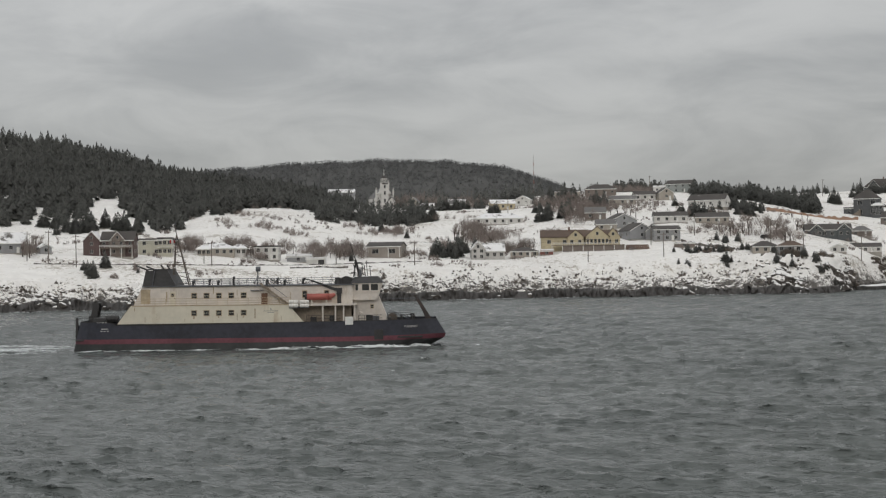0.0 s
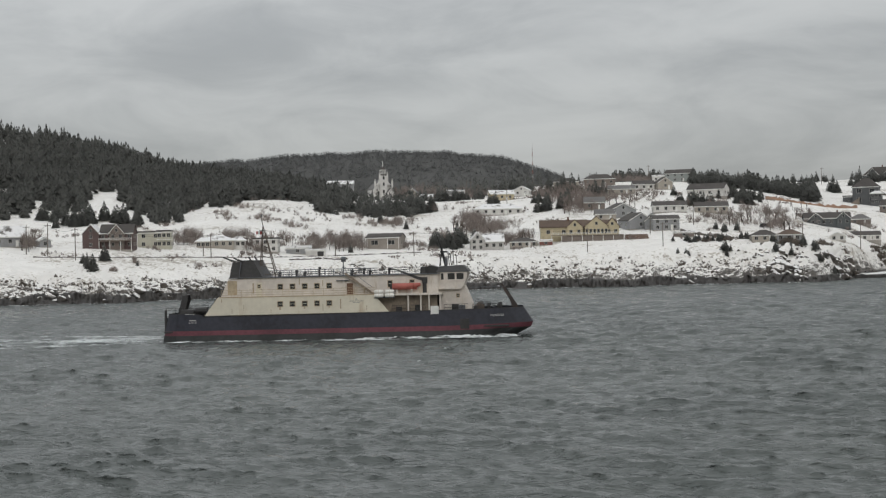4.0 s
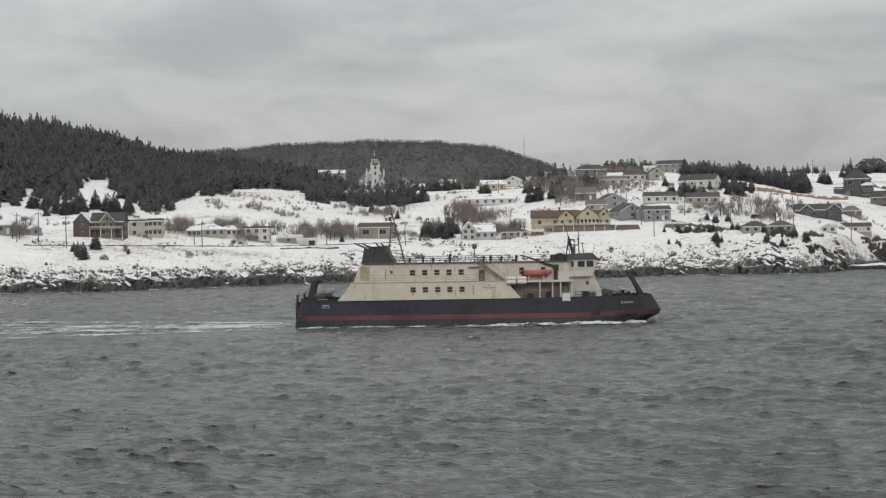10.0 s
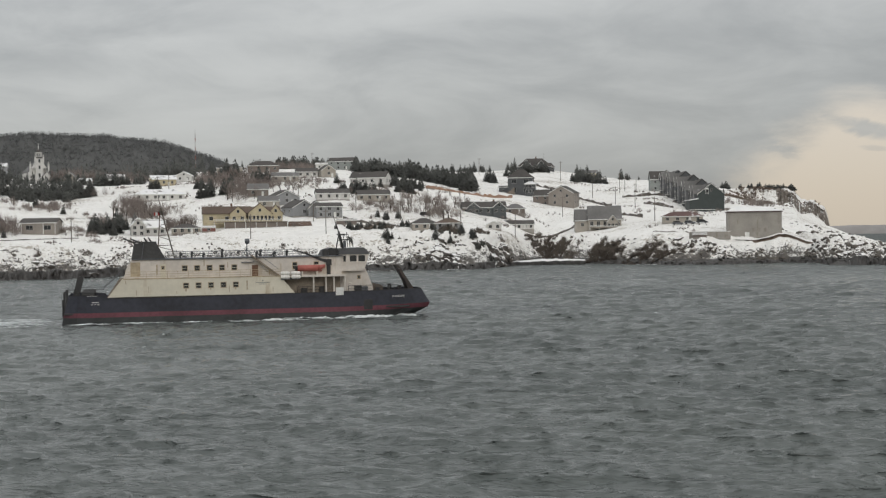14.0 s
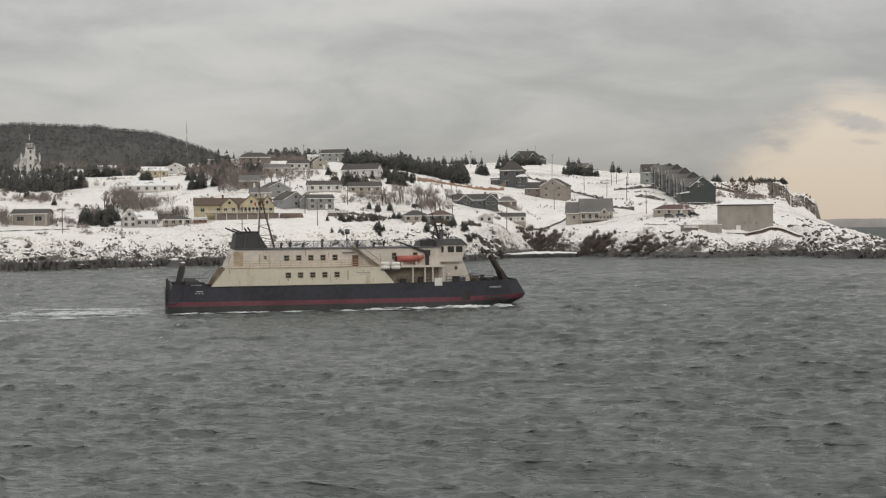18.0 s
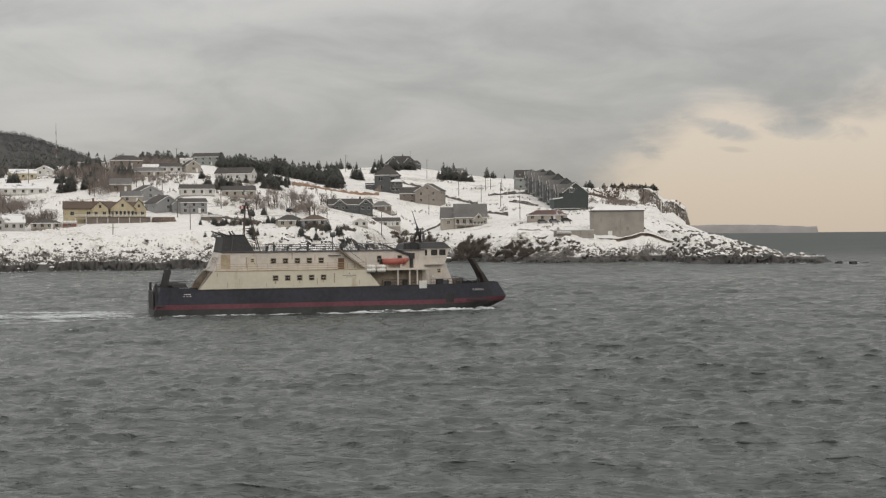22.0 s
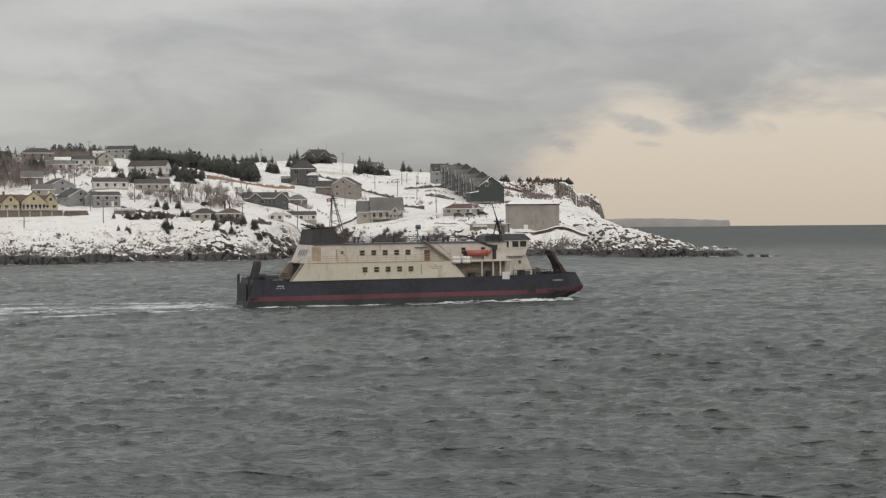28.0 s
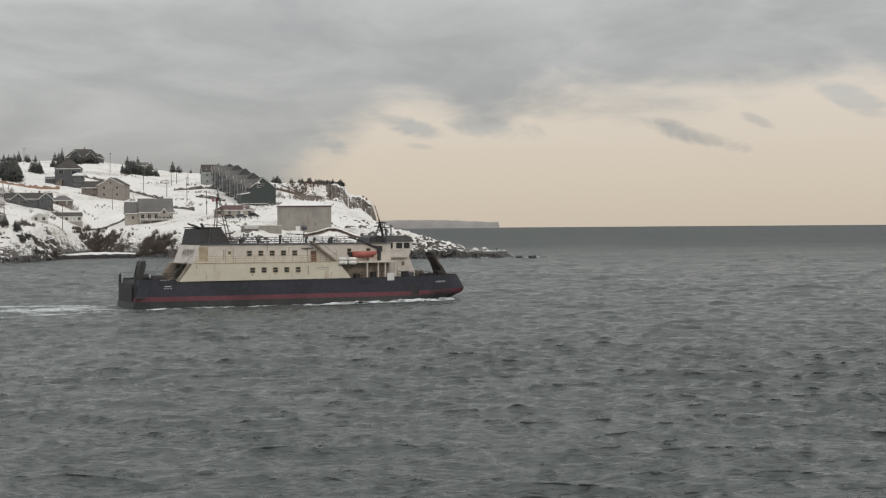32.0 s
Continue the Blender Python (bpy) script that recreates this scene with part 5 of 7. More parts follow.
# by the lower road, west to east
h = plot("house", "maroon two-storey house with a white-railed balcony and grey roof", 37.84, 497, -12, 0.2, deep=9)
wing(h, "front", -6.0, 0, 6.2, 9, 5.9, 9.2, "maroon", "snow", 1, 2)
wing(h, "side", 3.2, 0.8, 12.2, 8, 5.9, 9.0, "maroon", "dark", 5, 2)
wing(h, "front", 3.4, -2.2, 5.6, 3, 5.9, 9.1, "brown", "dark", 2, 2, False)
deck_of(h, -2.9, 9.3, -5.6, -3.3, 3.0, 0.95, 4.0)
part("porch_floor", [box(-2.9, 9.3, -5.4, -3.2, -1.5, -0.4)], M_CONC, h)
h.scale = (0.87, 0.87, 0.87)
h = plot("house", "cream two-storey house with a flat roof and bay front", 36.15, 510, -8, deep=8)
wing(h, "flat", -1.6, 0.4, 8.0, 8, 5.4, 5.8, "cream", "dark", 2, 2)
wing(h, "flat", 3.2, -1.2, 4.6, 5, 5.6, 6.1, "cream", "dark", 3, 2)
part("balcony_roof", [box(0.8, 5.9, -4.6, -3.7, 2.75, 2.95)], M_TRIM, h)
simple_house("low grey house with snow on its roof", 41.47, 495, 10.5, 8, 3.4, 6.6, "side", "grey", "snow", 10, 3)
simple_house("small grey shed beside the road", 40.22, 502, 3.8, 3.5, 2.3, 3.2, "front", "grey", "snow", 20, 1, 1, False, name="shed")
h = plot("house", "low pale bungalow with a snowy hipped roof and sunroom", 33.76, 518, -5, deep=8)
wing(h, "hip", -1.0, 0, 11.5, 8, 2.9, 4.6, "beige", "snow", 5)
wing(h, "hip", 6.0, 0.8, 5.2, 5, 2.8, 4.1, "white", "snow", 3)
wing(h, "hip", -5.5, -2.5, 4.5, 4.5, 2.7, 4.0, "beige", "snow", 3)
simple_house("white two-storey flat-roofed house", 32.03, 519, 8.2, 7, 4.6, 5.1, "flat", "white", "dark", -8, 3, 2)
simple_house("grey garage with a flat snowy roof", 30.84, 521, 7.8, 6, 2.1, 2.9, "flat", "grey", "snow", -8, 1, 1, False, name="garage")
h = plot("garage", "low white garage with a dark open door", 30.2, 517, -4, deep=5, category="garage")
wing(h, "flat", 0, 0, 6.5, 5, 2.0, 2.4, "white", "snow", 0, 1, False)
# the wall is uncut: a black sheet stands for the opening's shade
part("opening_panel", [box(0.8, 2.9, -2.56, -2.48, 0, 1.5)], M_DARKSTEEL, h, "black panel standing in for the shaded garage opening")
h = plot("house", "long brown-grey hall with a shallow dark gable roof", 27.53, 542, -14, deep=9)
wing(h, "side", 0, 0, 12.4, 9, 4.2, 5.5, "tan", "dark", 2, 1, True, (2.4, 1.5))
part("drain_pipe", [box(-5.9, -5.75, -4.7, -4.55, 0, 4.2), box(1.6, 1.8, -4.7, -4.55, 0, 4.2), box(5.75, 5.9, -4.7, -4.55, 0, 4.2)], M_TRIM, h)
h = plot("house", "old white gabled house with a lower wing", 23.72, 545, 4, deep=8)
wing(h, "front", -3.4, 0, 4.8, 8, 4.0, 6.5, "dull_white", "snow", 2, 2)
wing(h, "side", 2.6, 0.8, 7.4, 7, 3.2, 5.8, "dull_white", "snow", 3, 1)
simple_house("low cottage with a dark hipped roof and white porch", 22.30, 546, 10.0, 8, 2.2, 3.6, "hip", "beige", "dark", 0, 4)
simple_house("small red shed with a snowy roof", 21.45, 542, 4.6, 4, 1.7, 2.2, "flat", "red", "snow", 0, 1, 1, False, name="shed")
h = plot("house", "long yellow house with gabled fronts, brown roof and raised deck", 20.20, 549, 3, 1.2, deep=11)
wing(h, "side", -5.6, 1.5, 17.0, 9, 4.0, 6.4, "yellow", "brown", 3, 1, True, (1.2, 1.2), False)
wing(h, "side", 7.2, 1.5, 13.0, 9, 4.0, 6.2, "yellow", "brown", 0, trim=False)
wing(h, "front", 6.2, -1.5, 8.4, 6, 4.0, 7.4, "yellow", "brown", 6, 1, True, (0.8, 1.5), False)
wing(h, "front", -1.6, -1.3, 5.8, 5, 3.9, 6.4, "yellow", "brown", 2, 1, False, trim=False)
wing(h, "front", 12.0, -1.0, 5.0, 5, 3.9, 6.9, "yellow", "brown", 2, 1, trim=False)
deck_of(h, -10.5, 16.0, -7.5, -4.0, 0.9, 0.9, 3.0)
# brown block under the deck stands in for the dark shadow there
part("deck_shade_skirt", [box(-6.5, 15.8, -7.0, -4.2, -2.5, 0.65)], WALLS["brown"], h)
chimney(h, -3.8, 1.0, 5.6, 7.6)
simple_house("grey gabled house above the road", 18.08, 576, 9.5, 11, 3.6, 6.3, "front", "grey", "dark", 24, 1)
simple_house("grey house with a white-trimmed gable", 17.45, 574, 6.0, 9, 3.4, 6.0, "front", "grey", "grey", 6, 1)
simple_house("long grey two-storey house", 16.98, 569, 9.8, 8, 4.4, 5.6, "side", "grey", "dark", 10, 3, 2)
simple_house("grey house with a dark front gable", 18.65, 614, 11.0, 9, 3.4, 6.0, "front", "grey", "dark", 20, 3)
simple_house("low grey-roofed house half hidden by others", 19.2, 606, 8.0, 7, 2.8, 4.6, "side", "beige", "grey", 5, 2)
simple_house("brown barn-like house with a snow-edged roof", 19.59, 646, 8.8, 8, 3.2, 5.4, "side", "brown", "grey", 0, 2)
simple_house("white bungalow with a dark roof", 16.80, 623, 13.6, 8, 2.9, 4.5, "side", "white", "dark", 6, 4)
simple_house("beige bungalow behind spruces", 15.25, 630, 13.5, 8, 2.9, 4.6, "side", "beige", "dark", 4, 4)
simple_house("white raised bungalow with a dark roof", 15.34, 701, 17.4, 9, 3.6, 6.2, "side", "white", "dark", -18, 4)
simple_house("long white bungalow with a low snowy roof", 23.27, 668, 21.5, 9, 3.0, 5.2, "hip", "white", "snow", 4, 6)
simple_house("grey-white house among trees", 24.84, 860, 9.8, 8, 3.2, 5.2, "side", "white", "snow", 0, 2)
simple_house("long ochre building with a pale roof", 23.12, 766, 12.4, 8, 3.6, 5.4, "side", "yellow", "snow", 8, 3)
simple_house("small pale house among leafless trees", 24.95, 842, 9.5, 8, 3.2, 5.2, "hip", "dull_white", "grey", 4, 2)
simple_house("beige gabled house beside the church", 26.45, 880, 7.0, 9, 4.0, 7.2, "front", "beige", "grey", -8, 1, 2)
simple_house("low white shed at the wood's edge", 25.95, 855, 7.5, 6, 2.4, 3.6, "side", "dull_white", "snow", 0, 2, name="shed")
simple_house("white house at the wood's edge", 22.3, 800, 8.0, 7, 3.4, 5.4, "front", "white", "snow", -10, 2)
simple_house("low beige house on the slope", 18.56, 701, 12.4, 8, 2.8, 4.3, "side", "beige", "grey", 0, 3)
simple_house("beige house with a wide blank gable", 17.0, 722, 7.0, 9, 3.6, 6.0, "front", "beige", "dark", 14, 1)
simple_house("long low beige house beside its gable", 17.75, 726, 10.0, 8, 3.0, 4.6, "side", "white", "dark", 6, 3)
simple_house("dark-roofed house on the hilltop", 20.64, 830, 14.0, 9, 3.4, 5.4, "hip", "beige", "dark", 0, 3, lift=1.0)
simple_house("brown hilltop house with a dark roof", 19.38, 833, 17.0, 9, 4.0, 6.6, "hip", "brown", "dark", 0, 4)
simple_house("grey-green two-storey hilltop house", 16.35, 901, 16.5, 10, 5.2, 7.4, "side", "pale_green", "dark", -14, 4, 2)
simple_house("pale flat house beside a hilltop house", 17.1, 905, 9.0, 8, 3.6, 4.4, "flat", "white", "snow", -5, 2)
simple_house("long white-roofed building below the far wood", 29.2, 985, 17.0, 9, 5.6, 7.6, "side", "grey", "snow", -6, 4, lift=3.0)
# round the cove
h = plot("house", "long slate-blue house with white-trimmed gables", 11.1, 640, 6, deep=9)
wing(h, "side", 0.5, 0.6, 18.6, 8, 3.6, 5.8, "blue", "dark", 6, 1, True, (1.1, 1.4))
wing(h, "front", -4.2, -1.6, 5.2, 5, 3.6, 5.8, "blue", "dark", 2)
wing(h, "front", 6.8, -1.6, 5.4, 5, 3.6, 6.0, "blue", "dark", 2)
chimney(h, 5.0, 1.5, 5.0, 6.8)
simple_house("low brown house with a rounded roof line", 9.87, 676, 9.0, 7, 2.6, 4.6, "hip", "brown", "grey", 0, 2)
simple_house("small beige house with a dark hipped roof", 13.35, 540, 8.8, 7, 2.6, 4.4, "hip", "beige", "dark", 8, 3)
simple_house("small grey house with a brown hipped roof", 12.39, 538, 8.6, 7, 2.6, 4.2, "hip", "grey", "brown", -4, 3)
simple_house("low white bungalow with a dark roof by the cove", 9.75, 634, 12.6, 7, 2.3, 3.7, "side", "white", "dark", 6, 5, lift=-0.7)
simple_house("small white cabin by the cove", 10.67, 580, 5.6, 5, 2.0, 3.2, "front", "white", "snow", 0, 2, 1, False, name="cabin")
h = plot("house", "tall dark slate house with a hipped roof and white window bands", 9.68, 782, -6, deep=10)
wing(h, "hip", 0.8, 0, 12.6, 10, 9.0, 13.4, "slate", "dark", 2, 2, True, (2.2, 2.0))
wing(h, "flat", -8.0, 0.5, 5.0, 7, 4.4, 4.9, "slate", "grey", 1)
wing(h, "hip", 6.2, -4.6, 5.4, 4, 5.6, 7.0, "slate", "snow", 3, 2, True, (1.2, 1.6))
part("stair_flight", [prism([(-6.5, -0.5), (-2.0, -0.5), (-2.0, 3.6), (-6.5, 0.4)], -7.0, -5.6)], M_WOOD, h)
h = plot("house", "tan gabled house with a lower dark wing", 8.27, 742, -16, deep=11)
wing(h, "front", 3.6, 0, 12.6, 11, 6.4, 9.8, "tan", "dark", 2, 2)
wing(h, "side", -7.2, 1.0, 8.4, 8, 5.4, 8.2, "brown", "dark", 2, 2)
h = plot("house", "beige house with a steep grey roof and a front deck", 6.73, 636, 4, deep=10)
wing(h, "side", 2.6, 0, 13.8, 9, 4.6, 10.0, "beige", "grey", 5, 1, True, (1.2, 2.0))
wing(h, "side", -6.8, 0.5, 6.0, 8, 4.2, 8.6, "beige", "grey", 1)
wing(h, "front", 5.8, -3.8, 4.6, 3, 3.6, 6.2, "beige", "grey", 3)
deck_of(h, -4.0, 12.0, -7.2, -4.5, 1.0, 0.9, 2.5)
simple_house("low beige bungalow with a dull red roof", 3.58, 609, 16.0, 8, 2.6, 4.4, "hip", "beige", "red", 2, 4)
h = plot("concrete_building", "large windowless concrete building with a snow-covered roof", 0.96, 559, 4, -0.2, "building", deep=14)
part("wall", [box(-9.6, 9.6, -7, 7, -3, 9.1)], M_CONC, h)
part("roof_edge", [box(-9.9, 9.9, -7.3, 7.3, 9.1, 9.5)], WALLS["maroon"], h, "dull red roof edge")
part("roof_snow", [([(-9.8, -7.2, 9.5), (9.8, -7.2, 9.5), (9.8, 7.2, 9.5), (-9.8, 7.2, 9.5), (-6.5, 0.5, 11.6), (5.0, 0.5, 11.2)], [(0, 1, 5, 4), (1, 2, 5), (2, 3, 4, 5), (3, 0, 4)])], M_PLAIN_SNOW, h, "snow lying on the roof")
for k in range(3):
    part("blind_window", [box(-1.05 + 2.1 * k, -0.15 + 2.1 * k, -7.05, -6.98, 2.0, 3.4)], WALLS["tan"], h, "boarded-up window")
part("door", [box(-3.6, -2.0, -7.1, -6.98, 0, 1.9)], M_TRIM, h, "pale steel door")
for x in (-9.5, -4.8, 4.8, 9.3):
    part("pilaster", [box(x - 0.12, x + 0.3, -7.09, -6.98, -2, 9.1)], M_CONC, h)


def snow_terrace():
    """The snowy edge of the yard beside the concrete building, undercut towards the shore."""
    az = np.arange(2.0, -1.7, -0.05)
    lip = np.interp(-az, [-1.82, -0.89, -0.41, -0.06, 0.21, 0.45, 0.96, 1.53], [8.6, 8.2, 9.1, 10.2, 10.2, 9.6, 7.5, 6.5])
    d = 552 + (value_noise(az * 3, az * 0, 15) - 0.5) * 3
    v = []
    bare, hollow = [], np.interp(az, [-1.5, -1.0, -0.5, 0.2, 0.9, 1.3], [0, 0.3, 0.5, 0.5, 0.35, 0]) * (0.6 + 0.8 * value_noise(az * 7, az * 0, 19))
    for a, q, z, u in zip(az, d, lip, hollow):
        for off, drop in ((9.0, 0.35), (0.6, 0.0), (0.0, -0.12), (0.3 + 1.4 * u, -0.3), (0.3 + 1.4 * u, -0.5 - 0.8 * u), (-2.6, -1.7 - 0.3 * u), (-8.0, -5.5)):
            x, y = at_bearing(a, q + off)
            v.append((x, y, z + drop if drop > -3 else min(z - 1.3, ground_z(x, y) - 0.25)))
        for off, drop in ((0.1, -0.16), (0.2 + 1.4 * u, -0.34), (0.2 + 1.35 * u, -0.5 - 0.8 * u), (-0.5 * u, -0.75 - 0.9 * u)):
            x, y = at_bearing(a, q + off)
            bare.append((x, y, z + drop))
    f = [(7 * k + q, 7 * k + q + 1, 7 * k + q + 8, 7 * k + q + 7) for k in range(len(az) - 1) for q in range(6)]
    cut = [(4 * k + q, 4 * k + q + 1, 4 * k + q + 5, 4 * k + q + 4) for k in range(len(az) - 1) for q in range(3) if hollow[k] > 0.1]
    # earth-brown strip set in the hollow in place of the shadow under the lip
    tagged(new("lip_shade_strip", array_mesh("lip_shade_strip", bare, cut, M_HEATH)), "brown earth-coloured strip standing in for shade under a snow bank's lip", "bank")
    tagged(new("snow_bank", array_mesh("snow_bank", v, f, M_GROUND)), "undercut snow bank at the edge of the yard", "bank")


snow_terrace()
h = plot("retaining_wall", "low concrete retaining wall capped with snow", 2.58, 549, 6, -0.2, "wall", deep=1.2)
part("wall_face", [box(-7.2, 7.4, -0.6, 0.6, -2, 0.9)], M_CONC, h)
part("wall_snow", [box(-7.3, 7.5, -0.7, 0.7, 0.9, 1.1)], M_PLAIN_SNOW, h)
simple_house("low brown shed with snow on its roof", 16.27, 551, 7.4, 4, 1.7, 2.1, "flat", "brown", "snow", 0, 1, 1, False, name="shed")
simple_house("small brown hut against the lane wall", 2.94, 547, 4.8, 3, 1.5, 1.9, "flat", "brown", "snow", 0, 0, 1, False, name="hut")


def parked_car(az, d, turn, label, paint, snowy=False):
    x, y = at_bearing(az, d)
    c = thing("car", label, "car", "parked cars", pose(x, y, ground_z(x, y), 0, 0, az + turn))
    body = part("body", [prism([(-2.15, 0.32), (2.1, 0.32), (2.2, 0.72), (1.3, 0.98), (-2.15, 1.02)], -0.86, 0.86)], paint, c)
    cab = part("cabin", [prism([(-2.0, 1.0), (1.25, 0.97), (0.55, 1.5), (-1.7, 1.52)], -0.76, 0.76)], M_PANE, c, "dark car windows")
    part("car_roof", [prism([(-1.75, 1.5), (0.6, 1.48), (0.45, 1.57), (-1.6, 1.6)], -0.74, 0.74)], M_PLAIN_SNOW if snowy else paint, cab)
    if snowy:
        part("bonnet_snow", [prism([(1.25, 1.0), (2.15, 0.76), (2.1, 0.9), (1.3, 1.14)], -0.8, 0.8)], M_PLAIN_SNOW, body, "snow lying on the bonnet")
    for q in (-1.35, 1.35):
        for e in (-0.88, 0.68):
            wheel = part("wheel", [tube((q, e, 0.32), (q, e + 0.2, 0.32), 0.32, 10)], M_DARKSTEEL, c)
            part("hub_cap", [tube((q, e - 0.01, 0.32), (q, e + 0.21, 0.32), 0.17, 8)], M_GREYSTEEL, wheel)


parked_car(3.75, 602, 4, "dark car parked before the red-roofed bungalow", M_GREYSTEEL)
parked_car(3.3, 601, -6, "dark snow-topped car parked before the bungalow", M_GREYSTEEL, True)
parked_car(2.85, 601, 8, "black car parked at the end of a lane", M_DARKSTEEL)
parked_car(13.27, 599, 12, "dark car parked on the road above the cove", M_DARKSTEEL)
h = plot("lumber_stack", "long low reddish-brown lumber stack under snow", 18.02, 548, 6, 0.0, "lumber", deep=2.4)
for k in range(5):
    part("beam", [box(-4.4 + 0.1 * k, 4.3 - 0.15 * k, -1.2 + 0.02 * k, 1.2, -0.3 + 0.38 * k, 0.05 + 0.38 * k)], WALLS["lumber"], h)
part("stack_snow", [box(-4.2, 3.7, -1.15, 1.15, 1.57, 1.75)], M_PLAIN_SNOW, h, "snow lying on the stack")
# the stepped row of dark houses above the cove: one ridge that climbs the hill, cross gables towards the street
ROW = [("black_green", "dark", 2.62, 728, 12.4, 8.4, 13.2), ("slate", "dark", 2.95, 750, 12.0, 9.5, 14.8), ("slate", "dark", 3.25, 773, 12.0, 9.8, 15.2), ("slate", "dark", 3.54, 797, 12.0, 9.6, 14.8),
       ("slate", "grey", 3.82, 822, 12.0, 9.0, 13.6)]
for k, (wall, roof, az, d, w, eave, top) in enumerate(ROW):
    h = plot("row_house", "dark three-storey row house with snow-edged cross gables" if k else "dark green end house of the row with an arched white window", az, d, 9, 0.3, deep=20)
    body = wing(h, "front", 0, 0, w, 20, eave, top, wall, roof, 0, 1, False, trim=k == 0)
    if k == 0:
        house_window(body, -2.0, -10.0, 9.3, 1.3, 2.0, 0, M_TRIM)
        part("window_arch", [prism([(-2.8, 10.3), (-1.2, 10.3), (-1.35, 10.8), (-2.0, 11.15), (-2.65, 10.8)], -10.06, -9.98)], M_TRIM, body, "arched white window head")
        lean = part("side_wing", [prism([(-w / 2 - 4.2, -1.5), (-w / 2, -1.5), (-w / 2, 5.9), (-w / 2 - 4.2, 5.2)], -10, 4)], WALLS["black_green"], h, "lower dark wing beside the end house")
        part("wing_roof", [prism([(-w / 2 - 4.6, 5.15), (-w / 2 - 0.01, 5.9), (-w / 2 - 0.01, 6.15), (-w / 2 - 4.6, 5.4)], -10.4, 4.3)], ROOFS["snow"], lean)
        part("fascia", [prism([(-w / 2 - 4.6, 4.95), (-w / 2 - 0.01, 5.65), (-w / 2 - 0.01, 5.9), (-w / 2 - 4.6, 5.15)], -10.46, -10.36)], M_TRIM, lean)
        part("porch_rail", [box(-w / 2 - 4.4, 1.5, -10.4, -10.3, 0.55, 0.75), prism([(1.5, 0.55), (4.6, -0.6), (4.6, -0.35), (1.5, 0.75)], -10.4, -10.3)], M_TRIM, h)
    for q, (y, tone) in enumerate(((-5.6, "mid_slate"), (3.4, "slate"))):
        x0 = -w / 2 - 1.6
        bay = part("bay", [prism_x([(y - 3, -1.5), (y + 3, -1.5), (y + 3, eave + 0.2), (y, top - 0.9), (y - 3, eave + 0.2)], x0, 0)], WALLS[tone if k else "slate"], h, "projecting bay under a cross gable")
        part("bay_roof", [prism_x(o, x0 - 0.5, -0.2) for o in ([(y - 3.4, eave - 0.35), (y, top - 0.9), (y, top - 0.65), (y - 3.4, eave - 0.1)], [(y, top - 0.9), (y + 3.4, eave - 0.35), (y + 3.4, eave - 0.1), (y, top - 0.65)])], ROOFS["grey"], bay)
        for o in ([(y - 3.4, eave - 0.32), (y, top - 0.86), (y, top - 0.66), (y - 3.4, eave - 0.12)], [(y, top - 0.86), (y + 3.4, eave - 0.32), (y + 3.4, eave - 0.12), (y, top - 0.66)]):
            part("barge_board", [prism_x(o, x0 - 0.6, x0 - 0.5)], M_TRIM if q else M_FRAME, bay)
        for st in range(3):
            for e in (-1.2, 1.2):
                house_window(bay, x0, y + e, 1.7 + st * 2.7, 1.1, 1.5, -90)
        part("balcony", [box(x0 - 1.2, x0, y - 2.6, y + 2.6, 3.0, 3.15), box(x0 - 1.2, x0 - 1.12, y - 2.6, y + 2.6, 3.9, 4.0)], M_TRIM, bay, "white balcony")
    for st in range(3):
        for y in (-1.1, 8.2):
            house_window(body, -w / 2, y, 1.6 + st * 2.7, 1.2, 1.5, -90)
h = plot("house", "pale green house with a dark roof beside the row", 4.40, 862, 8, deep=9)
wing(h, "side", -0.5, 0, 10.5, 9, 7.0, 11.4, "pale_green", "dark", 2, 2)
wing(h, "front", 3.6, -1.5, 5.0, 6, 7.0, 11.8, "pale_green", "dark", 1, 2)
h = plot("house", "large dark hilltop house with several snow-dusted gables", 9.10, 1040, 0, -1.5, deep=12)
wing(h, "hip", 0, 0, 23, 12, 3.8, 9.4, "slate", "dark", 5)
wing(h, "front", -5.4, -4.2, 7.6, 6, 4.0, 8.4, "slate", "grey", 2)
wing(h, "front", 4.6, -4.6, 6.4, 6, 4.0, 7.6, "slate", "grey", 2)
wing(h, "hip", 10.6, -1.0, 6.0, 8, 3.2, 6.2, "slate", "dark", 2)
chimney(h, 1.0, 0.5, 8.4, 10.6)
part("flagpole", [tube((6.4, -7.6, 0), (6.4, -7.6, 12.5), 0.07, 6)], M_POLE, h)
part("foundation", [box(-11.6, 11.6, -6.1, 6.1, -2.5, 0.1)], M_CONC, h)
simple_house("yellow-roofed shed behind a spruce clump", 7.0, 985, 9.0, 6, 3.0, 4.6, "side", "yellow", "grey", 0, 2, name="shed", lift=2.0)


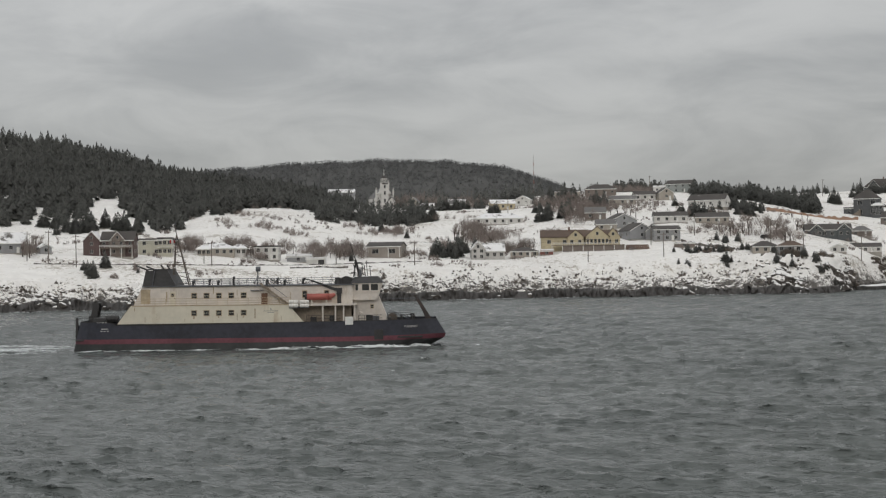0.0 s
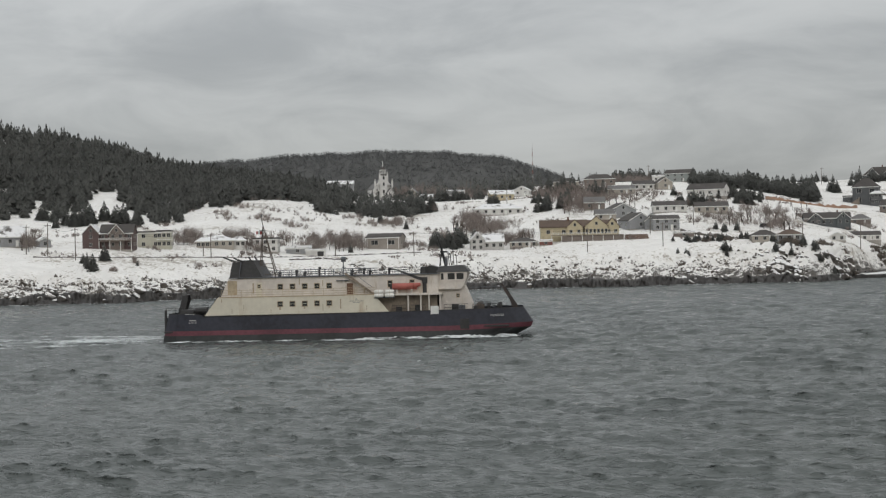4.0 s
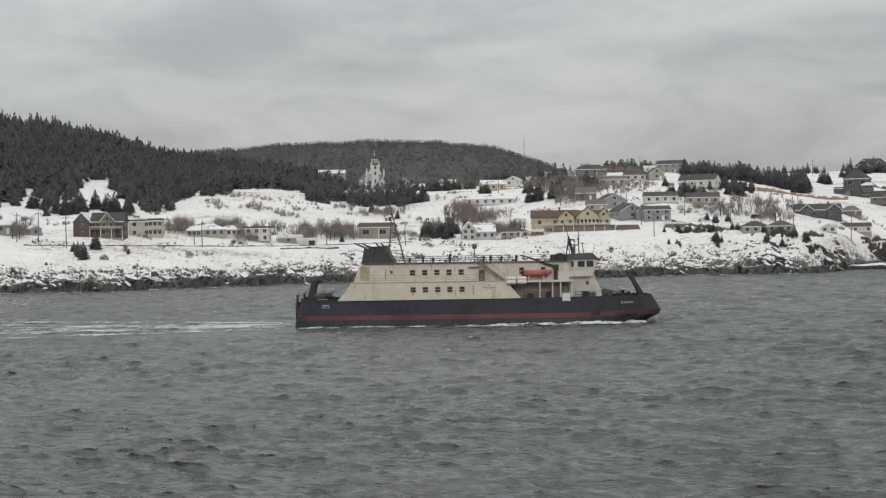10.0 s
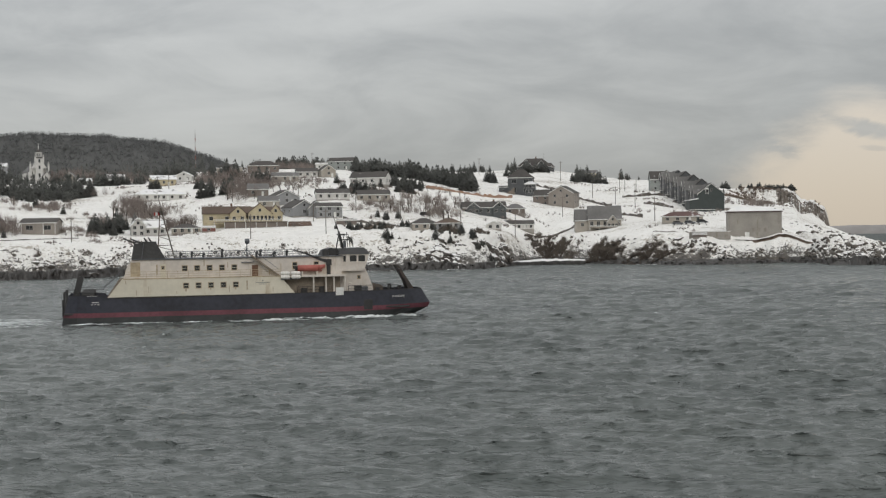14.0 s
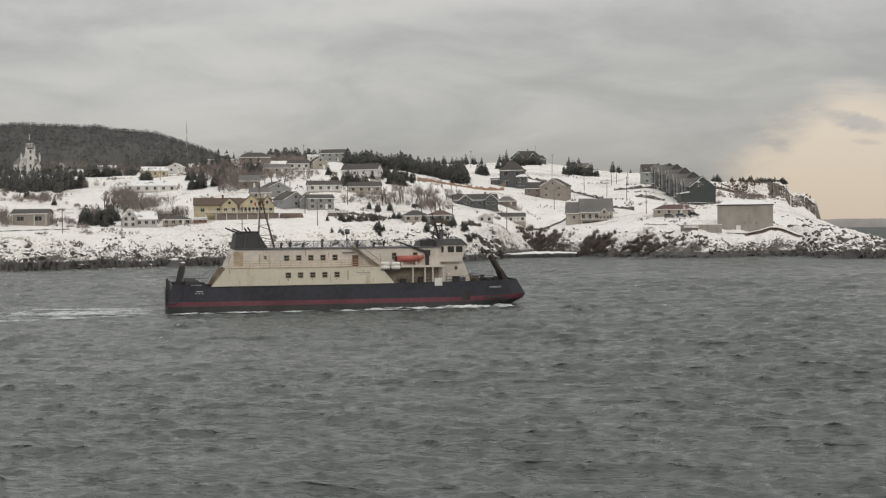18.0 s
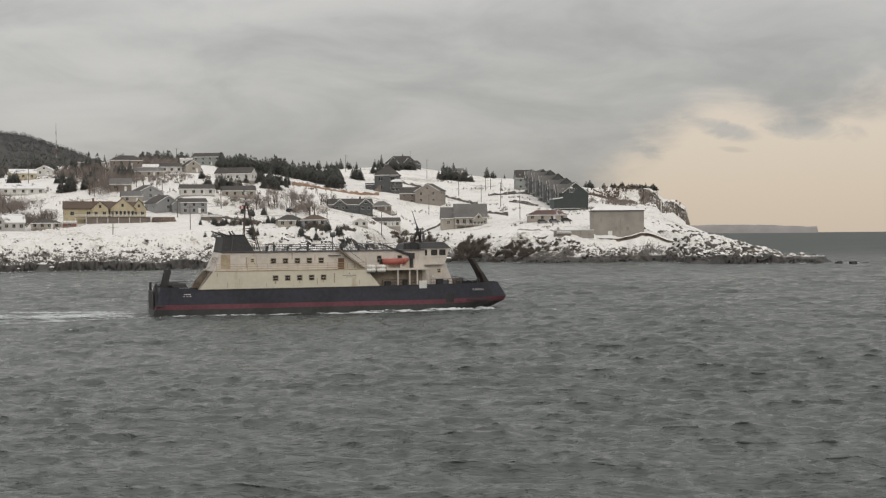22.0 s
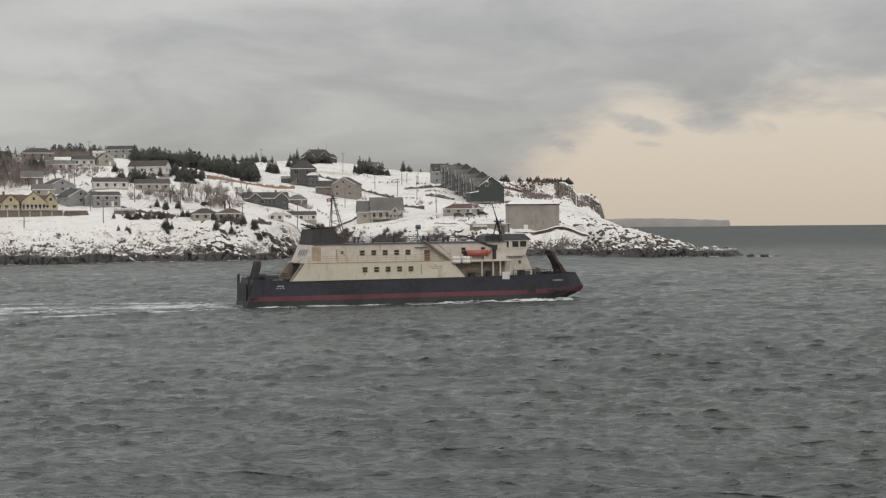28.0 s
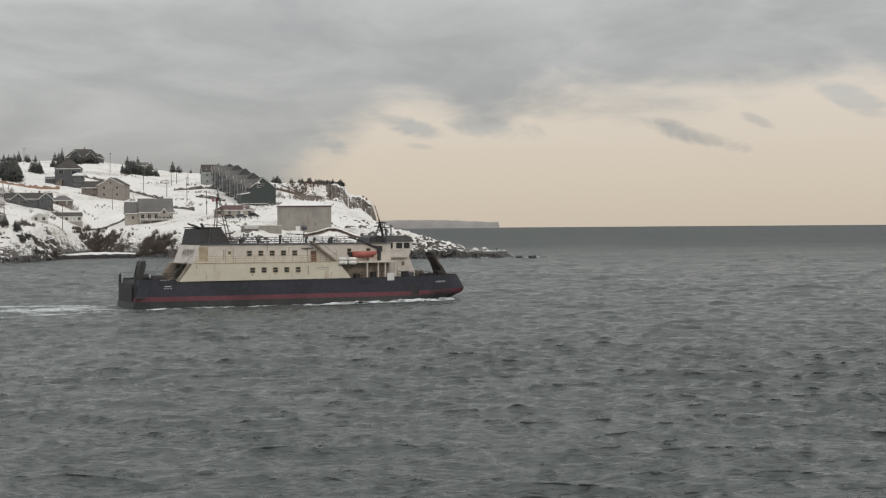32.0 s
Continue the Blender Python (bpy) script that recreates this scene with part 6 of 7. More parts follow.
def church():
    c = plot("church", "white wooden church with a louvred belfry and spire", 27.73, 900, 12, 0.5, "church", deep=22)
    wing(c, "front", 0, 0, 11, 20, 6.0, 11.5, "white", "grey", 2, 1, True, (0.9, 2.2))
    tower = part("tower", [box(-2.1, 2.1, -12.2, -8.0, -1.5, 14.2)], WALLS["white"], c)
    for z in (4.0, 8.5, 12.2):
        house_window(tower, 0, -12.2, z, 0.9, 1.8, 0, M_GREYSTEEL)
    part("porch_gable", [prism([(1.2, -1), (6.2, -1), (6.2, 3.0), (3.7, 5.8), (1.2, 3.0)], -14.5, -10.0)], WALLS["white"], c)
    part("porch_roof", [prism(o, -14.8, -10.0) for o in ([(0.8, 2.6), (3.7, 5.8), (3.7, 6.05), (0.8, 2.85)], [(3.7, 5.8), (6.6, 2.6), (6.6, 2.85), (3.7, 6.05)])], ROOFS["grey"], c)
    for q in (-1, 1):
        part("tower_shoulder", [prism([(q * 2.1, 8.0), (q * 4.4, 8.0), (q * 3.0, 9.6), (q * 2.3, 11.8), (q * 2.1, 11.8)][::q], -12.0, -9.0)], WALLS["white"], c)
        for x, z in ((5.2, 10.2), (2.3, 14.4)):
            pin = part("pinnacle", [box(q * x - 0.45, q * x + 0.45, -12.4, -11.5, 5.0 if x > 3 else 11.0, z)], WALLS["white"], c)
            part("pinnacle_cap", [tube((q * x, -11.95, z), (q * x, -11.95, z + 1.9), 0.6, 4, 0.03)], M_FRAME, pin)
    part("belfry_floor", [box(-2.2, 2.2, -12.3, -7.9, 13.6, 14.5)], ROOFS["dark"], c)
    belfry = part("belfry", [box(-1.7, 1.7, -11.8, -8.4, 16.8, 17.2), box(-1.8, 1.8, -11.9, -8.3, 14.2, 14.6)], WALLS["white"], c, "open white belfry")
    for x in (-1.6, -0.5, 0.5, 1.4):
        for y in (-11.7, -8.7):
            part("belfry_post", [box(x, x + 0.24, y, y + 0.24, 14.6, 16.8)], WALLS["white"], belfry)
    part("dome", [tube((0, -10.1, 17.2), (0, -10.1, 18.6), 1.6, 8, 1.0), tube((0, -10.1, 18.6), (0, -10.1, 19.4), 1.0, 8, 0.35)], ROOFS["dark"], c, "dark belfry cap")
    part("spire", [tube((0, -10.1, 19.4), (0, -10.1, 22.6), 0.3, 8, 0.05)], M_TRIM, c)
    part("cross_arm", [box(-0.5, 0.5, -10.18, -10.02, 22.0, 22.15)], M_TRIM, c)


church()


# ---- poles, wires and the tall mast ----
def pole(az, d, h, arm=True):
    x, y = at_bearing(az, d)
    z = ground_z(x, y)
    p = thing("utility_pole", "weathered wooden utility pole standing in snow", "pole", "utility poles", pose(x, y, z, 0, random.uniform(-1, 1), az))
    part("shaft", [tube((0, 0, -1), (0, 0, h), 0.17, 6, 0.12)], M_POLE, p)
    if arm:
        part("crossarm", [box(-1.0, 1.0, -0.06, 0.06, h - 0.75, h - 0.6)], M_POLE, p)
        for q in (-0.9, 0.0, 0.9):
            part("insulator", [tube((q, 0, h - 0.6), (q, 0, h - 0.4), 0.06, 6)], M_GREYSTEEL, p)
    return Vector((x, y, z + h - 0.5))


tops = [pole(*q) for q in ((40.83, 482, 9.0), (40.07, 481, 10.0), (39.08, 474, 10.0), (34.12, 495, 8.0), (29.45, 518, 8.0), (26.47, 515, 8.5), (19.89, 519, 8.5), (17.05, 529, 8.5), (14.22, 573, 8.0), (11.93, 528, 8.5), (9.87, 587, 10.0))]
tops2 = [pole(*q) for q in ((8.06, 701, 9.7), (6.92, 793, 9.0), (6.07, 752, 9.0), (5.33, 727, 12.0), (4.60, 635, 10.0))]
for q in ((34.41, 499, 4.0, False), (18.08, 618, 8.0), (17.52, 560, 6.5), (27.71, 905, 10.0), (26.06, 893, 10.5), (24.42, 846, 10.5), (24.27, 848, 10.0), (22.9, 700, 8.5), (20.55, 640, 9.5), (15.9, 590, 8.0), (13.1, 585, 9.0), (17.54, 930, 10.0), (11.21, 955, 10.5), (8.13, 908, 12.0), (5.90, 837, 11.0), (5.71, 855, 9.0), (5.28, 850, 7.0, False)):
    pole(*q)


def wires(points):
    pieces = []
    for a, b in zip(points, points[1:]):
        last = a
        for k in range(1, 9):
            u = k / 8
            p = a.lerp(b, u) - Vector((0, 0, 4 * 1.2 * u * (1 - u)))
            pieces.append(tube(last, p, 0.03, 3))
            last = p
    ob = new("overhead_wire", mesh_of("overhead_wire", pieces, M_DARKSTEEL))
    tagged(ob, "thin sagging wire between utility poles", "wire")


wires(tops)
wires(tops2)


def tall_mast():
    x, y = at_bearing(21.9, 960)
    m = thing("radio_mast", "tall thin red and white radio mast behind the village", "mast", "", pose(x, y, ground_z(x, y), 0, 0, 22))
    red, white = surface("mast_red", (0.25, 0.11, 0.09), 0.7), surface("mast_white", (0.4, 0.4, 0.39), 0.7)
    for k in range(9):
        r = 0.42 - 0.025 * k
        z = 2.8 * k
        bars = [tube((r * math.cos(a), r * math.sin(a), z), ((r - 0.03) * math.cos(a), (r - 0.03) * math.sin(a), z + 2.8), 0.05, 4) for a in (0.5, 2.6, 4.7)]
        bars += [tube((r * math.cos(a), r * math.sin(a), z), (r * math.cos(b), r * math.sin(b), z + 2.8), 0.035, 4) for a, b in ((0.5, 2.6), (2.6, 4.7), (4.7, 0.5))]
        part("mast_section", bars, red if k % 2 else white, m)
    part("aerial", [tube((0, 0, 25.2), (0, 0, 27.5), 0.08, 5)], white, m)


tall_mast()


# ---- fences, low walls and ploughed banks across the snow ----
def strip_wall(name, label, points, tall, thick, material, category):
    """A low wall or fence that follows the ground through bearings and distances."""
    line = []
    for (a0, d0), (a1, d1) in zip(points, points[1:]):
        n = max(2, int(abs(a1 - a0) * 10))
        line += [at_bearing(a0 + (a1 - a0) * k / n, d0 + (d1 - d0) * k / n) for k in range(n)]
    line.append(at_bearing(*points[-1]))
    v, f = [], []
    for k, (x, y) in enumerate(line):
        z, t = ground_z(x, y), tall * (0.15 + 1.3 * float(value_noise(np.array([k * 0.7]), np.array([x]), 77)[0]))
        r = math.hypot(x, y)
        ux, uy = x / r * thick / 2, y / r * thick / 2
        v += [(x - ux, y - uy, z - 0.6), (x - ux * 0.7, y - uy * 0.7, z + t), (x + ux * 0.7, y + uy * 0.7, z + t), (x + ux, y + uy, z - 0.6)]
    for k in range(len(line) - 1):
        a = 4 * k
        f += [(a + q, a + q + 1, a + q + 5, a + q + 4) for q in range(3)]
    n = len(v)
    f += [(0, 3, 2, 1), (n - 4, n - 3, n - 2, n - 1)]
    tagged(new(name, array_mesh(name, v, f, material)), label, category)


strip_wall("fence", "long reddish-brown board fence along the slope", ((13.25, 742), (12.2, 738), (11.3, 742), (10.6, 745), (9.95, 760)), 1.5, 0.3, WALLS["fence"], "fence")
strip_wall("bank", "dark ploughed bank beside a road down the slope", ((9.1, 858), (8.2, 815), (7.6, 790), (6.9, 762), (6.2, 745)), 1.3, 1.5, M_BANK, "bank")
strip_wall("bank", "dark bank along a lane above the cove", ((9.05, 625), (8.5, 635), (7.9, 650), (7.45, 665)), 0.9, 1.2, M_BANK, "bank")
strip_wall("stone_wall", "dark rough wall below the pale green house", ((5.8, 800), (5.2, 812), (4.5, 822), (3.95, 815)), 1.7, 1.2, M_BANK, "wall")
strip_wall("stone_wall", "dark rough wall between drifts", ((5.0, 752), (4.5, 748), (3.9, 742)), 1.4, 1.2, M_BANK, "wall")
strip_wall("bank", "dark bank with brush by a lane", ((5.85, 690), (5.4, 676), (5.05, 665)), 1.3, 1.6, M_BANK, "bank")
strip_wall("bank", "dark bank at a road bend", ((16.4, 566), (15.8, 560), (15.0, 555), (14.4, 552)), 1.1, 1.4, M_BANK, "bank")
strip_wall("bank", "dark ploughed bank on the upper slope", ((31.2, 505), (30.0, 508), (29.0, 505)), 0.5, 0.8, M_BANK, "bank")
strip_wall("stone_wall", "long low snow-edged wall along a lane", ((4.69, 580), (3.9, 572), (3.2, 561), (2.7, 555)), 0.45, 0.6, M_CONC, "wall")


def sea_wall():
    """A long low wall across the head of the cove with a snowy strip behind it."""
    az = np.arange(10.45, 7.2, -0.07)
    front, snow = [], []
    for k, a in enumerate(az):
        d = float(np.interp(a, [6.6, 7.4, 9.0, 10.45], [551, 553, 552, 546])) + 0.5 * math.sin(k * 1.7)
        tall = 1.2 + 0.4 * float(value_noise(np.array([a * 6]), np.array([0.0]), 21)[0])
        back = max(d + 5, float(shore_at(np.array([a]))[0]) + 9)
        for off, z in ((-0.5, -0.8), (-0.3, tall * 0.5), (0.0, tall), (1.4, tall + 0.02)):
            front.append((*at_bearing(a, d + off), z))
        for q, z in ((d + 0.5, tall - 0.05), (d + 0.7, tall + 0.06), (d + 3.0, tall + 0.03), (back, tall + 0.05), (back + 4, tall - 0.3)):
            snow.append((*at_bearing(a, q), z))
    n = len(az) - 1
    wall = thing("sea_wall", "long low dark sea wall at the head of the cove", "wall")
    part("wall_face", array_mesh("wall_face", front, [(4 * k + q, 4 * k + q + 1, 4 * k + q + 5, 4 * k + q + 4) for k in range(n) for q in range(3)], M_ROCK), None, wall)
    part("wall_snow", array_mesh("wall_snow", snow, [(5 * k + q, 5 * k + q + 1, 5 * k + q + 6, 5 * k + q + 5) for k in range(n) for q in range(4)], M_PLAIN_SNOW), None, wall, "snow lying behind the wall")


sea_wall()


strip_wall("bank", "low ploughed bank along the lower road", ((40.6, 477), (38, 481), (36, 489), (33.7, 499), (31.5, 512), (29, 520), (26.2, 528)), 0.3, 0.6, M_BANK, "bank")


# ---- spruces ----
def bough_arrays(rng, n, size=1.0):
    """A spruce of unit height and spread from single drooping boughs, thick below and thin to the tip."""
    u = 1 - np.sqrt(1 - rng.uniform(0.0, 0.97, n))
    a = rng.uniform(0, 2 * np.pi, n)
    r = (1 - u) ** 0.72 * rng.uniform(0.50, 1.15, n) + 0.08
    half = size * (0.16 + 0.16 * (1 - u)) * rng.uniform(0.7, 1.3, n)
    z = 0.04 + 0.93 * u
    rise = (0.4 + 0.6 * size) * rng.uniform(0.06, 0.13, n)
    c, s = np.cos(a), np.sin(a)
    top = np.stack([0.3 * r * c, 0.3 * r * s, z + rise], 1)
    left, right = (np.stack([r * np.cos(a + q * half), r * np.sin(a + q * half), z - rng.uniform(0.0, 0.06, n)], 1) for q in (-1, 1))
    v = np.stack([top, left, right], 1).reshape(-1, 3)
    f = np.arange(3 * n).reshape(-1, 3)
    # the leader: two crossed slips
    spike = np.array([(-0.2, -0.05, 0.82), (0.2, 0.05, 0.84), (0.0, 0.0, 1.0), (-0.05, 0.2, 0.83), (0.05, -0.2, 0.82)])
    v, f = np.concatenate([v, spike]), np.concatenate([f, np.array([(0, 1, 2), (3, 4, 2)]) + 3 * n])
    out = np.stack([v[:, 0], v[:, 1], 0 * v[:, 0]], 1) / (np.hypot(v[:, 0], v[:, 1])[:, None] + 0.05)
    out = out * 0.7 + (0, 0, 0.55) + rng.normal(0, 0.10, v.shape)
    return v, f, out / np.linalg.norm(out, axis=1)[:, None]


rng = np.random.RandomState(12)
SPRUCES = []
for k in range(6):
    v, f, lie = bough_arrays(rng, 420, 0.6)
    v = v * (*[rng.uniform(0.27, 0.38)] * 2, 1)
    SPRUCES.append((array_mesh("crown", v, f, M_SPRUCE, True, lie), mesh_of("trunk", [tube((0, 0, -0.15), (0, 0, 0.5), 0.022, 6, 0.012)], M_BARK)))


def spruce(az, d, h, label="dark green spruce standing in snow"):
    x, y = at_bearing(az, d)
    crown, trunk = SPRUCES[rng.randint(6)]
    t = thing("spruce_tree", label, "tree", "spruces in the village", pose(x, y, ground_z(x, y) - 0.1, rng.uniform(-2, 2), rng.uniform(-2, 2), rng.uniform(0, 360)))
    t.scale = (h * rng.uniform(0.9, 1.2), h * rng.uniform(0.9, 1.2), h)
    part("trunk", trunk, None, t)
    part("crown", crown, None, t)


for q in ((40.21, 627, 8.9), (39.80, 619, 7.9), (39.40, 600, 8.1), (39.10, 590, 8.0), (38.75, 596, 9.4), (38.59, 604, 9.1), (38.01, 607, 8.2), (37.56, 599, 7.9), (37.32, 604, 8.6), (36.85, 592, 7.3),
          (38.68, 463, 4.5), (38.46, 455, 5.8), (38.04, 475, 5.3), (38.82, 469, 3.4), (38.55, 460, 4.2), (36.85, 469, 1.8), (26.75, 612, 3.9), (27.71, 641, 4.8), (28.87, 533, 3.2), (16.61, 688, 4.9), (17.60, 580, 2.2)):
    spruce(*q)
# clumps: bearing, distance, spread in bearing and in depth, how many, heights
for az, d, da, dd, n, h0, h1 in ((38.9, 600, 0.9, 10, 9, 5, 8), (14.39, 741, 0.35, 8, 7, 4, 7), (13.71, 718, 0.4, 8, 7, 4, 6.5), (37.2, 604, 0.5, 8, 6, 5, 8), (25.4, 552, 0.55, 8, 9, 4.5, 8.0), (24.5, 567, 0.4, 8, 5, 4, 7), (16.0, 662, 0.6, 8, 7, 3.5, 5.5), (14.3, 712, 0.7, 14, 8, 4, 7.5),
                                 (16.2, 541, 0.7, 5, 9, 1.8, 3.2), (14.9, 545, 0.6, 6, 8, 1.8, 3.5), (16.2, 515, 0.3, 4, 4, 2, 3.6), (14.9, 516, 0.4, 4, 6, 2, 3.8), (13.9, 555, 0.4, 6, 5, 2, 3.4), (14.6, 575, 0.5, 6, 5, 2.5, 4.2), (12.5, 521, 0.6, 4, 9, 2.2, 4.0),
                                 (11.6, 520, 0.5, 4, 7, 2.2, 3.9), (10.9, 521, 0.3, 4, 5, 2, 3.8), (10.9, 866, 0.3, 10, 6, 5, 8), (7.55, 931, 0.15, 8, 3, 5, 7.5), (20.9, 780, 0.5, 20, 6, 7, 11), (21.6, 700, 0.4, 15, 5, 4, 7), (22.5, 850, 0.7, 25, 9, 6, 10), (25.6, 812, 0.9, 8, 8, 5, 8), (24.6, 820, 0.5, 8, 4, 5, 8), (26.6, 690, 0.9, 8, 9, 5, 8.5), (23.3, 720, 0.3, 8, 3, 5, 7), (20.7, 672, 0.5, 8, 5, 5, 9), (21.6, 668, 0.25, 6, 4, 5, 8.5), (19.6, 700, 0.4, 10, 4, 6, 9), (15.4, 668, 0.5, 6, 6, 4, 6.5), (13.9, 690, 0.4, 8, 5, 4, 7)):
    for k in range(n):
        spruce(az + rng.uniform(-da, da), d + rng.uniform(-dd, dd), rng.uniform(h0, h1))


# ---- woods, one object each ----
def wood(name, label, places, material, boughs, kinds=9, size=1.0):
    """Many spruces joined: places are rows of x, y, z, height, spread."""
    forms = [bough_arrays(rng, boughs, size) for _ in range(kinds)]
    vs, fs, ns, k0 = [], [], [], 0
    pick = rng.randint(kinds, size=len(places))
    for n, (x, y, z, h, r) in enumerate(places):
        v, f, lie = forms[pick[n]]
        a = rng.uniform(0, 6.28)
        c, s = math.cos(a), math.sin(a)
        vs.append(np.stack([(v[:, 0] * c - v[:, 1] * s) * r + x, (v[:, 0] * s + v[:, 1] * c) * r + y, v[:, 2] * h + z], 1))
        ns.append(np.stack([lie[:, 0] * c - lie[:, 1] * s, lie[:, 0] * s + lie[:, 1] * c, lie[:, 2]], 1))
        fs.append(f + k0)
        k0 += len(v)
    ob = new(name, array_mesh(name, np.concatenate(vs), np.concatenate(fs), material, True, np.concatenate(ns)))
    return tagged(ob, label, "woods", kind="stuff")


def scatter(n, az0, az1, s0, s1, keep, h0, h1, slim=0.26):
    """Spruces strewn over a stretch of the hillside; s: metres in from the shore."""
    az, s = rng.uniform(az0, az1, n), rng.uniform(s0, s1, n)
    d = s + np.interp(az, SHORE_A[:, 0], SHORE_A[:, 1])
    ok = keep(az, s)
    az, d = az[ok], d[ok]
    x, y = -d * np.sin(np.radians(az)), d * np.cos(np.radians(az))
    h = rng.uniform(h0 * 0.75, h1 * 1.1, len(x)) * (0.7 + 0.6 * value_noise(x / 30, y / 30, 7))
    return np.stack([x, y, height(x, y) - 0.3, h, h * slim * rng.uniform(0.8, 1.25, len(x))], 1)


def hill_edge(az):
    """How far in from the shore the hill's wood begins."""
    return np.interp(az, [28.5, 30, 31.5, 33, 34.4, 35.0, 35.8, 36.4, 37.1, 37.5, 38.4, 38.75, 39.2, 40.1, 40.3, 40.6, 41, 44], [330, 262, 246, 242, 232, 218, 206, 210, 232, 285, 300, 236, 218, 226, 248, 224, 226, 240])


def gap_wood(az, s):
    clearing = (az > 28.5) & (az < 29.95) & (s > 395) & (s < 545)
    return (s > hill_edge(az) + (value_noise(az * 4, az * 0, 9) - 0.5) * 40) & ~clearing


hill_places = np.concatenate([scatter(6200, 28.6, 46, 160, 620, gap_wood, 5.5, 9.0, 0.29), scatter(420, 28.6, 46, 200, 620, gap_wood, 8.5, 11.0, 0.25), scatter(260, 46, 60, 220, 620, lambda a, s: s > 0, 8, 12)])
wood("hill_wood", "dense dark spruce wood covering the hillside", hill_places, M_SPRUCE, 84, 12, 1.6)
belt = np.concatenate([scatter(200, 26.0, 30.2, 206, 262, lambda a, s: s > 212 + 18 * (value_noise(a * 5, a * 0, 3) - 0.5), 5.5, 9), scatter(260, 20.6, 30, 330, 520, lambda a, s: (value_noise(a * 3, s / 40, 13) > 0.42) & ((a < 28.7) | (a > 29.8) | (s < 390)), 6, 10)])
wood("tree_belt", "belt of dark spruces below the church", belt, M_SPRUCE, 75)
grove = np.concatenate([scatter(230, 11.3, 13.9, 240, 370, lambda a, s: (s > 256 + (a - 11.5) * 30) & (s < 330 + (a - 11.3) * 16), 7, 11, 0.36), scatter(130, 13.4, 16.0, 325, 410, lambda a, s: s > 0, 6, 9, 0.38), scatter(46, 6.35, 7.5, 365, 400, lambda a, s: s > 0, 7, 9.5, 0.34)])
wood("hill_grove", "dense dark spruce grove on the hill", grove, M_SPRUCE, 320, 9, 0.6)
ridge = np.concatenate([scatter(130, 16.9, 20.4, 462, 530, lambda a, s: value_noise(a * 3, a * 0, 29) > 0.3, 4.5, 7.5, 0.36), scatter(140, 4.4, 21, 480, 560, lambda a, s: value_noise(a * 2.2, a * 0, 21) > 0.45, 4, 7.5), scatter(60, 0.4, 3.8, 490, 540, lambda a, s: value_noise(a * 5, a * 0, 25) > 0.58, 2.2, 5, 0.5), scatter(26, -0.45, 0.0, 478, 490, lambda a, s: s > 0, 2.4, 4.4, 0.75), scatter(10, 0.05, 0.25, 478, 488, lambda a, s: s > 0, 3.0, 4.6, 0.65),
                        scatter(44, 8.3, 10.2, 400, 440, lambda a, s: s > 0, 4, 7, 0.4)])
wood("ridge_spruces", "scattered spruces along the skyline of the hill", ridge, M_SPRUCE, 260, 9, 0.65)


def far_wood():
    az, v = rng.uniform(17, 46, 11000), np.sqrt(rng.uniform(0.04, 1.06, 11000)).clip(0, 1)
    d = 1500 + 1000 * v
    crest = np.interp(az, HILL[:, 0], HILL[:, 1])
    z = 25 + (crest - 25) * np.sin(np.pi / 2 * np.clip(v * 1.08, 0, 1)) ** 1.1 + (fbm(az * 1.5, v * 5, 61, 4) - 0.5) * 16 * v * (1 - v) * 3
    h = rng.uniform(4.5, 8.0, len(az))
    return np.stack([-d * np.sin(np.radians(az)), d * np.cos(np.radians(az)), z - 1, h, h * 0.5], 1)


wood("far_hill_wood", "distant spruce wood on the far hill", far_wood(), M_HAZED_FARWOOD, 20)


# ---- leafless bushes and trees: thin upright twigs ----
def twigs(name, label, clumps, material, category="bushes", share=1.0):
    """Rows of bearing, distance, spread in bearing, spread in depth, how many, height, twigs in each."""
    vs, fs, k0 = [], [], 0
    for az, d, da, dd, n, h, per in clumps:
        n, per = max(2, round(n * share)), round(per * share)
        a, q = az + da * np.clip(rng.normal(0, 0.55, n), -1.3, 1.3), d + dd * np.clip(rng.normal(0, 0.55, n), -1.3, 1.3)
        x, y = -q * np.sin(np.radians(a)), q * np.cos(np.radians(a))
        z = height(x, y)
        for k in range(n):
            hk = h * rng.uniform(0.55, 1.15)
            turn, out = rng.uniform(0, 6.28, per), np.sqrt(rng.uniform(0, 1, per))
            crown = hk * rng.uniform(0.42, 0.62)
            tall = hk * (1 - 0.5 * out**2) * rng.uniform(0.7, 1.05, per)
            tx, ty = x[k] + out * crown * np.cos(turn), y[k] + out * crown * np.sin(turn)
            back = rng.uniform(0.25, 0.6, per)
            bx, by = x[k] + (tx - x[k]) * (1 - back) * 0.75, y[k] + (ty - y[k]) * (1 - back) * 0.75
            start = tall * (1 - back) * rng.uniform(0.3, 1.0, per)
            wide = rng.uniform(0.022, 0.055, per) * (0.6 + hk / 8)
            face = rng.uniform(0, 3.14, per)
            wx, wy = wide * np.cos(face), wide * np.sin(face)
            zb = z[k] + start - 0.1
            v = np.stack([np.stack([bx - wx, by - wy, zb], 1), np.stack([bx + wx, by + wy, zb], 1), np.stack([tx, ty, z[k] + tall], 1)], 1).reshape(-1, 3)
            vs.append(v)
            fs.append(np.arange(3 * per).reshape(-1, 3) + k0)
            k0 += 3 * per
    ob = new(name, array_mesh(name, np.concatenate(vs), np.concatenate(fs), material))
    return tagged(ob, label, category, kind="stuff")


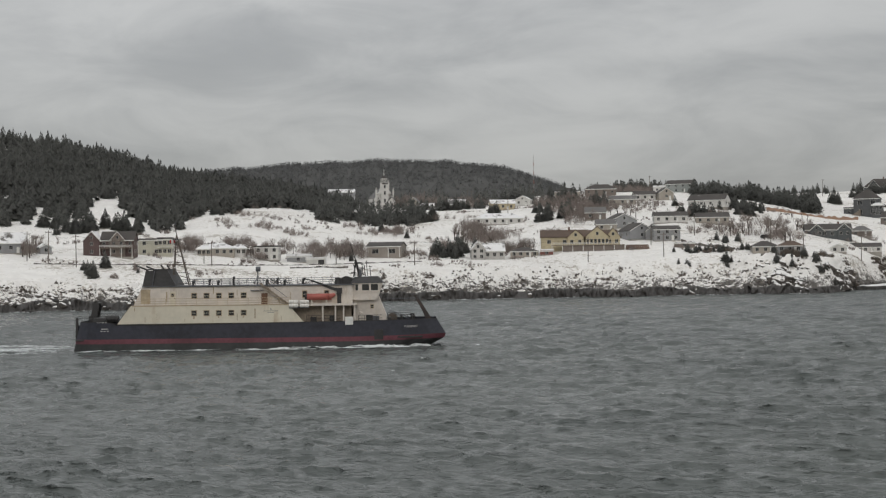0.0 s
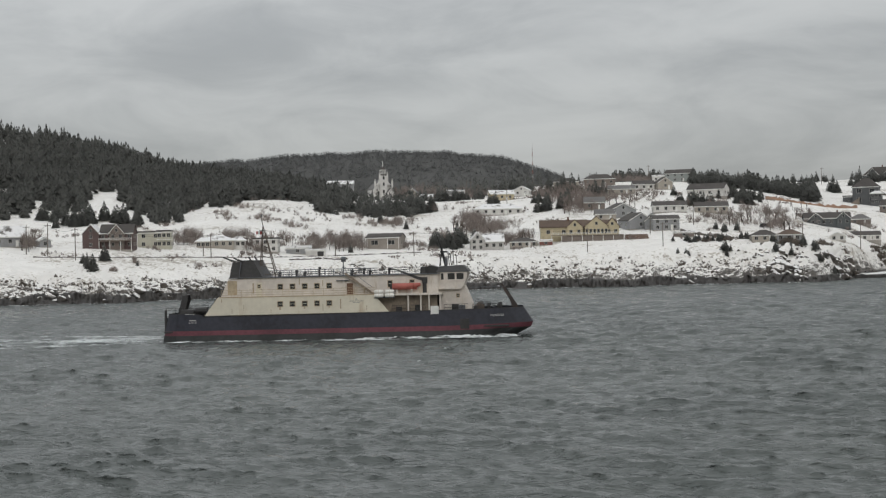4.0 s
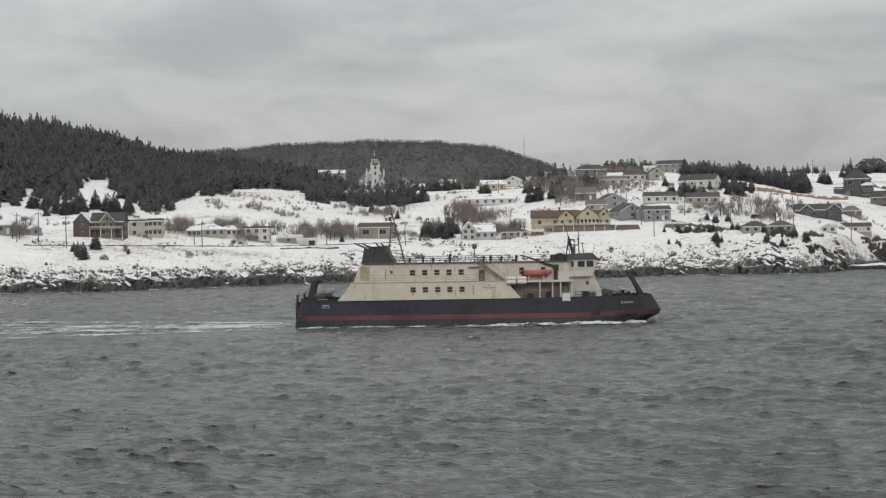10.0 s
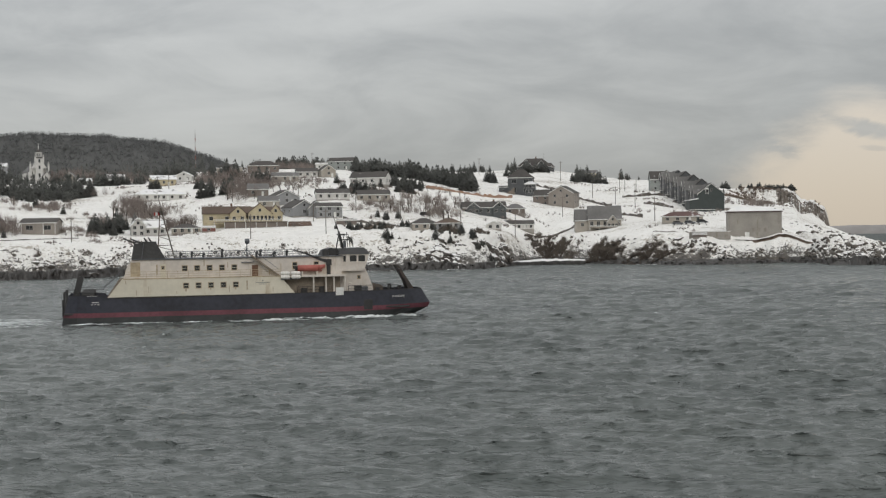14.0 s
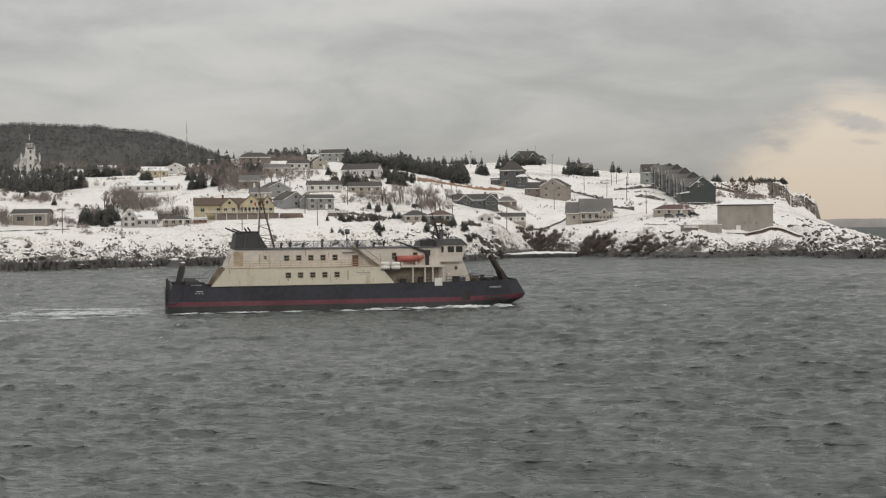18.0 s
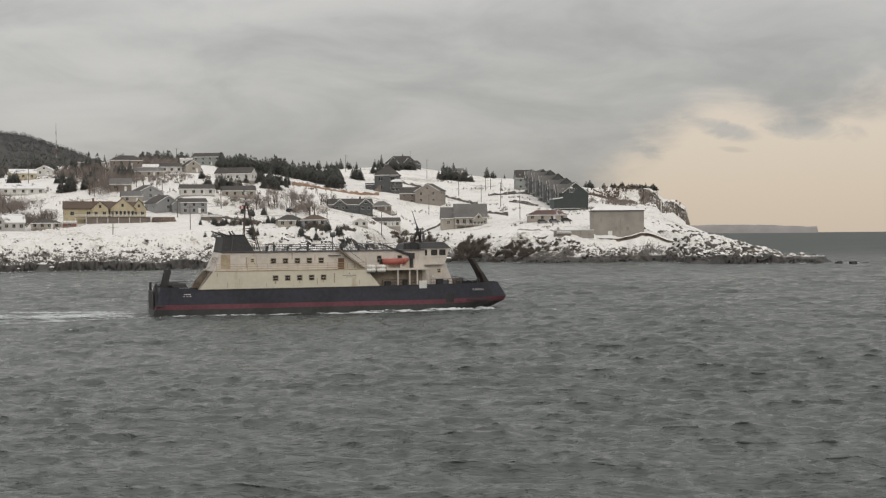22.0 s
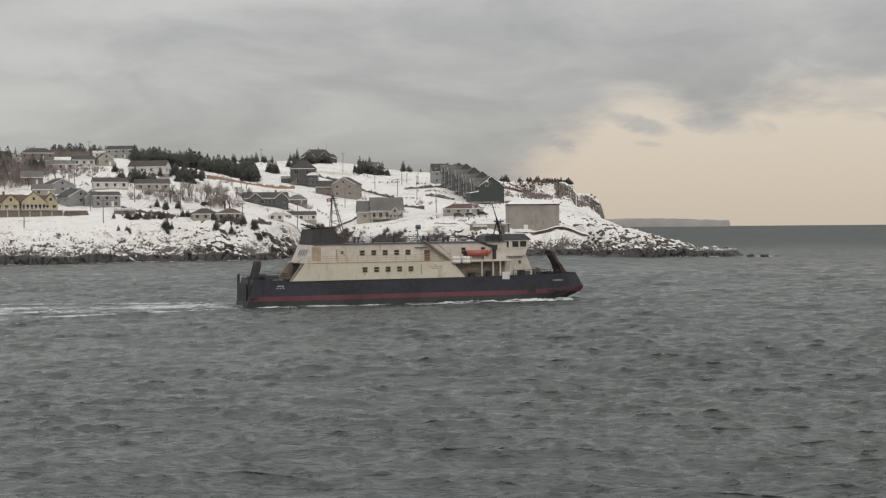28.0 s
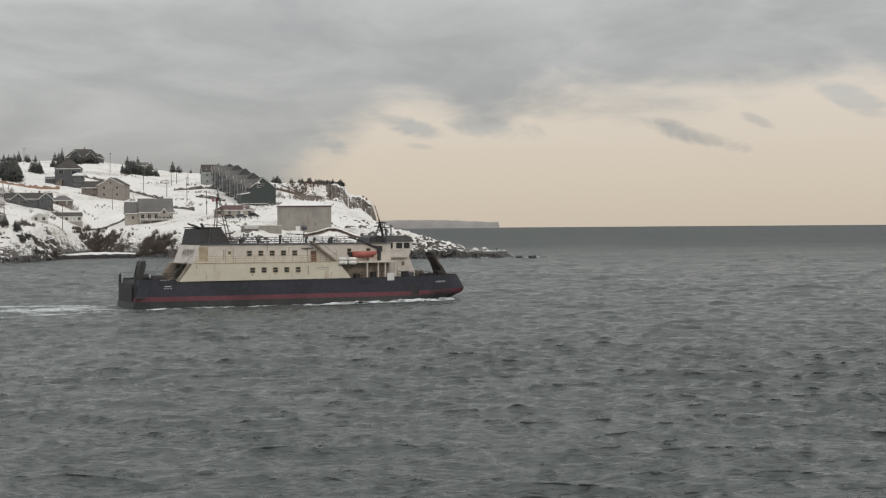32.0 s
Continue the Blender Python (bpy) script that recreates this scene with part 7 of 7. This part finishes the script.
twigs("bare_bushes", "leafless brown bushes on the snowy slope", (
    (40.6, 514, 0.5, 6, 26, 4.5, 90), (35.1, 527, 0.35, 5, 16, 5.5, 110), (34.3, 532, 0.9, 5, 34, 4, 90), (32.6, 522, 0.5, 5, 22, 5, 110), (30.3, 538, 0.5, 6, 26, 5, 110), (28.9, 545, 0.9, 7, 60, 5.5, 110), (26.9, 548, 0.5, 6, 18, 4, 80),
    (30.6, 623, 0.3, 6, 12, 2.6, 80), (31.9, 641, 0.5, 8, 16, 2.6, 80), (33.6, 628, 0.4, 8, 14, 3.2, 80), (32.8, 655, 1, 10, 24, 2.8, 80), (30.9, 650, 0.6, 10, 16, 2.4, 70), (27.7, 625, 0.9, 10, 22, 3, 80), (26, 600, 0.7, 12, 18, 2.2, 70),
    (24, 604, 0.7, 14, 40, 6, 120), (22.9, 569, 0.5, 8, 20, 5, 110), (25.3, 566, 0.6, 8, 18, 4.5, 100), (20.8, 741, 0.8, 18, 26, 6, 100), (20.2, 650, 0.7, 14, 28, 7, 120), (19.3, 690, 0.6, 14, 26, 5, 100), (18.6, 684, 0.6, 8, 26, 3.6, 90), (17.5, 690, 0.8, 8, 36, 3.6, 90),
    (16.4, 640, 0.6, 8, 22, 3.5, 90), (13.8, 600, 0.9, 10, 18, 5.5, 80), (12.7, 592, 0.4, 8, 11, 6, 96), (14.6, 604, 0.6, 8, 12, 5, 80), (9.5, 677, 0.3, 5, 12, 4, 90), (10.2, 640, 0.4, 6, 12, 2.4, 80), (12.2, 640, 0.6, 10, 9, 3.5, 64), (1, 800, 0.9, 12, 70, 4.5, 90), (5.7, 660, 0.5, 6, 12, 2, 70),
    (21.5, 590, 0.4, 10, 14, 3.5, 90), (15.8, 600, 0.5, 8, 18, 3, 80), (3.2, 700, 0.6, 8, 18, 2.5, 70), (34.97, 547, 0.35, 6, 18, 5.5, 120), (33.1, 549, 0.7, 6, 30, 5, 110), (32.03, 521, 0.3, 4, 12, 4.5, 110), (40.73, 493, 0.35, 5, 16, 6, 120), (33.48, 614, 0.3, 6, 10, 2.8, 100), (32.27, 615, 0.6, 6, 18, 3, 100), (41.4, 510, 0.3, 5, 10, 5, 100),
    (32.06, 622, 0.3, 6, 9, 2.8, 100), (30.99, 599, 0.4, 8, 14, 3.6, 100), (28.8, 651, 0.5, 8, 18, 3, 100), (31.95, 549, 0.3, 5, 12, 4.5, 110), (31.27, 554, 0.3, 6, 12, 4.2, 110), (30.18, 553, 0.5, 6, 24, 5.5, 120), (28.96, 559, 0.7, 8, 44, 6, 120), (27.57, 634, 0.8, 10, 30, 4.5, 110), (24.98, 576, 0.5, 8, 22, 5, 110),
    (23.6, 614, 0.8, 14, 44, 6.5, 120), (23.07, 568, 0.6, 8, 26, 6, 120), (24.14, 655, 0.5, 8, 14, 3.5, 100), (22.38, 572, 0.4, 8, 16, 5, 110), (26.22, 550, 0.4, 5, 12, 3.5, 100), (26.5, 925, 0.75, 22, 110, 10, 110), (20.11, 692, 0.4, 10, 24, 5.5, 110), (19.4, 678, 0.5, 8, 28, 5, 110), (18.22, 672, 0.3, 6, 10, 2.6, 90),
    (17.54, 677, 0.4, 6, 16, 3, 90), (15.37, 611, 0.4, 8, 18, 4, 100), (14.55, 604, 0.5, 8, 11, 5, 88), (13.72, 652, 0.5, 10, 14, 6, 96), (13.04, 645, 0.5, 10, 14, 6, 96), (12.49, 673, 0.4, 8, 7, 4.5, 88), (12.22, 611, 0.3, 6, 7, 5.5, 96), (12.9, 606, 0.4, 6, 12, 6, 96), (5, 700, 0.6, 12, 16, 2.2, 70), (20.9, 700, 0.7, 18, 32, 8, 120), (20.1, 672, 0.5, 12, 26, 7.5, 120), (19.7, 720, 0.5, 12, 30, 7, 120), (21.6, 735, 0.35, 10, 24, 7, 120), (19, 930, 0.7, 10, 40, 6.5, 100), (17.9, 925, 0.6, 10, 30, 6, 100),
    (24.3, 640, 0.5, 10, 30, 7, 120), (25.6, 700, 0.5, 8, 30, 5, 100), (27.2, 632, 0.5, 8, 24, 4.5, 110), (22.3, 560, 0.4, 6, 12, 5.5, 110), (15.1, 662, 0.5, 8, 14, 4.5, 110), (11.9, 655, 0.4, 6, 7, 5, 88), (25, 865, 0.8, 14, 50, 8, 100), (23.9, 850, 0.5, 12, 30, 7, 100), (14.1, 905, 0.5, 8, 13, 9, 88)), M_TWIG, "bushes", 0.62)
twigs("cove_scrub", "dark scrub on the bank above the cove", (
    (14.83, 548, 0.4, 5, 22, 2.0, 110), (12.45, 540, 0.3, 5, 44, 3.0, 140), (12.23, 519, 0.25, 5, 14, 1.6, 110), (11.27, 544, 0.3, 5, 18, 2.2, 120), (15.52, 542, 0.3, 5, 16, 1.8, 100), (13.75, 512, 0.3, 5, 8, 1.2, 90),
    (8.65, 617, 0.36, 8, 90, 2.6, 140), (8.1, 606, 0.28, 8, 66, 2.6, 140), (9.1, 611, 0.3, 5, 50, 2.2, 120), (8.4, 612, 0.5, 7, 60, 2.2, 130), (6.75, 573, 0.30, 6, 110, 2.8, 150), (6.2, 566, 0.34, 6, 110, 2.8, 150), (5.0, 545, 0.6, 6, 120, 2.3, 140), (4.3, 539, 0.3, 5, 40, 1.8, 130), (3.7, 540, 0.6, 5, 44, 2.0, 110), (2.6, 538, 0.6, 5, 26, 1.4, 90), (10.1, 552, 0.4, 6, 20, 3.0, 100), (1.2, 541, 0.8, 4, 22, 1.0, 70), (7.7, 592, 0.4, 6, 22, 3.0, 110)), M_SCRUB, "scrub", 0.9)
low = [(a + rng.uniform(-0.4, 0.4), float(np.interp(a, SHORE_A[:, 0], SHORE_A[:, 1])) + rng.uniform(7, 20), rng.uniform(0.1, 0.5), rng.uniform(1.5, 4), int(rng.uniform(6, 22)), rng.uniform(0.5, 1.5), 40) for a in np.arange(15, 43, 0.30)]
twigs("bluff_growth", "low dark growth poking through snow on the bluff", low, M_SCRUB, "scrub")
low = [(a + rng.uniform(-0.5, 0.5), float(np.interp(a, SHORE_A[:, 0], SHORE_A[:, 1])) + rng.uniform(40, 330), rng.uniform(0.1, 0.6), rng.uniform(2, 9), int(rng.uniform(4, 16)), rng.uniform(0.6, 2.2), 45) for a in np.arange(0, 42, 0.2)]
twigs("dry_growth", "dry brown growth showing through the snow", low, M_TWIG, "scrub")


# ---- boulders along the water ----
def boulders():
    base = bmesh.new()
    bmesh.ops.create_icosphere(base, subdivisions=1, radius=1)
    v0 = np.array([v.co[:] for v in base.verts])
    f0 = np.array([[v.index for v in f.verts] for f in base.faces])
    base.free()
    vs, fs, k0 = [], [], 0
    n = 520
    az = rng.uniform(-6.4, 43, n)
    d = shore_at(az) + np.where((az < -3.0) & (rng.uniform(size=n) < 0.7), rng.uniform(0, 18, n), rng.normal(0.8, 1.8, n))
    xs, ys = -d * np.sin(np.radians(az)), d * np.cos(np.radians(az))
    levels = height(xs, ys)
    for k in range(n):
        x, y = xs[k], ys[k]
        r = rng.uniform(0.35, 1.0) ** 2.0 * 0.85
        v = v0 * (r * rng.uniform(0.8, 1.9), r * rng.uniform(0.8, 1.5), r * rng.uniform(0.6, 1.1)) * rng.uniform(0.55, 1.35, (len(v0), 1))
        vs.append(v + (x, y, max(levels[k], -0.4) + 0.05 * r))
        fs.append(f0 + k0)
        k0 += len(v0)
    ob = new("shore_boulders", array_mesh("shore_boulders", np.concatenate(vs), np.concatenate(fs), M_ROCK))
    tagged(ob, "dark wet boulders along the water's edge", "rocks", kind="stuff")


boulders()


def slope_rocks():
    """Small stones and rock knobs breaking through the snow of the bluffs."""
    base = bmesh.new()
    bmesh.ops.create_icosphere(base, subdivisions=1, radius=1)
    v0 = np.array([v.co[:] for v in base.verts])
    f0 = np.array([[v.index for v in f.verts] for f in base.faces])
    base.free()
    az = np.concatenate([rng.uniform(-5.2, 43, 3000), rng.uniform(-4.6, 0.9, 2400)])
    s = np.concatenate([2 + 26 * rng.uniform(0, 1, 3000) ** 1.4, 4 + 150 * rng.uniform(0, 1, 2400) ** 2.0])
    size = np.concatenate([rng.uniform(0.2, 0.7, 3000), rng.uniform(0.25, 0.95, 2400)])
    d = shore_at(az) + s
    x, y = -d * np.sin(np.radians(az)), d * np.cos(np.radians(az))
    ok = fbm(x / 7, y / 7, 151, 3) > np.where(az < 0.9, 0.49, 0.52) + np.clip((s - 14) / 120, 0, 0.14)
    x, y, size = x[ok], y[ok], size[ok] ** 1.5
    z = height(x, y)
    n = len(x)
    jag = rng.uniform(0.55, 1.4, (n, len(v0), 1)) * v0[None] * np.stack([rng.uniform(0.8, 1.7, n), rng.uniform(0.7, 1.3, n), rng.uniform(0.5, 1.0, n)], 1)[:, None] * size[:, None, None]
    v = jag + np.stack([x, y, z], 1)[:, None]
    f = f0[None] + (np.arange(n) * len(v0))[:, None, None]
    tagged(new("slope_rocks", array_mesh("slope_rocks", v.reshape(-1, 3), f.reshape(-1, 3), M_STONE)), "dark stones breaking through snow on the bluff", "rocks", kind="stuff")


slope_rocks()


def outcrops():
    """Angular rock masses of the bluffs, snow on their tops and bare on their faces."""
    base = bmesh.new()
    bmesh.ops.create_icosphere(base, subdivisions=3, radius=1)
    v0 = np.array([v.co[:] for v in base.verts])
    f0 = np.array([[v.index for v in f.verts] for f in base.faces])
    base.free()
    az = np.concatenate([rng.uniform(10.3, 14.8, 190), rng.uniform(10.2, 12.8, 90), rng.uniform(14.8, 43, 300), rng.uniform(-4.8, 4.0, 150)])
    s = np.concatenate([1 + 19 * rng.uniform(0, 1, 190) ** 1.4, rng.uniform(1, 14, 90), 0.5 + 12 * rng.uniform(0, 1, 300) ** 1.5, 1 + 22 * rng.uniform(0, 1, 150) ** 1.3])
    size = np.concatenate([rng.uniform(0.6, 1.9, 190), rng.uniform(0.9, 2.3, 90), rng.uniform(0.6, 1.7, 300), rng.uniform(0.5, 1.4, 150)])
    d = shore_at(az) + s
    x, y = -d * np.sin(np.radians(az)), d * np.cos(np.radians(az))
    keep = fbm(x / 16, y / 16, 163, 3) > 0.44
    az, x, y, size = az[keep], x[keep], y[keep], size[keep]
    z = height(x, y)
    vs, fs = [], []
    for k in range(len(x)):
        v = v0.copy()
        for _ in range(11):
            n = rng.normal(0, 1, 3) * (1, 1, 0.8)
            n /= np.linalg.norm(n)
            v -= np.maximum(0, v @ n - rng.uniform(0.3, 0.75))[:, None] * n
        v = v * (1.5, 1.2, 0.95) * size[k]
        dip, turn = radians(rng.uniform(12, 40)), radians(az[k] + rng.uniform(-30, 30))
        v = np.stack([v[:, 0] * math.cos(dip) + v[:, 2] * math.sin(dip), v[:, 1], v[:, 2] * math.cos(dip) - v[:, 0] * math.sin(dip)], 1)
        v = np.stack([v[:, 0] * math.cos(turn) - v[:, 1] * math.sin(turn), v[:, 0] * math.sin(turn) + v[:, 1] * math.cos(turn), v[:, 2]], 1)
        vs.append(v + (x[k], y[k], z[k] - 0.38 * size[k]))
        fs.append(f0 + k * len(v0))
    tagged(new("bluff_outcrops", array_mesh("bluff_outcrops", np.concatenate(vs), np.concatenate(fs), M_OUTCROP)), "dark angular rock outcrops with snow on top", "rocks", kind="stuff")


outcrops()


def ledges():
    """The low dark rock shelf along the water's edge."""
    az = np.arange(43, -6.3, -0.03)
    v = np.linspace(0, 1, 12)
    A, V = np.meshgrid(az, v)
    shore = shore_at(A)
    tall = (1.0 + 3.0 * fbm(A * 1.7, A * 0 + 2.2, 131, 4) * np.clip((A + 6.4) / 2.0, 0.3, 1)) * (1 - 0.55 * np.clip((A + 2.2) / 1.0, 0, 1) * np.clip((10.4 - A) / 0.6, 0, 1))
    rough = fbm(A * 13, V * 4, 137, 4) - 0.5
    crack = np.clip(0.12 - np.abs(fbm(A * 6, V * 1.5, 139, 2) - 0.5), 0, 1) * 14
    up = np.minimum(1, V * 1.6)
    d = shore - 2.6 + np.floor(V * 5 + rough * 2) / 5 * 2.6 + V * 4.2 + rough * 1.8 + crack
    x, y = -d * np.sin(np.radians(A)), d * np.cos(np.radians(A))
    z = -0.7 + up * (tall + 0.7) + rough * 0.7 * up - np.where(V > 0.8, 0.5, 0.0)
    n, m = x.shape
    i = np.arange(n * m).reshape(n, m)
    faces = np.stack([i[:-1, :-1], i[:-1, 1:], i[1:, 1:], i[1:, :-1]], -1).reshape(-1, 4)
    tagged(new("shore_ledge", array_mesh("shore_ledge", np.stack([x, y, z], -1).reshape(-1, 3), faces, M_LEDGE)), "low dark wet rock shelf at the water's edge", "rocks", kind="stuff")


ledges()
# the outlying rocks awash off the point
for az, d, r, tall in ((-5.3, 503, 5.0, 2.6), (-5.9, 505, 3.6, 2.0), (-6.35, 500, 2.6, 1.3), (-7.2, 497, 1.3, 0.8), (-7.7, 492, 1.6, 0.9), (-4.4, 500, 5, 2.4)):
    b = bmesh.new()
    bmesh.ops.create_icosphere(b, subdivisions=3, radius=1)
    for v in b.verts:
        k = 0.75 + 0.6 * noise.fractal(v.co * 1.4 + Vector((az, 0, 0)), 1.0, 2.0, 4)
        v.co = Vector((v.co.x * r * k, v.co.y * r * 0.8 * k, v.co.z * tall * k))
    me = bpy.data.meshes.new("sea_rock")
    b.to_mesh(me)
    b.free()
    me.materials.append(M_ROCK)
    x, y = at_bearing(az, d)
    ob = new("sea_rock", me)
    ob.location = (x, y, 0.1)
    tagged(ob, "dark rock awash off the point", "rock", "rocks off the point")


twigs("headland_scrub", "brown scrub on the headland's shoulder", ((1.05, 978, 0.42, 7, 190, 1.8, 110), (0.55, 982, 0.3, 6, 90, 1.8, 110), (1.5, 974, 0.3, 6, 50, 1.4, 100), (1.35, 905, 0.55, 22, 240, 1.7, 110), (0.8, 930, 0.35, 14, 150, 1.9, 110), (1.8, 885, 0.25, 12, 70, 1.7, 100), (0.45, 945, 0.2, 8, 60, 2.0, 100), (1.0, 800, 0.7, 14, 30, 1.5, 80), (-0.95, 990, 0.5, 5, 26, 2.0, 90), (-0.2, 1000, 0.4, 5, 20, 1.8, 90)), M_HEATH, "scrub", 0.9)


# ---- leafless trees: trunk, limbs and twigs ----
def bare_tree_meshes(seed):
    r2 = random.Random(seed)
    limbs, fine = [], []

    def grow(p, way, size, thick, level):
        q = p + way * size
        (limbs if level < 2 else fine).append(tube(p, q, thick, 4 if level < 2 else 3, thick * 0.6))
        if level == 4:
            return
        for _ in range((3, 4, 3, 3)[level]):
            turn = Vector((r2.uniform(-1, 1), r2.uniform(-1, 1), r2.uniform(-0.1, 0.8)))
            grow(p + way * size * r2.uniform(0.55, 1.0), (way + turn * 0.75).normalized(), size * r2.uniform(0.5, 0.75), thick * 0.55, level + 1)

    grow(Vector((0, 0, -0.05)), Vector((r2.uniform(-0.1, 0.1), r2.uniform(-0.1, 0.1), 1)).normalized(), 0.36, 0.022, 0)
    return mesh_of("trunk", limbs, M_BARK), mesh_of("twig_crown", fine, M_TWIG)


BARE = [bare_tree_meshes(k) for k in range(5)]
for az, d, da, dd, n, h0, h1 in ((40.5, 512, 0.4, 5, 4, 5, 7), (35.0, 527, 0.4, 4, 5, 5.5, 7.5), (32.7, 523, 0.3, 4, 4, 5, 7), (30.3, 540, 0.4, 5, 4, 4.5, 6.5), (28.9, 546, 0.8, 5, 8, 5.5, 8), (24.0, 604, 0.7, 12, 11, 6.5, 9), (22.8, 568, 0.5, 7, 5, 5.5, 7.5), (25.2, 568, 0.4, 5, 4, 5, 7),
                                 (20.3, 655, 0.6, 14, 9, 7, 9.5), (20.9, 738, 0.6, 14, 8, 6, 8), (17.6, 692, 0.7, 6, 6, 3.5, 5), (13.8, 602, 0.9, 8, 10, 5.5, 8), (12.7, 594, 0.35, 6, 6, 6, 8.5), (14.7, 606, 0.4, 6, 5, 5, 7), (19.3, 690, 0.4, 8, 4, 5, 7), (12.2, 700, 0.5, 10, 4, 4, 6), (22.3, 560, 0.45, 6, 6, 6, 8), (20.9, 705, 0.8, 16, 10, 8, 10.5), (26.8, 905, 0.6, 10, 7, 9, 12), (25.6, 868, 0.7, 8, 7, 7, 9.5), (24.3, 868, 0.5, 8, 5, 7, 9), (29.5, 540, 0.7, 5, 7, 5, 7), (13.2, 628, 0.9, 8, 14, 6, 8), (40.7, 490, 0.3, 4, 3, 6, 7.5), (24.2, 610, 0.8, 10, 14, 7, 9.5), (33.9, 536, 0.9, 6, 10, 4.5, 6.5), (31.0, 548, 0.8, 6, 8, 4.5, 6), (14.4, 612, 0.7, 8, 10, 5, 7.5), (12.1, 648, 0.5, 8, 8, 5.5, 8), (16.2, 640, 0.8, 8, 7, 4, 6), (18.6, 660, 0.5, 10, 7, 5, 8), (25.3, 880, 0.9, 14, 10, 8, 10)):
    for k in range(n):
        a, q, h = az + rng.uniform(-da, da), d + rng.uniform(-dd, dd), rng.uniform(h0, h1)
        x, y = at_bearing(a, q)
        trunk, crown = BARE[rng.randint(5)]
        t = thing("bare_tree", "leafless grey-brown tree standing in snow", "tree", "leafless trees", pose(x, y, ground_z(x, y), 0, 0, rng.uniform(0, 360)))
        t.scale = (h * 1.08, h * 1.08, h * 1.08)
        part("trunk", trunk, None, t)
        part("twig_crown", crown, None, t)


# spruces on the brow of the headland
for az, d, da, dd, n, h0, h1 in ((1.7, 1001, 0.4, 5, 5, 2.4, 3.8), (0.72, 1003, 0.12, 4, 4, 3.8, 5.2), (0.15, 1003, 0.3, 5, 14, 3.4, 4.6), (1.15, 1002, 0.15, 4, 3, 2.4, 3.6), (2.15, 930, 0.15, 5, 3, 2.6, 3.6)):
    for k in range(n):
        spruce(az + rng.uniform(-da, da), d + rng.uniform(-dd, dd), rng.uniform(h0, h1))


# ---- white wash along the rocks ----
def shore_wash():
    v, f = [], []
    for k in range(40):
        a0 = rng.uniform(-7.5, 42) if k < 34 else -8.0 + 0.4 * (k - 34)
        n, wide = rng.randint(8, 30), rng.uniform(0.5, 1.4)
        k0 = len(v)
        for j in range(n):
            a = a0 + j * 0.06
            d = float(shore_at(a)) - 2.2 + rng.uniform(-0.4, 0.4)
            w = 0.8 * wide * math.sin(math.pi * (j + 0.5) / n) * rng.uniform(0.6, 1.2)
            for q, lift in ((-w, 0.06), (0, 0.16 + 0.2 * rng.uniform() ** 3), (w, 0.12)):
                x, y = at_bearing(a, d + q)
                v.append((x, y, lift))
        for j in range(n - 1):
            b = k0 + 3 * j
            f += [(b, b + 1, b + 4, b + 3), (b + 1, b + 2, b + 5, b + 4)]
    tagged(new("shore_wash", array_mesh("shore_wash", v, f, M_WAKE, True)), "white wash breaking along the rocks", "foam", kind="stuff")


shore_wash()


# ---- what moves: the ferry with its foam, and the drifting waves ----
def motions():
    rows = [(t, pose(x, y, 0.0, 0.25 * math.sin(t * 1.1), 0.25 * math.sin(t * 0.8 + 1), h)) for t, x, y, h in SAIL]
    walk(ferry, rows)
    flat = [(t, pose(x, y, 0.0, 0, 0, h)) for t, x, y, h in SAIL]
    walk(hull_foam, flat)
    walk(wake, flat)
    # the spray leaps as the bow meets a sea, and falls back into it
    leap = ((0, -2.7), (7.1, -2.7), (7.6, -0.6), (8.0, 0.0), (8.4, -0.7), (9.0, -1.9), (9.8, -2.7), (11.4, -2.7), (12.0, -1.3), (12.7, -2.7), (18.7, -2.7), (19.3, -1.3), (20.0, -1.9), (20.5, -2.5), (21.0, -1.5), (21.8, -2.7), (23.5, -2.7), (24.0, -1.4), (24.8, -2.7), (29.4, -2.7), (30.0, -1.3), (30.8, -2.7), (32, -2.7))
    sail = np.array(SAIL)
    spray_rows = []
    for t, z in leap:
        x, y, h = (float(np.interp(t, sail[:, 0], sail[:, k])) for k in (1, 2, 3))
        spray_rows.append((t, pose(x, y, z, 0, 0, h)))
    walk(bow_spray, sorted(spray_rows + [(t, pose(x, y, -2.7, 0, 0, h)) for t, x, y, h in SAIL if not any(abs(t - q) < 1.1 for q, z in leap)], key=lambda r: r[0]))
    walk(water, [(0, pose(-9, -6, 0)), (16, pose(0, 0, 0)), (32, pose(9, 6, 0))])


motions()
